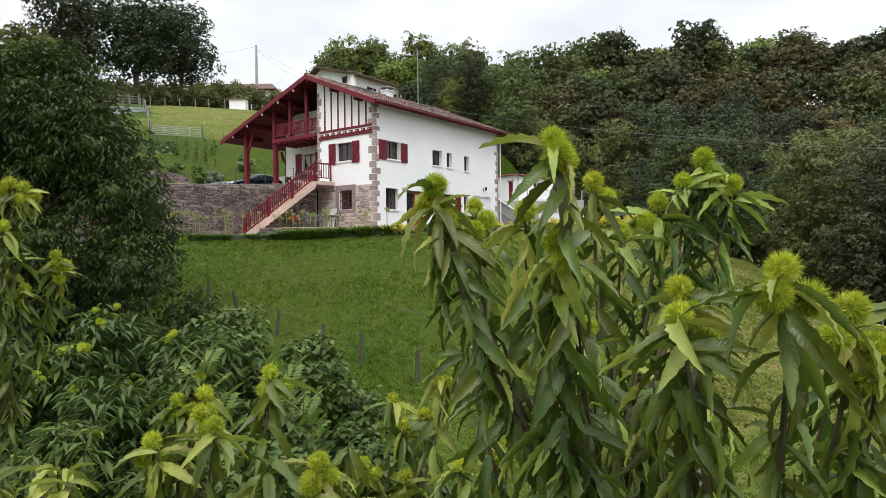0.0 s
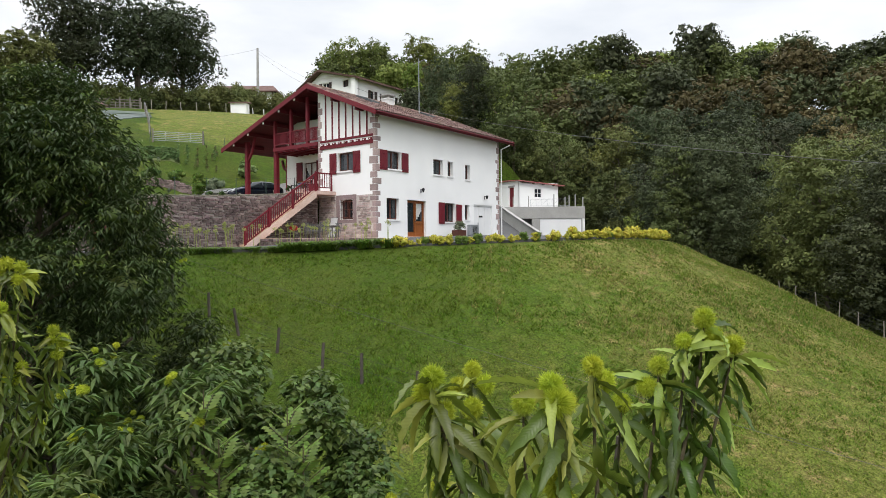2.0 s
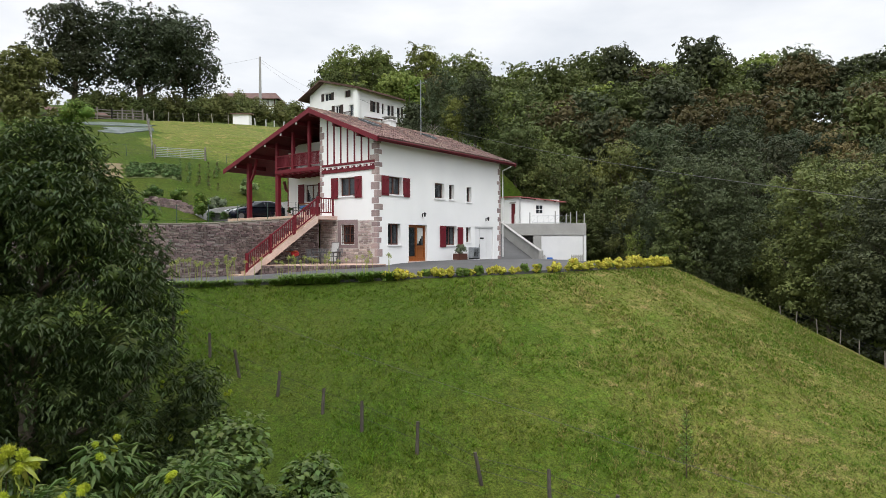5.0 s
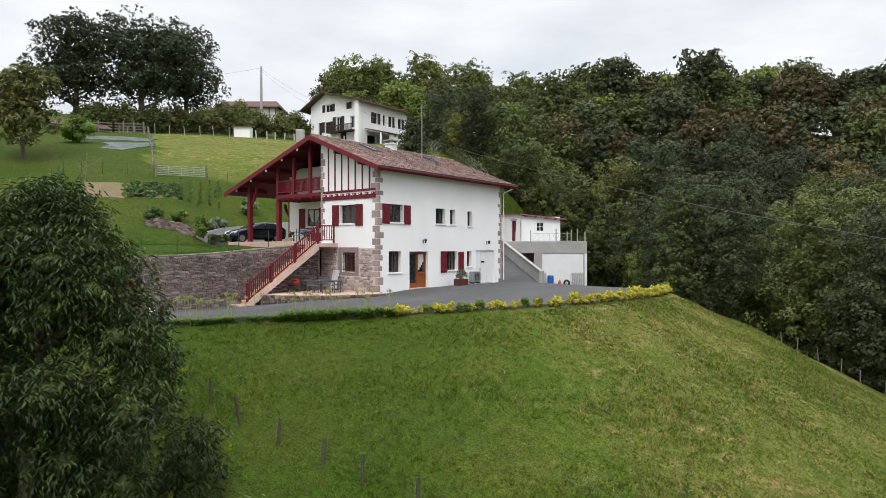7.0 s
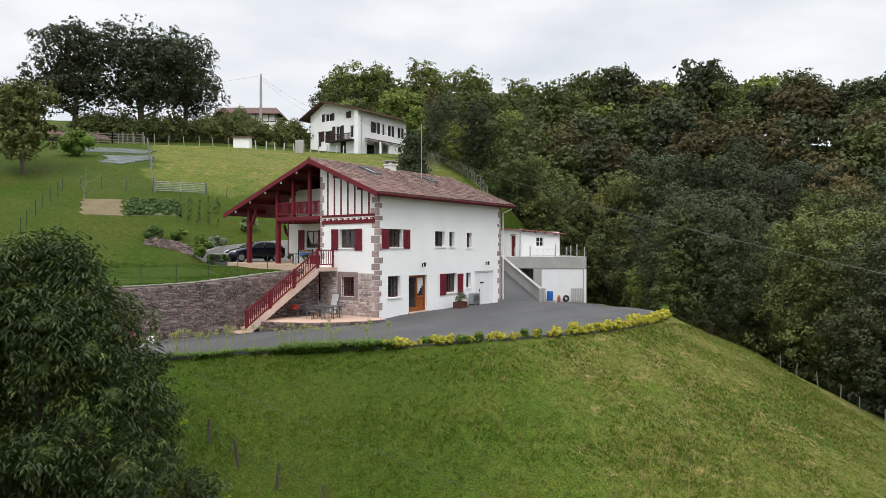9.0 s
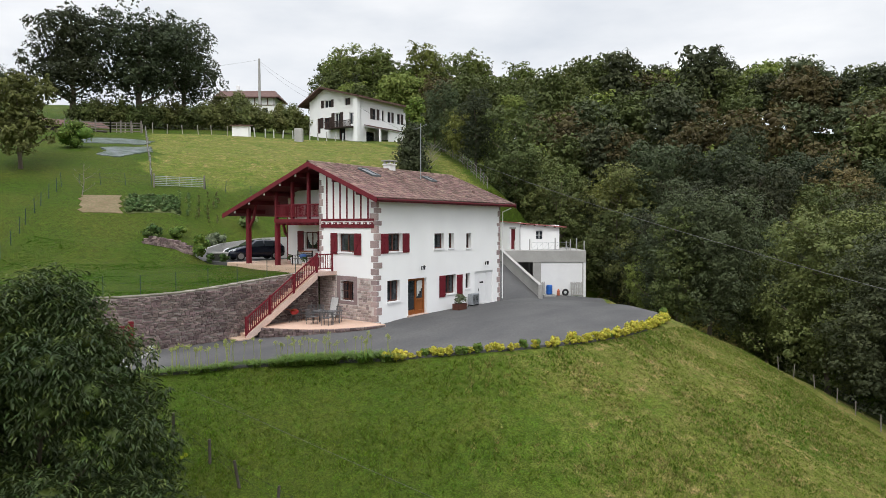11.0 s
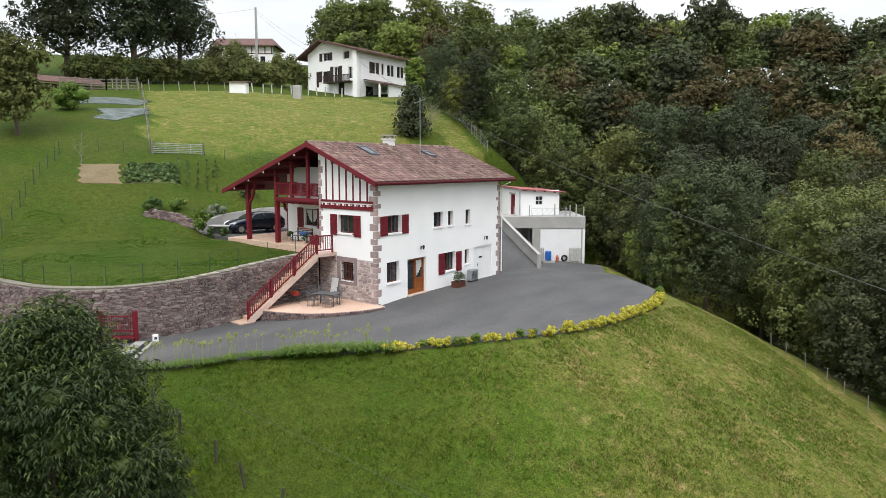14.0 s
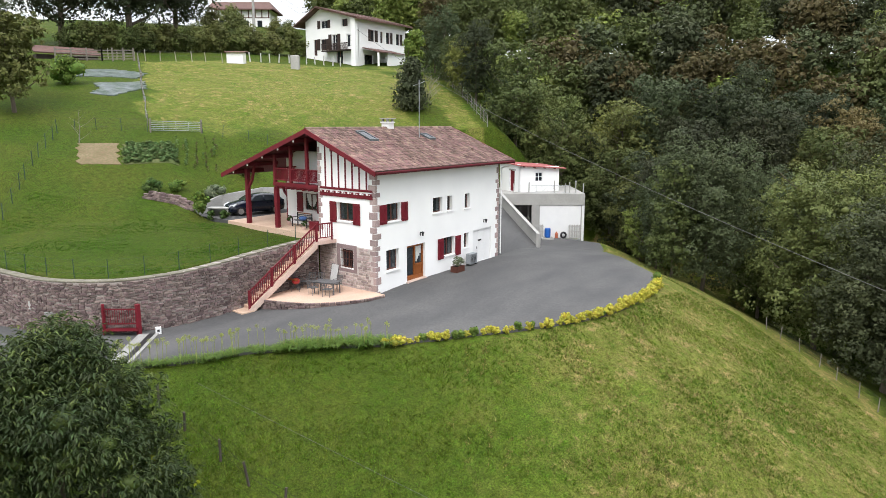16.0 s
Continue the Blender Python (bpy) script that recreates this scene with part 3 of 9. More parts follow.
for x, y, k, sc, turn, tall, lab in ((20.8, 25.6, 0, 1.1, 0.7, 1.0, "bushy olive-green tree below the meadow shoulder"), (25.5, 20.0, 1, 1.05, 2.1, 0.95, "bushy dark green tree below the meadow shoulder"),
                                     (29.5, 28.0, 0, 1.15, 4.0, 0.95, "bushy olive-green tree below the meadow shoulder"), (25.0, 31.5, 1, 1.15, 5.2, 1.0, "bushy dark green tree below the meadow shoulder"), (33.0, 20.5, 1, 1.0, 0.4, 0.9, "bushy dark green tree below the meadow shoulder"), (5.8, 33.5, 0, 0.60, 1.3, 1.15, "bright green tree beside the annexe")):
    plant_tree(FORWARD[k], x, y, sc, turn, lab, "trees of the wooded hillside", tall=tall)
for x, y, k, s, turn, tall in spots:
    if y - 0.2 * x < 56:
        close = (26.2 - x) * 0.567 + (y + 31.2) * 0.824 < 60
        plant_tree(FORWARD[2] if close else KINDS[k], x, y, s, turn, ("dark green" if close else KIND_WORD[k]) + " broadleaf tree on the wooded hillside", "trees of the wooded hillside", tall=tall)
for kk in range(5):
    far_v, far_f, base = [], [], 0
    for x, y, k, s, turn, tall in spots:
        if y - 0.2 * x < 56 or (0, 1, 1, 2, 3, 4)[k] != kk:
            continue
        v, tri = FAR_KINDS[k][2]
        c, q = math.cos(turn), math.sin(turn)
        far_v.append(v @ np.array([[c, q, 0], [-q, c, 0], [0, 0, tall * (0.95 if x > -14 else 1.0)]]) * s + (x, y, ground_at(x, y)))
        far_f.append(tri + base)
        base += len(v)
    if far_v:
        tagged(new("far_woods", fast_mesh("far_woods", np.concatenate(far_v), np.concatenate(far_f), M_LEAF[kk])), ("dark green", "mid-green", "yellow-green", "rust-tinged", "blue-green")[kk] + " woods covering the upper hillside", "woods", kind="stuff")


# ---- the farmhouse (its gable stands a few degrees out of square) ----
SHEAR = Matrix(((1, 0, 0, 0), (-math.tan(radians(5.4)), 1, 0, 0), (0, 0, 1, 0), (0, 0, 0, 1)))
RIDGE_X, RIDGE_Z, SLOPE_R, SLOPE_L = -5.3, 9.74, 0.392, 0.336
Y0, Y1 = -0.75, 15.55


def roof_z(x):
    return RIDGE_Z - (SLOPE_R * (x - RIDGE_X) if x > RIDGE_X else SLOPE_L * (RIDGE_X - x))


house = thing("farmhouse", "white rendered farmhouse with dark red timber and stone corners", "house")


def hp(name, bm, material, parent=None, label="", smooth=False):
    """A part of the house, built square and set to its true angle."""
    bm.transform(SHEAR)
    bmesh.ops.recalc_face_normals(bm, faces=bm.faces[:])
    return part(name, bm, material, parent or house, label, smooth)


FACADE = lambda u, w, z: (w, u, z)
GABLE = lambda u, w, z: (u, -w, z)
RECESS = lambda u, w, z: (u, 2.0 - w, z)


def lbox(bm, side, a, b, bevel=0.0):
    p, q = side(*a), side(*b)
    box(bm, [min(i, j) for i, j in zip(p, q)], [max(i, j) for i, j in zip(p, q)], bevel)


def holed_wall(bm, side, u0, u1, z0, z1, thick, holes):
    """A wall with real openings (u0, u1, z0, z1) through it."""
    us = sorted({u0, u1, *(h[0] for h in holes), *(h[1] for h in holes)})
    zs = sorted({z0, z1, *(h[2] for h in holes), *(h[3] for h in holes)})
    solid = {}
    for i in range(len(us) - 1):
        for j in range(len(zs) - 1):
            c = ((us[i] + us[i + 1]) / 2, (zs[j] + zs[j + 1]) / 2)
            solid[i, j] = not any(h[0] < c[0] < h[1] and h[2] < c[1] < h[3] for h in holes)

    def quad(*pts):
        bm.faces.new([bm.verts.new(side(*p)) for p in pts])

    for (i, j), s in solid.items():
        if not s:
            continue
        a, b, c, d = us[i], us[i + 1], zs[j], zs[j + 1]
        quad((a, 0, c), (b, 0, c), (b, 0, d), (a, 0, d))
        quad((a, -thick, c), (a, -thick, d), (b, -thick, d), (b, -thick, c))
        for (di, dj), e in (((-1, 0), ((a, c), (a, d))), ((1, 0), ((b, c), (b, d))), ((0, -1), ((a, c), (b, c))), ((0, 1), ((a, d), (b, d)))):
            if not solid.get((i + di, j + dj), False):
                (p, q), (r, t) = e
                quad((p, 0, q), (r, 0, t), (r, -thick, t), (p, -thick, q))
    bmesh.ops.remove_doubles(bm, verts=bm.verts[:], dist=0.0005)


def window(side, u0, u1, z0, z1, depth=0.2, mullions=1, curtain=False, sill=True, bars=False):
    """A brown framed casement set back in its opening, with sill and panes; their dark colour stands for the dim room
    behind.
    """
    bm, f = bmesh.new(), 0.075
    for a, b in (((u0, -depth - 0.06, z0), (u0 + f, -depth, z1)), ((u1 - f, -depth - 0.06, z0), (u1, -depth, z1)), ((u0 + f, -depth - 0.06, z0), (u1 - f, -depth, z0 + f)), ((u0 + f, -depth - 0.06, z1 - f), (u1 - f, -depth, z1))):
        lbox(bm, side, a, b, 0.006)
    step = (u1 - u0) / (mullions + 1)
    for k in range(mullions):
        lbox(bm, side, (u0 + step * (k + 1) - 0.055, -depth - 0.06, z0 + f), (u0 + step * (k + 1) + 0.055, -depth + 0.01, z1 - f), 0.006)
    w = hp("window", bm, M_FRAME, house, "brown framed casement window")
    for k in range(mullions + 1):
        bm = bmesh.new()
        a = u0 + step * k + (f if k == 0 else 0.055)
        b = u0 + step * (k + 1) - (f if k == mullions else 0.055)
        lbox(bm, side, (a, -depth - 0.036, z0 + f), (b, -depth - 0.028, z1 - f))
        hp("pane", bm, M_GLASS, w, "dark window pane")
        if curtain:
            bm = bmesh.new()
            for q in range(6):
                c = a + (b - a) * q / 6
                lbox(bm, side, (c, -depth - 0.027 + 0.004 * (q % 2), z0 + 0.25 + (z1 - z0) * 0.5 * abs(q / 5 - (k == 0)) ** 2), (c + (b - a) / 6, -depth - 0.021 + 0.004 * (q % 2), z1 - f))
            hp("curtain", bm, M_CURTAIN, w, "white lace curtain")
    if sill:
        bm = bmesh.new()
        lbox(bm, side, (u0 - 0.06, -depth, z0 - 0.10), (u1 + 0.06, 0.07, z0 - 0.002), 0.012)
        hp("sill", bm, M_WHITE, w, "white window sill")
    if bars:
        for k in range(8):
            bm = bmesh.new()
            p = u0 + (u1 - u0) * (k + 0.5) / 8
            bar(bm, side(p, -0.03, z0), side(p, -0.03, z1), 0.026, sides=6)
            hp("bar", bm, M_FRAME, w, "rust-brown iron bar")
        for zz in (z0 + 0.12, (z0 + z1) / 2, z1 - 0.12):
            bm = bmesh.new()
            lbox(bm, side, (u0, -0.035, zz - 0.018), (u1, -0.02, zz + 0.018))
            hp("crossbar", bm, M_FRAME, w)
    return w


def shutter(side, u0, u1, z0, z1, brace=1):
    """A red boarded shutter folded back on the wall, with ledges and hinges."""
    bm, n = bmesh.new(), 5
    for k in range(n):
        a = u0 + (u1 - u0) * k / n
        lbox(bm, side, (a + 0.004, 0.03, z0), (a + (u1 - u0) / n - 0.004, 0.065, z1), 0.004)
    s = hp("shutter", bm, M_RED, house, "dark red boarded shutter")
    for zz in (z0 + 0.16, z1 - 0.16):
        bm = bmesh.new()
        lbox(bm, side, (u0 + 0.02, 0.066, zz - 0.05), (u1 - 0.02, 0.09, zz + 0.05), 0.005)
        hp("ledge", bm, M_RED, s)
        bm = bmesh.new()
        e = u1 if brace > 0 else u0
        lbox(bm, side, (e - 0.10, 0.091, zz - 0.015), (e + 0.06, 0.10, zz + 0.015))
        hp("hinge", bm, M_IRON, s, "black iron hinge")
    bm = bmesh.new()
    bar(bm, side(u0 + 0.08, 0.078, z0 + 0.22), side(u1 - 0.08, 0.078, z1 - 0.22), 0.024, 0.08)
    hp("brace", bm, M_RED, s)


M_CURTAIN = mat("lace_curtain", (0.62, 0.62, 0.60), (0.52, 0.52, 0.50), 5.0, 0.9, 0.2, 40.0)
M_IRON = mat("dark_iron", (0.03, 0.03, 0.032), (0.045, 0.045, 0.047), 3.0, 0.5, 0.1, 20.0, metal=0.4)
M_OAK = mat("varnished_wood", (0.22, 0.065, 0.014), (0.30, 0.10, 0.024), 2.0, 0.4, 0.2, 16.0, (0.15, 0.042, 0.010), stretch=(3, 3, 0.4), bdist=0.004)
M_PINK = mat("pink_plaster_stone", (0.52, 0.37, 0.31), (0.60, 0.46, 0.40), 1.2, 0.9, 0.3, 14.0, (0.42, 0.30, 0.26), per=0.1)

F_HOLES = [(1.0, 2.2, 1.22, 2.5), (3.03, 4.98, 0.12, 2.47), (7.1, 8.42, 1.2, 2.47), (9.62, 10.22, 1.4, 2.45), (10.8, 13.35, 0.12, 2.52),
           (1.1, 2.4, 4.25, 5.33), (5.86, 6.96, 4.28, 5.28), (7.52, 8.14, 4.28, 5.27), (9.7, 10.32, 4.22, 5.25)]
G_HOLES = [(-3.28, -1.9, 4.2, 5.32), (-3.08, -1.95, 1.25, 2.44)]
R_HOLES = [(-8.75, -7.45, 4.2, 5.36), (-7.0, -6.0, 6.2, 8.2)]
bm = bmesh.new()
holed_wall(bm, FACADE, 0.0, 14.4, -0.9, 7.45, 0.45, F_HOLES)
hp("wall", bm, M_RENDER, house, "white rendered long wall")
bm = bmesh.new()
holed_wall(bm, GABLE, -5.05, -0.451, -0.9, 7.2, 0.45, G_HOLES)
for pts in ([(-5.05, 7.2), (-0.451, 7.2), (-0.451, roof_z(-0.451) - 0.2), (-5.05, roof_z(-5.05) - 0.2)],):
    a, b = [bm.verts.new((x, 0, z)) for x, z in pts], [bm.verts.new((x, 0.45, z)) for x, z in pts]
    bm.faces.new(a), bm.faces.new(b[::-1])
    for i in range(4):
        bm.faces.new((a[i], b[i], b[(i + 1) % 4], a[(i + 1) % 4]))
hp("wall", bm, M_RENDER, house, "white rendered gable wall")
bm = bmesh.new()
holed_wall(bm, RECESS, -10.2, -5.05, 2.2, 7.6, 0.4, R_HOLES)
holed_wall(bm, lambda u, w, z: (-10.2 - w, u, z), 2.0, 14.4, 2.2, 7.7, -0.4, [])
holed_wall(bm, lambda u, w, z: (u, 14.4 + w, z), -10.2, -0.5, -0.9, 7.3, 0.4, [])
holed_wall(bm, lambda u, w, z: (-5.05 - w, u, z), 0.45, 2.0, 2.2, 7.6, -0.4, [])
box(bm, (-10.1, 2.4, 7.55), (-0.5, 14.0, 7.7))
hp("wall", bm, M_RENDER, house, "white rendered wall of the loggia")
# Room darkness is put into the colour of these surfaces.
bm = boxes(((-9.7, 2.5, 3.0), (-0.6, 13.9, 3.1)), ((-9.7, 2.5, 5.95), (-0.6, 13.9, 6.05)), ((-9.7, 0.6, 0.0), (-0.6, 13.9, 0.08)), ((-5.4, 2.5, 0.1), (-5.2, 13.9, 7.5)))
hp("inner_floor", bm, M_DARK, house, "near-black floors and wall standing in for unlit rooms")

for (u0, u1, z0, z1), kw in zip(F_HOLES, ({}, None, {}, {"mullions": 0}, None, {}, {"mullions": 0}, {"mullions": 0}, {"mullions": 0})):
    if kw is not None:
        window(FACADE, u0, u1, z0, z1, 0.24, **kw)
window(GABLE, -3.28, -1.9, 4.2, 5.32, 0.22)
window(GABLE, -3.08, -1.95, 1.25, 2.44, 0.22, sill=False, bars=True)
window(RECESS, -8.75, -7.45, 4.2, 5.36, 0.15, curtain=True)
for side, u0, u1, z0, z1, k in ((FACADE, 6.38, 7.06, 1.05, 2.47, 1), (FACADE, 8.48, 9.16, 1.05, 2.42, -1), (FACADE, 0.38, 1.06, 4.14, 5.32, 1), (FACADE, 2.45, 3.12, 4.14, 5.32, -1),
                                (GABLE, -3.96, -3.33, 4.05, 5.34, 1), (GABLE, -1.85, -1.24, 4.03, 5.33, -1), (RECESS, -9.5, -8.85, 4.05, 5.42, 1), (RECESS, -7.38, -6.75, 4.05, 5.42, -1)):
    shutter(side, u0, u1, z0, z1, k)

# front door: a glazed leaf, a fixed panelled side
bm = bmesh.new()
lbox(bm, FACADE, (3.05, -0.30, 0.14), (4.96, -0.24, 2.45))
for a, b in (((3.05, -0.24, 0.14), (3.15, -0.17, 2.45)), ((4.86, -0.24, 0.14), (4.96, -0.17, 2.45)), ((3.15, -0.24, 2.34), (4.86, -0.17, 2.45)), ((3.98, -0.24, 0.14), (4.10, -0.17, 2.34)), ((3.15, -0.24, 0.14), (4.86, -0.18, 0.42)), ((4.1, -0.24, 1.02), (4.86, -0.19, 1.12))):
    lbox(bm, FACADE, a, b, 0.008)
front = hp("front_door", bm, M_OAK, house, "varnished orange-brown double front door with glass")
for a, b in (((3.22, -0.238, 0.5), (3.92, -0.228, 2.3)), ((4.18, -0.238, 1.18), (4.8, -0.228, 2.3))):
    bm = bmesh.new()
    lbox(bm, FACADE, a, b)
    hp("pane", bm, M_GLASS, front, "dark door pane")
bm = bmesh.new()
for q in range(4):
    lbox(bm, FACADE, (4.2 + 0.14 * q, -0.226, 1.3 + 0.16 * q), (4.34 + 0.14 * q, -0.221 + 0.004 * (q % 2), 2.29))
hp("curtain", bm, M_CURTAIN, front, "white tied-back curtain")
bm = bmesh.new()
bar(bm, FACADE(3.95, -0.13, 1.15), FACADE(4.05, -0.13, 1.15), 0.03, sides=8)
bar(bm, FACADE(4.04, -0.17, 1.15), FACADE(4.04, -0.12, 1.15), 0.03, sides=8)
hp("handle", bm, M_IRON, front, "dark door handle")
bm = bmesh.new()
lbox(bm, FACADE, (2.95, -0.24, 0.10), (5.05, 0.16, 0.19), 0.012)
hp("doorstep", bm, M_PINK, house, "pink stone doorstep")
# garage door
bm = bmesh.new()
for k, (a, b) in enumerate(((10.82, 11.55), (11.57, 12.45), (12.47, 13.33))):
    lbox(bm, FACADE, (a, -0.16, 0.16), (b, -0.10, 2.40), 0.01)
lbox(bm, FACADE, (10.8, -0.2, 2.41), (13.35, -0.06, 2.52), 0.008)
gd = hp("garage_door", bm, M_WHITE, house, "white boarded garage door in three leaves")
bm = bmesh.new()
lbox(bm, FACADE, (11.62, -0.099, 1.62), (12.1, -0.09, 1.74))
hp("sign", bm, M_IRON, gd, "small black sign")
bm = bmesh.new()
lbox(bm, FACADE, (11.45, -0.099, 1.05), (11.5, -0.06, 1.25), 0.008)
hp("handle", bm, M_IRON, gd, "dark door handle")
# wall lamps
for y, z in ((4.45, 3.1), (12.28, 3.05)):
    bm = bmesh.new()
    lbox(bm, FACADE, (y - 0.05, 0.0, z - 0.12), (y + 0.05, 0.03, z + 0.12), 0.006)
    bar(bm, FACADE(y, 0.02, z + 0.08), FACADE(y, 0.22, z + 0.16), 0.025, sides=6)
    lamp = hp("wall_lamp", bm, M_IRON, house, "black iron lantern on the wall")
    bm = bmesh.new()
    bmesh.ops.create_cone(bm, cap_ends=True, segments=6, radius1=0.05, radius2=0.09, depth=0.2, matrix=Matrix.Translation(FACADE(y, 0.22, z)))
    bmesh.ops.create_cone(bm, cap_ends=True, segments=6, radius1=0.12, radius2=0.02, depth=0.08, matrix=Matrix.Translation(FACADE(y, 0.22, z + 0.14)))
    hp("lantern", bm, M_IRON, lamp)

# timber framing of the gable
for k in range(7):
    x = -4.32 + 0.608 * k
    bm = bmesh.new()
    lbox(bm, GABLE, (x - 0.06, -0.05, 6.2), (x + 0.06, 0.035, roof_z(x) - 0.26), 0.008)
    hp("timber_post", bm, M_RED, house)
for z0, z1, w in ((6.08, 6.22, 0.05), (5.66, 5.88, 0.07)):
    bm = bmesh.new()
    lbox(bm, GABLE, (-4.85, -0.05, z0), (-0.16, w, z1), 0.012)
    hp("timber_rail", bm, M_RED, house)
for k in range(9):
    bm = bmesh.new()
    x = -4.6 + 0.53 * k
    lbox(bm, GABLE, (x - 0.13, -0.02, 5.88), (x + 0.13, 0.11, 6.0), 0.015)
    hp("dentil", bm, M_RED, house)
    bm = bmesh.new()
    lbox(bm, GABLE, (x - 0.05, -0.02, 5.90), (x + 0.05, 0.118, 5.96), 0.005)
    hp("joist_end", bm, M_WHITE, house, "white painted joist end")

# balcony
bm = boxes(((-9.55, 0.0, 5.9), (-5.05, 1.98, 6.02)), bevel=0.01)
bal = hp("balcony", bm, M_RED, house, "dark red timber balcony")
for k, y in enumerate((0.0,)):
    bm = boxes(((-9.6, -0.08, 5.98), (-5.06, 0.06, 6.22)), bevel=0.01)
    hp("beam", bm, M_RED, bal)
for k in range(8):
    bm = boxes(((-9.35 + 0.58 * k, -0.2, 5.82), (-9.23 + 0.58 * k, 1.9, 5.93)), bevel=0.01)
    hp("joist", bm, M_RED, bal)
for z in (6.36, 7.1):
    bm = boxes(((-9.5, -0.06, z), (-5.06, 0.03, z + 0.08)), bevel=0.01)
    hp("rail", bm, M_RED, bal)
for k in range(38):
    x = -9.42 + 0.115 * k
    bm = bmesh.new()
    bar(bm, (x, -0.015, 6.4), (x, -0.015, 7.12), 0.045)
    hp("baluster", bm, M_RED, bal)
for k in range(14):
    bm = bmesh.new()
    bar(bm, (-9.5, 0.1 + 0.135 * k, 6.3), (-9.5, 0.1 + 0.135 * k, 7.12), 0.045)
    hp("baluster", bm, M_RED, bal)
bm = boxes(((-9.54, 0.03, 7.1), (-9.46, 1.98, 7.18)), bevel=0.01)
hp("rail", bm, M_RED, bal)
for x in (-9.45, -7.75, -6.1):
    bm = boxes(((x - 0.1, -0.08, 6.2), (x + 0.1, 0.12, roof_z(x) - 0.3)), bevel=0.015)
    hp("post", bm, M_RED, bal)
# Thin near-black sheet in the opening paints the shade of the doorway.
bm = boxes(((-6.98, 2.08, 6.22), (-6.02, 2.14, 8.18)))
hp("dark_doorway_sheet", bm, M_DARK, house, "near-black sheet standing in for a shaded open balcony doorway")
for x, y, z1 in ((-9.35, 0.02, 5.9), (-12.62, 0.02, roof_z(-12.62) - 0.3), (-10.9, 2.4, 6.8)):
    bm = boxes(((x - 0.15, y - 0.15, 3.1), (x + 0.15, y + 0.15, z1)), bevel=0.02)
    hp("post", bm, M_RED, house, "dark red timber post")
for a, b in (((-12.62, 0.02, 5.5), (-11.75, 0.02, roof_z(-11.75) - 0.35)), ((-10.9, 2.4, 4.9), (-10.2, 2.4, 5.8)), ((-10.9, 2.4, 4.9), (-11.6, 2.4, 5.8))):
    bm = bmesh.new()
    mid = Vector(a).lerp(Vector(b), 0.5) + Vector((0.14 if b[0] > a[0] else -0.14, 0, -0.12))
    bar(bm, a, mid, 0.15), bar(bm, mid, b, 0.15)
    hp("brace", bm, M_RED, house)

# roof: boards, rafters, verge, tiles
def slope_slab(bm, x0, x1, y0, y1, lift, t):
    vs = [bm.verts.new((x, y, roof_z(x) + lift - d)) for d in (0, t) for x, y in ((x0, y0), (x1, y0), (x1, y1), (x0, y1))]
    for f in ((0, 1, 2, 3), (7, 6, 5, 4), (0, 4, 5, 1), (1, 5, 6, 2), (2, 6, 7, 3), (3, 7, 4, 0)):
        bm.faces.new([vs[i] for i in f])


bm = bmesh.new()
slope_slab(bm, RIDGE_X, 0.62, Y0 + 0.06, Y1, -0.10, 0.05)
slope_slab(bm, -14.6, RIDGE_X, Y0 + 0.06, Y1, -0.10, 0.05)
roof = hp("roof", bm, M_REDDARK, house, "low tiled roof with dark red boarded underside")
for x0, x1 in ((RIDGE_X, 0.72), (-14.7, RIDGE_X)):
    for y in (Y0, Y1):
        bm = bmesh.new()
        slope_slab(bm, x0, x1, y - 0.04, y + 0.04, 0.03, 0.30)
        hp("bargeboard", bm, M_RED, roof)
bm = boxes(((0.62, Y0 + 0.05, roof_z(0.62) - 0.25), (0.68, Y1 - 0.05, roof_z(0.62) - 0.04)), bevel=0.01)
hp("fascia", bm, M_RED, roof)
bm = bmesh.new()
bar(bm, (0.75, Y0 + 0.05, roof_z(0.7) - 0.09), (0.75, Y1 - 0.05, roof_z(0.7) - 0.09), 0.13, sides=10)
# The darker red also takes in the shadow under the eaves.
hp("gutter", bm, M_REDDARK, roof, "dark red eaves gutter, its red deepened for eaves shadow")
bm = bmesh.new()
bar(bm, (0.72, 14.9, 7.1), (0.1, 14.6, 6.8), 0.09, sides=8), bar(bm, (0.1, 14.6, 6.82), (0.1, 14.6, 0.3), 0.09, sides=8)
hp("downpipe", bm, M_WHITE, house, "white downpipe")
for x in (-13.3, -11.6, -9.9, -8.2, -6.6):
    bm = boxes(((x - 0.09, Y0 + 0.08, roof_z(x) - 0.42), (x + 0.09, 2.0, roof_z(x) - 0.16)), bevel=0.01)
    p = hp("purlin", bm, M_REDDARK, roof)
    bm = boxes(((x - 0.075, Y0 + 0.045, roof_z(x) - 0.40), (x + 0.075, Y0 + 0.079, roof_z(x) - 0.27)), bevel=0.004)
    hp("purlin_end", bm, M_WHITE, p, "white painted purlin end")
for x in (-5.3, -3.1, -1.0):
    bm = boxes(((x - 0.09, Y0 + 0.08, roof_z(x) - 0.45), (x + 0.09, 0.0, roof_z(x) - 0.2)), bevel=0.01)
    hp("purlin", bm, M_REDDARK, roof)


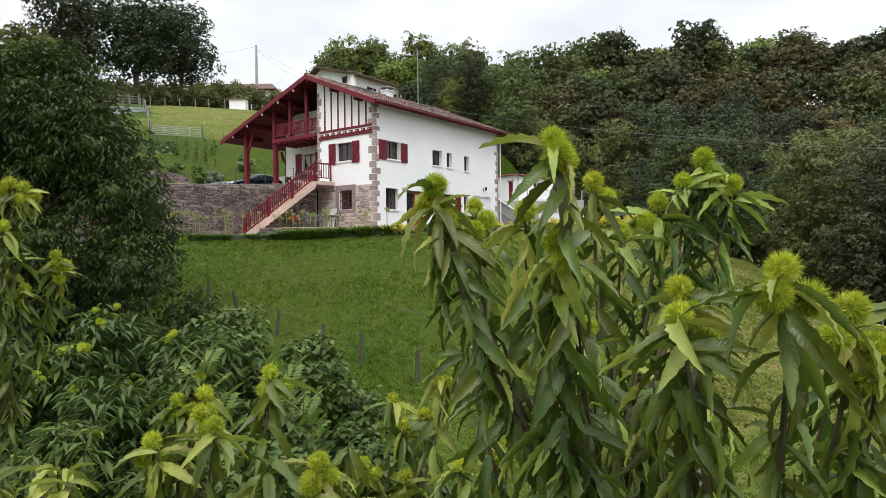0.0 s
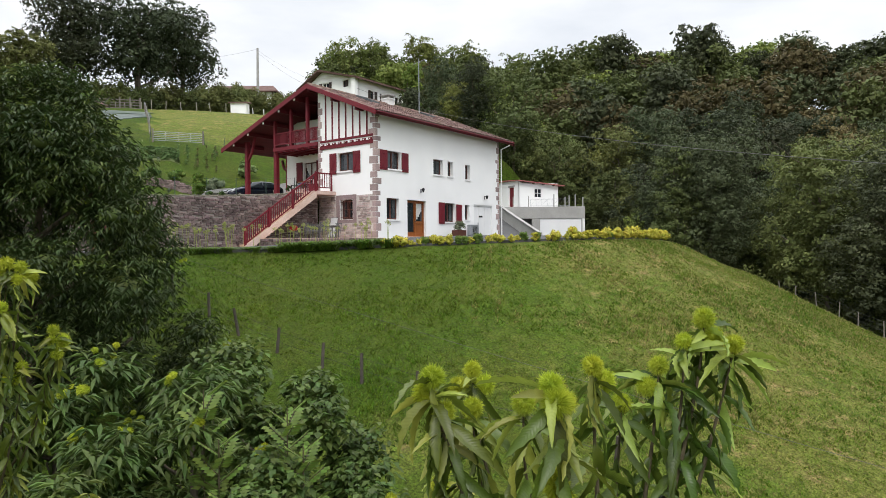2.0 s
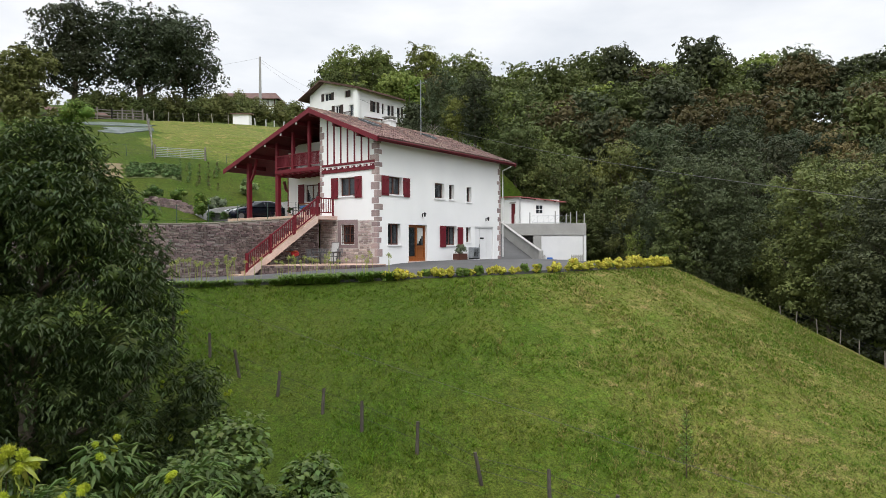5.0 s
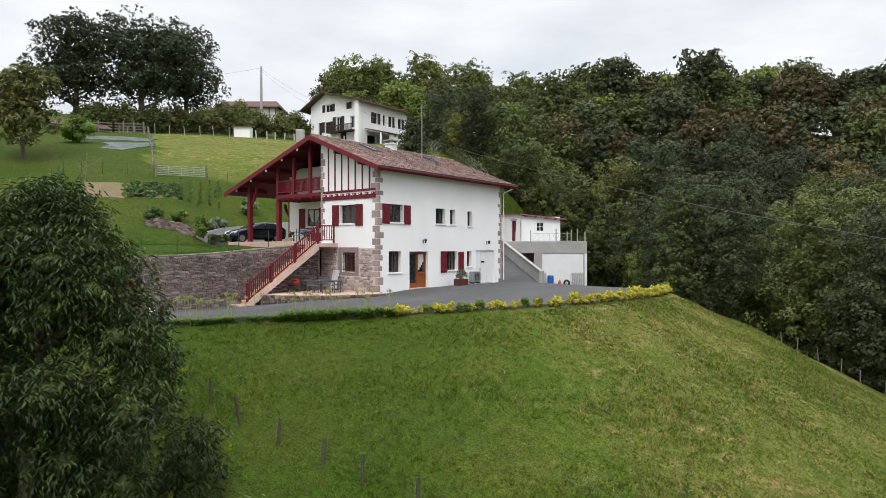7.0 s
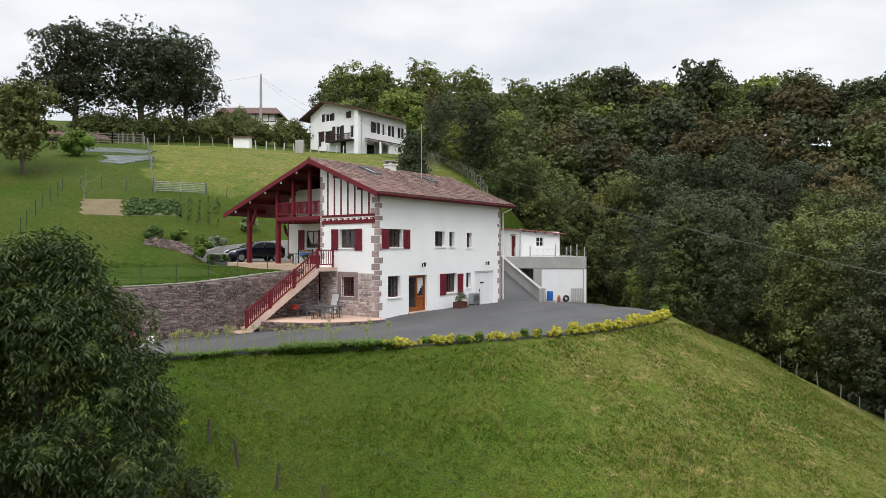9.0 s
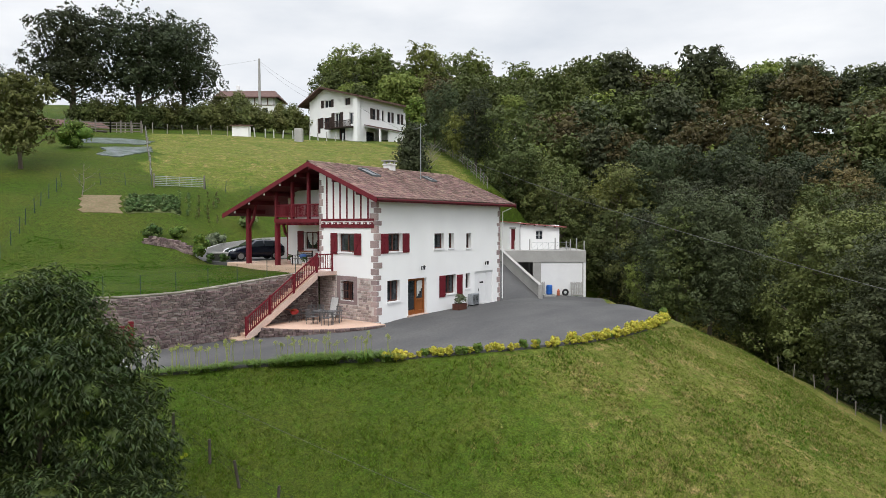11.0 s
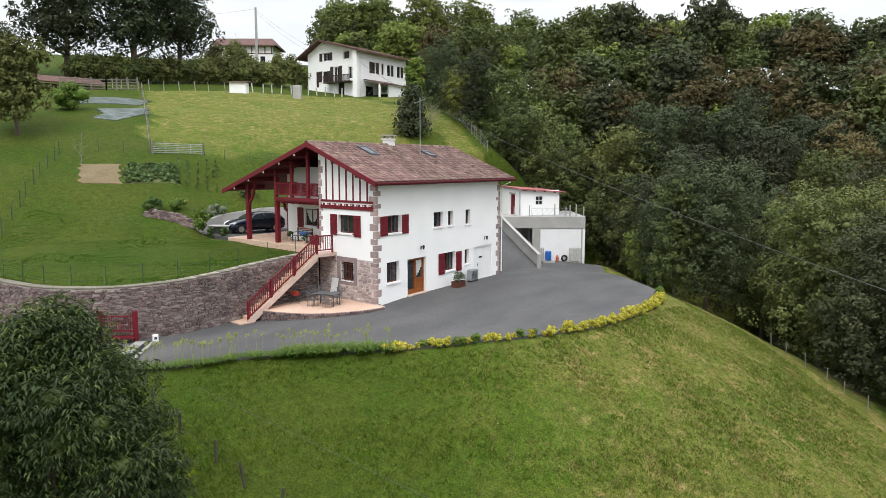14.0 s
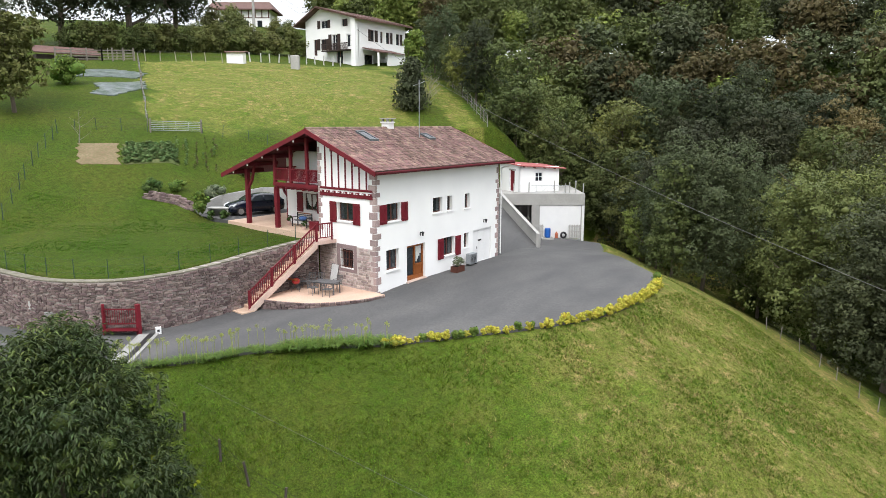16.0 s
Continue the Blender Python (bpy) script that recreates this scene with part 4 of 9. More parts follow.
def tile_mesh(w, l, seg=5):
    bm = bmesh.new()
    rows = []
    for yy, r, dz in ((0, w * 0.5, 0.0), (l, w * 0.40, 0.0)):
        rows.append([bm.verts.new((yy, math.cos(math.pi * i / seg) * r, math.sin(math.pi * i / seg) * r * 0.62 + dz)) for i in range(seg + 1)])
        rows.append([bm.verts.new((yy, math.cos(math.pi * i / seg) * (r - 0.02), math.sin(math.pi * i / seg) * (r - 0.02) * 0.62 + dz)) for i in range(seg + 1)])
    for i in range(seg):
        bm.faces.new((rows[0][i], rows[0][i + 1], rows[2][i + 1], rows[2][i]))
        bm.faces.new((rows[0][i + 1], rows[0][i], rows[1][i], rows[1][i + 1]))
    me = bpy.data.meshes.new("tile")
    bm.to_mesh(me)
    bm.free()
    me.materials.append(M_TILE)
    return me


# pantiles, laid over a dark bed; each course overlaps the one below
TILE_L, TILE_W = 0.40, 0.215
tile = tile_mesh(TILE_W, 0.46)
tv = np.array([v.co for v in tile.vertices])
tf = [list(p.vertices) for p in tile.polygons]
ang = math.atan(SLOPE_R)
bed = bmesh.new()
slope_slab(bed, RIDGE_X, 0.70, Y0 + 0.04, Y1 - 0.04, -0.01, 0.085)
slope_slab(bed, -14.68, RIDGE_X, Y0 + 0.04, Y1 - 0.04, -0.01, 0.085)
hp("tile_bed", bed, M_TILE, roof)
trng = random.Random(4)
tri_v, tri_f, n = [], [], 0
near_tiles = []
rows = int((0.74 - RIDGE_X) / (TILE_L * math.cos(ang)))
for r in range(rows):
    x = 0.76 - (r + 0.0) * TILE_L * math.cos(ang)
    for c in range(int((Y1 - Y0) / TILE_W)):
        y = Y0 + 0.12 + c * TILE_W
        m = SHEAR @ Matrix.Translation((x + trng.uniform(-0.015, 0.015), y + trng.uniform(-0.012, 0.012), roof_z(x) + 0.012 + trng.uniform(0, 0.016))) @ Matrix.Rotation(math.pi, 4, "Z") @ Matrix.Rotation(-ang * 0.93, 4, "Y") @ Matrix.Rotation(trng.uniform(-0.03, 0.03), 4, "Z")
        if y < 4.2 and len(near_tiles) < 300:
            near_tiles.append(m)
        else:
            tri_v.append(tv @ np.array(m.to_3x3()).T + np.array(m.translation))
            tri_f += [[i + n for i in f] for f in tf]
            n += len(tv)
ts = mesh_ob("roof_tiles", np.concatenate(tri_v), tri_f, M_TILE, roof, "weathered pink-brown clay tiles")
ts["kind"] = "stuff"
for k in range(int((Y1 - Y0) / 0.38)):
    bm = bmesh.new()
    bmesh.ops.create_cone(bm, cap_ends=False, segments=10, radius1=0.14, radius2=0.12, depth=0.44, matrix=Matrix.Translation((RIDGE_X, Y0 + 0.2 + 0.38 * k, RIDGE_Z + 0.0)) @ Matrix.Rotation(math.pi / 2, 4, "X"))
    hp("ridge_tile", bm, M_TILE, roof)
# skylights, chimney, aerial
M_SKYGLASS = mat("skylight_glass", (0.02, 0.026, 0.032), (0.03, 0.036, 0.042), 0.5, 0.08, 0, spec=0.5)
M_SKYFRAME = mat("grey_cladding", (0.07, 0.08, 0.085), (0.10, 0.11, 0.115), 2.0, 0.5, 0.1, 14.0)
M_ZINC = mat("zinc", (0.32, 0.34, 0.36), (0.40, 0.42, 0.44), 2.0, 0.45, 0.1, 14.0, metal=0.6)
for x0, x1, y0, y1 in ((-4.55, -3.15, 3.1, 3.95), (-4.0, -3.1, 9.5, 10.3)):
    bm = bmesh.new()
    slope_slab(bm, x0, x1, y0, y0 + 0.09, 0.19, 0.2), slope_slab(bm, x0, x1, y1 - 0.09, y1, 0.19, 0.2)
    slope_slab(bm, x0, x0 + 0.1, y0 + 0.09, y1 - 0.09, 0.19, 0.2), slope_slab(bm, x1 - 0.1, x1, y0 + 0.09, y1 - 0.09, 0.19, 0.2)
    sk = hp("skylight", bm, M_SKYFRAME, roof, "dark grey framed roof window")
    bm = bmesh.new()
    slope_slab(bm, x0 + 0.1, x1 - 0.1, y0 + 0.09, y1 - 0.09, 0.16, 0.02)
    hp("pane", bm, M_SKYGLASS, sk)
bm = boxes(((-5.75, 7.1, 9.2), (-5.1, 7.75, 10.12)), ((-5.82, 7.03, 10.12), (-5.03, 7.82, 10.2)), bevel=0.01)
ch = hp("chimney", bm, M_WHITE, house, "short white chimney with a stone cap")
bm = boxes(*[((-5.75 + 0.5 * i, 7.12 + 0.5 * j, 10.2), (-5.62 + 0.5 * i, 7.25 + 0.5 * j, 10.38)) for i in (0, 1) for j in (0, 1)], ((-5.85, 7.0, 10.38), (-5.0, 7.85, 10.45)))
hp("cap", bm, M_CONC, ch, "grey chimney cap")
bm = bmesh.new()
bar(bm, (-3.6, 8.9, 8.7), (-3.6, 8.9, 13.1), 0.06, sides=6)
bar(bm, (-4.0, 8.7, 12.7), (-3.2, 9.1, 13.0), 0.03, sides=5)
for k in range(6):
    c = Vector((-3.95 + 0.14 * k, 8.72 + 0.07 * k, 12.72 + 0.05 * k))
    bar(bm, c + Vector((-0.13, 0.26, 0)), c + Vector((0.13, -0.26, 0)), 0.012, sides=4)
aerial = hp("aerial", bm, M_ZINC, house, "thin metal television aerial mast")
for x, y in ((-1.9, 8.6), (-2.6, 5.8), (-1.2, 12.4)):
    bm = bmesh.new()
    bmesh.ops.create_cone(bm, cap_ends=True, segments=10, radius1=0.16, radius2=0.1, depth=0.2, matrix=Matrix.Translation((x, y, roof_z(x) + 0.12)))
    hp("roof_vent", bm, M_TILE, roof, "clay roof vent")


# stone corners and rubble
def stone_mesh(seed, material):
    """A rough block 1 x 1 x 1, front towards -y, with worn edges."""
    r = random.Random(seed)
    bm = bmesh.new()
    j = lambda s: r.uniform(-s, s)
    back = [bm.verts.new((x + j(0.05), 0.5, z + j(0.05))) for x, z in ((-0.5, -0.5), (0.5, -0.5), (0.5, 0.5), (-0.5, 0.5))]
    mid = [bm.verts.new((x * 0.97 + j(0.04), -0.25, z * 0.97 + j(0.05))) for x, z in ((-0.5, -0.5), (0.5, -0.5), (0.5, 0.5), (-0.5, 0.5))]
    fr = [bm.verts.new((x * 0.82 + j(0.06), -0.5 + j(0.12), z * 0.74 + j(0.08))) for x, z in ((-0.5, -0.5), (0.5, -0.5), (0.5, 0.5), (-0.5, 0.5))]
    bm.faces.new(fr)
    for a, b in ((back, mid), (mid, fr)):
        for i in range(4):
            bm.faces.new((a[i], a[(i + 1) % 4], b[(i + 1) % 4], b[i]))
    bmesh.ops.recalc_face_normals(bm, faces=bm.faces[:])
    me = bpy.data.meshes.new("stone")
    bm.to_mesh(me)
    bm.free()
    me.materials.append(material)
    return me


STONES = [stone_mesh(s, M_STONE) for s in range(14)]
STONES_PALE = [stone_mesh(s + 30, mat("pale_rubble", (0.37, 0.29, 0.265), (0.48, 0.40, 0.37), 1.6, 0.93, 0.6, 12.0, (0.26, 0.205, 0.20), per=0.35, bdist=0.03)) for s in range(6)]
qrng = random.Random(8)
for name, corner, z0, z1, u_sign, v_sign in (("near", (0.0, 0.0), -0.2, 7.3, -1, 1), ("far", (0.0, 14.4), 0.1, 7.3, -1, -1), ("left", (-5.05, 0.0), 3.1, 8.4, 1, 1)):
    z, k = z0, 0
    while z < z1:
        h = qrng.uniform(0.27, 0.46)
        la, lb = (qrng.uniform(0.42, 0.58), qrng.uniform(0.16, 0.26)) if k % 2 else (qrng.uniform(0.2, 0.3), qrng.uniform(0.36, 0.55))
        if name == "left":
            la *= 0.75
        xa, xb = sorted((corner[0] - u_sign * 0.022, corner[0] + u_sign * la))
        ya, yb = sorted((corner[1] - v_sign * 0.022, corner[1] + v_sign * lb))
        bm = boxes(((xa, ya, z + 0.012), (xb, yb, z + h - 0.012)), bevel=0.022)
        hp("quoin", bm, M_SAND, house)
        z, k = z + h, k + 1
bm = boxes(((-3.42, -0.02, 2.46), (-1.62, 0.0, 2.74)), ((-3.42, -0.02, 1.02), (-1.62, 0.0, 1.23)), ((-3.42, -0.02, 1.23), (-3.1, 0.0, 2.46)), ((-1.93, -0.02, 1.23), (-1.62, 0.0, 2.46)), bevel=0.01)
hp("stone_surround", bm, M_SAND, house, "pink sandstone window surround")
bm = boxes(((-5.05, -0.012, -0.8), (-3.42, 0.0, 2.68)), ((-1.62, -0.012, -0.8), (-0.05, 0.0, 2.68)), ((-3.42, -0.012, -0.8), (-1.62, 0.0, 1.02)))
hp("rubble_bed", bm, mat("pale_mortar", (0.46, 0.41, 0.38), (0.54, 0.49, 0.46), 1.2, 0.95, 0.6, 18.0, (0.36, 0.32, 0.30), bdist=0.02), house, "pale mortar between the stones")
z = 0.02
while z < 2.58:
    h = qrng.uniform(0.10, 0.20)
    x = -5.0
    while x < -0.5:
        w = qrng.uniform(0.14, 0.42)
        if not (-3.42 < x + w and x < -1.62 and z + h > 1.02) and x + w < -0.35:
            o = new("stone", qrng.choice(STONES_PALE))
            o.parent = house
            o.matrix_basis = Matrix.Translation(SHEAR @ Vector((x + w / 2, -0.015, min(z + h / 2, 2.6)))) @ Matrix.Rotation(radians(-5.4), 4, "Z") @ Matrix.Rotation(qrng.uniform(-0.12, 0.12), 4, "Y") @ Matrix.Diagonal((w * 0.88, 0.07, h * qrng.uniform(0.62, 0.92), 1))
        x += w
    z += h
for m in near_tiles:
    o = new("tile", tile)
    o.parent = roof
    o.matrix_basis = m


# ---- retaining wall, stair, terraces ----
def along(points, s):
    """Place and heading at arc length s of a polyline."""
    d = np.r_[0, np.cumsum(np.hypot(*np.diff(points[:, :2], axis=0).T))]
    i = int(np.clip(np.searchsorted(d, s) - 1, 0, len(points) - 2))
    f = (s - d[i]) / (d[i + 1] - d[i])
    t = points[i + 1, :2] - points[i, :2]
    return points[i] + f * (points[i + 1] - points[i]), t / np.linalg.norm(t)


WALL_LEN = float(np.hypot(*np.diff(WALL[:, :2], axis=0).T).sum())
ret = thing("retaining_wall", "tall curved retaining wall of mauve rubble stone", "wall", kind="structure")
vs, fs = [], []
for k in range(91):
    p, t = along(WALL, min(WALL_LEN * k / 90, WALL_LEN - 1e-3))
    nrm = np.array([-t[1], t[0]])
    for off, z in ((0.0, -1.6), (0.0, p[2]), (-0.5, p[2]), (-0.5, -1.6)):
        vs.append((*(p[:2] + nrm * off), z))
    if k:
        fs += [[4 * k - 4 + i, 4 * k - 4 + (i + 1) % 4, 4 * k + (i + 1) % 4, 4 * k + i] for i in range(3)]
fs += [[0, 1, 2, 3], [360, 363, 362, 361]]
mesh_ob("core", vs, fs, M_MORTAR, ret, "grey-brown mortar bed")
srng = random.Random(21)
sv, sf, sn, near_stones = [], [], 0, []
svs = [np.array([v.co for v in m.vertices]) for m in STONES]
sfs = [[list(p.vertices) for p in m.polygons] for m in STONES]
z = -1.0
while z < 2.9:
    h = srng.uniform(0.08, 0.19)
    s = srng.uniform(0, 0.2)
    while s < WALL_LEN - 0.6:
        w = srng.uniform(0.12, 0.40) * srng.choice((0.8, 1.0, 1.0, 1.5))
        p, t = along(WALL, s + w / 2)
        nrm = Vector((-t[1], t[0], 0))
        top = p[2] - 0.10
        hh = min(h * srng.choice((0.6, 0.85, 1.0, 1.15, 1.5)), top - z)
        if hh > 0.05:
            m = Matrix.Translation((p[0] + nrm.x * 0.005, p[1] + nrm.y * 0.005, z + hh / 2 + srng.uniform(-0.035, 0.035))) @ Matrix.Rotation(math.atan2(nrm.x, -nrm.y), 4, "Z") @ Matrix.Rotation(srng.uniform(-0.16, 0.16), 4, "Y") @ Matrix.Diagonal((w * 0.89, 0.09 + 0.05 * srng.random(), hh * 0.82, 1))
            k = srng.randrange(14)
            if 4.0 < s < 13.5 and z > -0.7 and len(near_stones) < 300:
                near_stones.append((k, m))
            else:
                sv.append(svs[k] @ np.array(m.to_3x3()).T + np.array(m.translation))
                sf += [[i + sn for i in f] for f in sfs[k]]
                sn += len(svs[k])
        s += w
    z += h
M_STONEI = mat("rubble_stone_mass", (0.150, 0.106, 0.102), (0.235, 0.172, 0.160), 1.6, 0.93, 0.7, 12.0, (0.085, 0.070, 0.070), island=0.42, bdist=0.03)
mesh_ob("rubble", np.concatenate(sv), sf, M_STONEI, ret, "mauve and brown rubble stones")["kind"] = "stuff"
M_COPING = mat("coping", (0.15, 0.135, 0.11), (0.22, 0.20, 0.165), 1.5, 0.95, 0.5, 9.0, (0.10, 0.105, 0.06), per=0.15, bdist=0.02)
s = 0.0
while s < WALL_LEN - 0.9:
    w = srng.uniform(0.5, 0.85)
    p, t = along(WALL, s + w / 2)
    bm = boxes(((-w / 2 + 0.006, -0.48, -0.07), (w / 2 - 0.006, 0.02, 0.01)), bevel=0.02)
    bmesh.ops.transform(bm, matrix=Matrix.Translation(p) @ Matrix.Rotation(math.atan2(t[1], t[0]), 4, "Z") @ Matrix.Rotation(srng.uniform(-0.02, 0.02), 4, "X"), verts=bm.verts[:])
    part("coping_stone", bm, M_COPING, ret)
    s += w
for k, m in near_stones:
    o = new("stone", STONES[k])
    o.parent = ret
    o.matrix_basis = m

# thin green fence posts with wires on the lawn's edge
M_GREENP = mat("green_coated_steel", (0.03, 0.06, 0.045), (0.04, 0.075, 0.055), 2.0, 0.5, 0, 20.0)
lawn_fence = thing("wire_fence", "thin dark green posts and wires on the lawn edge", "fence")
tops = []
for k in range(15):
    p, t = along(WALL, 1.2 + 2.05 * k)
    b = Vector((p[0] + t[1] * 0.75, p[1] - t[0] * 0.75, p[2] - 0.25))
    bm = bmesh.new()
    bar(bm, b, b + Vector((0, 0, 1.25)), 0.045, sides=6)
    part("post", bm, M_GREENP, lawn_fence)
    tops.append(b)
for z in (0.5, 0.85, 1.2):
    bm = bmesh.new()
    for a, b in zip(tops, tops[1:]):
        bar(bm, a + Vector((0, 0, z)), b + Vector((0, 0, z)), 0.006, sides=4)
    part("wire", bm, M_GREENP, lawn_fence)["kind"] = "stuff"

# outside stair
T_TOP, T_BOT, STEPS = Vector((-3.78, -1.05, 3.0)), Vector((-4.42, -5.95, -0.42)), 18
run = T_BOT - T_TOP
side_dir = Vector((run.y, -run.x, 0)).normalized() * 1.02
stair = thing("outside_stair", "stone outside stair with dark red timber railing", "stair")
prof = []
for i in range(STEPS):
    a = T_TOP + Vector((run.x, run.y, 0)) * (i / STEPS)
    b = T_TOP + Vector((run.x, run.y, 0)) * ((i + 1) / STEPS)
    z = T_TOP.z + run.z * (i + 1) / STEPS
    bm = bmesh.new()
    pts = [Vector((a.x, a.y, z)), Vector((b.x, b.y, z)), Vector((b.x, b.y, z + run.z / STEPS * 1.7)), Vector((a.x, a.y, z + run.z / STEPS * 1.4))]
    va = [bm.verts.new(q) for q in pts]
    vb = [bm.verts.new(q + side_dir) for q in pts]
    bm.faces.new(va), bm.faces.new(vb[::-1])
    for j in range(4):
        bm.faces.new((va[j], vb[j], vb[(j + 1) % 4], va[(j + 1) % 4]))
    bmesh.ops.recalc_face_normals(bm, faces=bm.faces[:])
    bmesh.ops.bevel(bm, geom=bm.edges[:], offset=0.008, segments=1, affect="EDGES")
    part("step", bm, M_TERRA, stair, "pinkish stone step")
bm = bmesh.new()
flat = Vector((run.x, run.y, 0)).normalized() * 0.10
pts = [T_TOP + Vector((0, 0, -0.03)), T_BOT + Vector((0, 0, 0.12)), T_BOT + Vector((0, 0, -0.3)), T_TOP + Vector((0, 0, -0.42))]
for off in (-0.07,):
    va = [bm.verts.new(q + side_dir * off) for q in pts]
    vb = [bm.verts.new(q + side_dir * -0.002) for q in pts]
    bm.faces.new(va), bm.faces.new(vb[::-1])
    for j in range(4):
        bm.faces.new((va[j], vb[j], vb[(j + 1) % 4], va[(j + 1) % 4]))
bmesh.ops.recalc_face_normals(bm, faces=bm.faces[:])
part("string", bm, M_PINK, stair, "pale pink stone string")
bm = bmesh.new()
va = [bm.verts.new(q) for q in ((-3.66, -1.05, 2.99), (-3.45, 0.33, 2.99), (-5.1, 0.48, 2.99), (-4.9, -1.05, 2.99))]
r = bmesh.ops.extrude_face_region(bm, geom=[bm.faces.new(va)])
bmesh.ops.translate(bm, vec=(0, 0, -0.22), verts=[v for v in r["geom"] if isinstance(v, bmesh.types.BMVert)])
bmesh.ops.recalc_face_normals(bm, faces=bm.faces[:])
part("landing", bm, M_PINK, stair, "pale pink stone landing")
for k, (dx, dy, dz, w) in enumerate(((-0.55, -0.15, 0.0, 1.25), (-0.62, -0.5, -0.18, 1.45))):
    bm = boxes(((-w, -0.42, -0.36), (0.12, 0.42, 0.0)), bevel=0.015)
    bmesh.ops.transform(bm, matrix=Matrix.Translation((T_BOT.x + 0.02 * k, T_BOT.y - 0.12 - 0.3 * k, T_BOT.z + 0.02 + dz)) @ Matrix.Rotation(radians(-7), 4, "Z"), verts=bm.verts[:])
    part("bottom_step", bm, M_TERRA, stair, "wide pinkish stone step")
# railing along the open side
posts = [T_TOP + run * f + Vector((0, 0, 0.05)) for f in (0.0, 0.34, 0.67, 0.985)]
for q in posts:
    bm = boxes(((q.x - 0.06, q.y - 0.06, q.z - 0.1), (q.x + 0.06, q.y + 0.06, q.z + 1.1)), bevel=0.012)
    part("post", bm, M_RED, stair, "dark red newel post")
LAND = [Vector((-3.70, -1.0, 3.05)), Vector((-3.48, -0.02, 3.05))]
bm = boxes(((LAND[1].x - 0.05, LAND[1].y - 0.07, 3.0), (LAND[1].x + 0.05, LAND[1].y + 0.03, 4.12)), bevel=0.01)
part("post", bm, M_RED, stair, "dark red newel post")
for a, b in (*zip(posts, posts[1:]), LAND):
    for dz, t in ((1.0, 0.08), (0.14, 0.06)):
        bm = bmesh.new()
        bar(bm, a + Vector((0, 0, dz)), b + Vector((0, 0, dz)), 0.055, t)
        part("rail", bm, M_RED, stair)
    n = max(6, int((b - a).length / 0.155))
    for i in range(1, n):
        q = a.lerp(b, i / n)
        bm = bmesh.new()
        bar(bm, q + Vector((0, 0, 0.15)), q + Vector((0, 0, 0.99)), 0.036)
        part("baluster", bm, M_RED, stair)

# patio at the foot, with a low stone edge
PATIO = np.array([(-5.0, 0.4), *spline([(-4.75, -5.0, 0), (-3.4, -4.75, 0), (-1.6, -4.05, 0), (-0.2, -2.6, 0), (0.55, -1.1, 0), (0.75, -0.1, 0)], 26)[:, :2], (0.0, 0.02)])
patio = tagged(flat_sheet("patio", PATIO, lambda x, y: 0 * x + 0.10, M_TERRA, 5.0, 0.7), "pink paved patio at the foot of the stair", "patio", kind="structure")
arc = np.c_[PATIO[1:-1], np.zeros(len(PATIO) - 2)]
L = float(np.hypot(*np.diff(arc[:, :2], axis=0).T).sum())
z = -0.55
while z < 0.02:
    h, s = 0.16, srng.uniform(0, 0.1)
    while s < L - 0.1:
        w = srng.uniform(0.2, 0.42)
        p, t = along(arc, min(s + w / 2, L - 0.01))
        nrm = Vector((t[1], -t[0], 0))
        o = new("stone", STONES[srng.randrange(14)])
        o.parent = patio
        o.matrix_basis = Matrix.Translation((p[0] + nrm.x * 0.02, p[1] + nrm.y * 0.02, z + h / 2)) @ Matrix.Rotation(math.atan2(nrm.x, -nrm.y), 4, "Z") @ Matrix.Diagonal((w * 0.94, 0.14, h * 0.94, 1))
        s += w
    z += h
# upper terrace under the loggia and the carport
bm = boxes(((-14.9, -0.28, 2.6), (-5.05, 2.0, 3.14)), ((-14.9, 2.0, 2.6), (-10.3, 8.2, 3.14)), bevel=0.02)
bm.transform(SHEAR)
tagged(part("upper_terrace", bm, M_TERRA), "pale pink paved terrace under the house roof", "terrace", kind="structure")
bm = bmesh.new()
va = [bm.verts.new((x, y, 3.125)) for x, y in ((-19.5, 1.7), (-20.1, 4.6), (-19.1, 8.2), (-10, 9.2), (-14.8, 1.3))]
r = bmesh.ops.extrude_face_region(bm, geom=[bm.faces.new(va)])
bmesh.ops.translate(bm, vec=(0, 0, -0.5), verts=[v for v in r["geom"] if isinstance(v, bmesh.types.BMVert)])
bmesh.ops.recalc_face_normals(bm, faces=bm.faces[:])
tagged(part("car_pad", bm, M_ASPHALT), "grey parking pad beside the house", "pavement", kind="structure")
CW = [(float(a), float(b)) for a, b, _ in CWALL]
bm = bmesh.new()
for (ax, ay), (bx, by), z0, z1 in zip(CW, CW[1:], CWALL[:-1, 2], CWALL[1:, 2]):
    d = Vector((bx - ax, by - ay, 0)).normalized()
    n = Vector((-d.y, d.x, 0)) * 0.22
    lo = [Vector((ax, ay, 2.5)), Vector((bx, by, 2.5)) + d * 0.02]
    top = [Vector((ax, ay, z0)), Vector((bx, by, z1)) + d * 0.02]
    q = [bm.verts.new(v) for v in (lo[0], lo[1], top[1], top[0])] + [bm.verts.new(v + n) for v in (lo[0], lo[1], top[1], top[0])]
    for f in ((0, 1, 2, 3), (7, 6, 5, 4), (3, 2, 6, 7), (0, 3, 7, 4), (1, 5, 6, 2)):
        bm.faces.new([q[i] for i in f])
bmesh.ops.recalc_face_normals(bm, faces=bm.faces[:])
tagged(part("concrete_wall", bm, M_CONC), "low grey concrete wall behind the parked car", "wall", kind="structure")


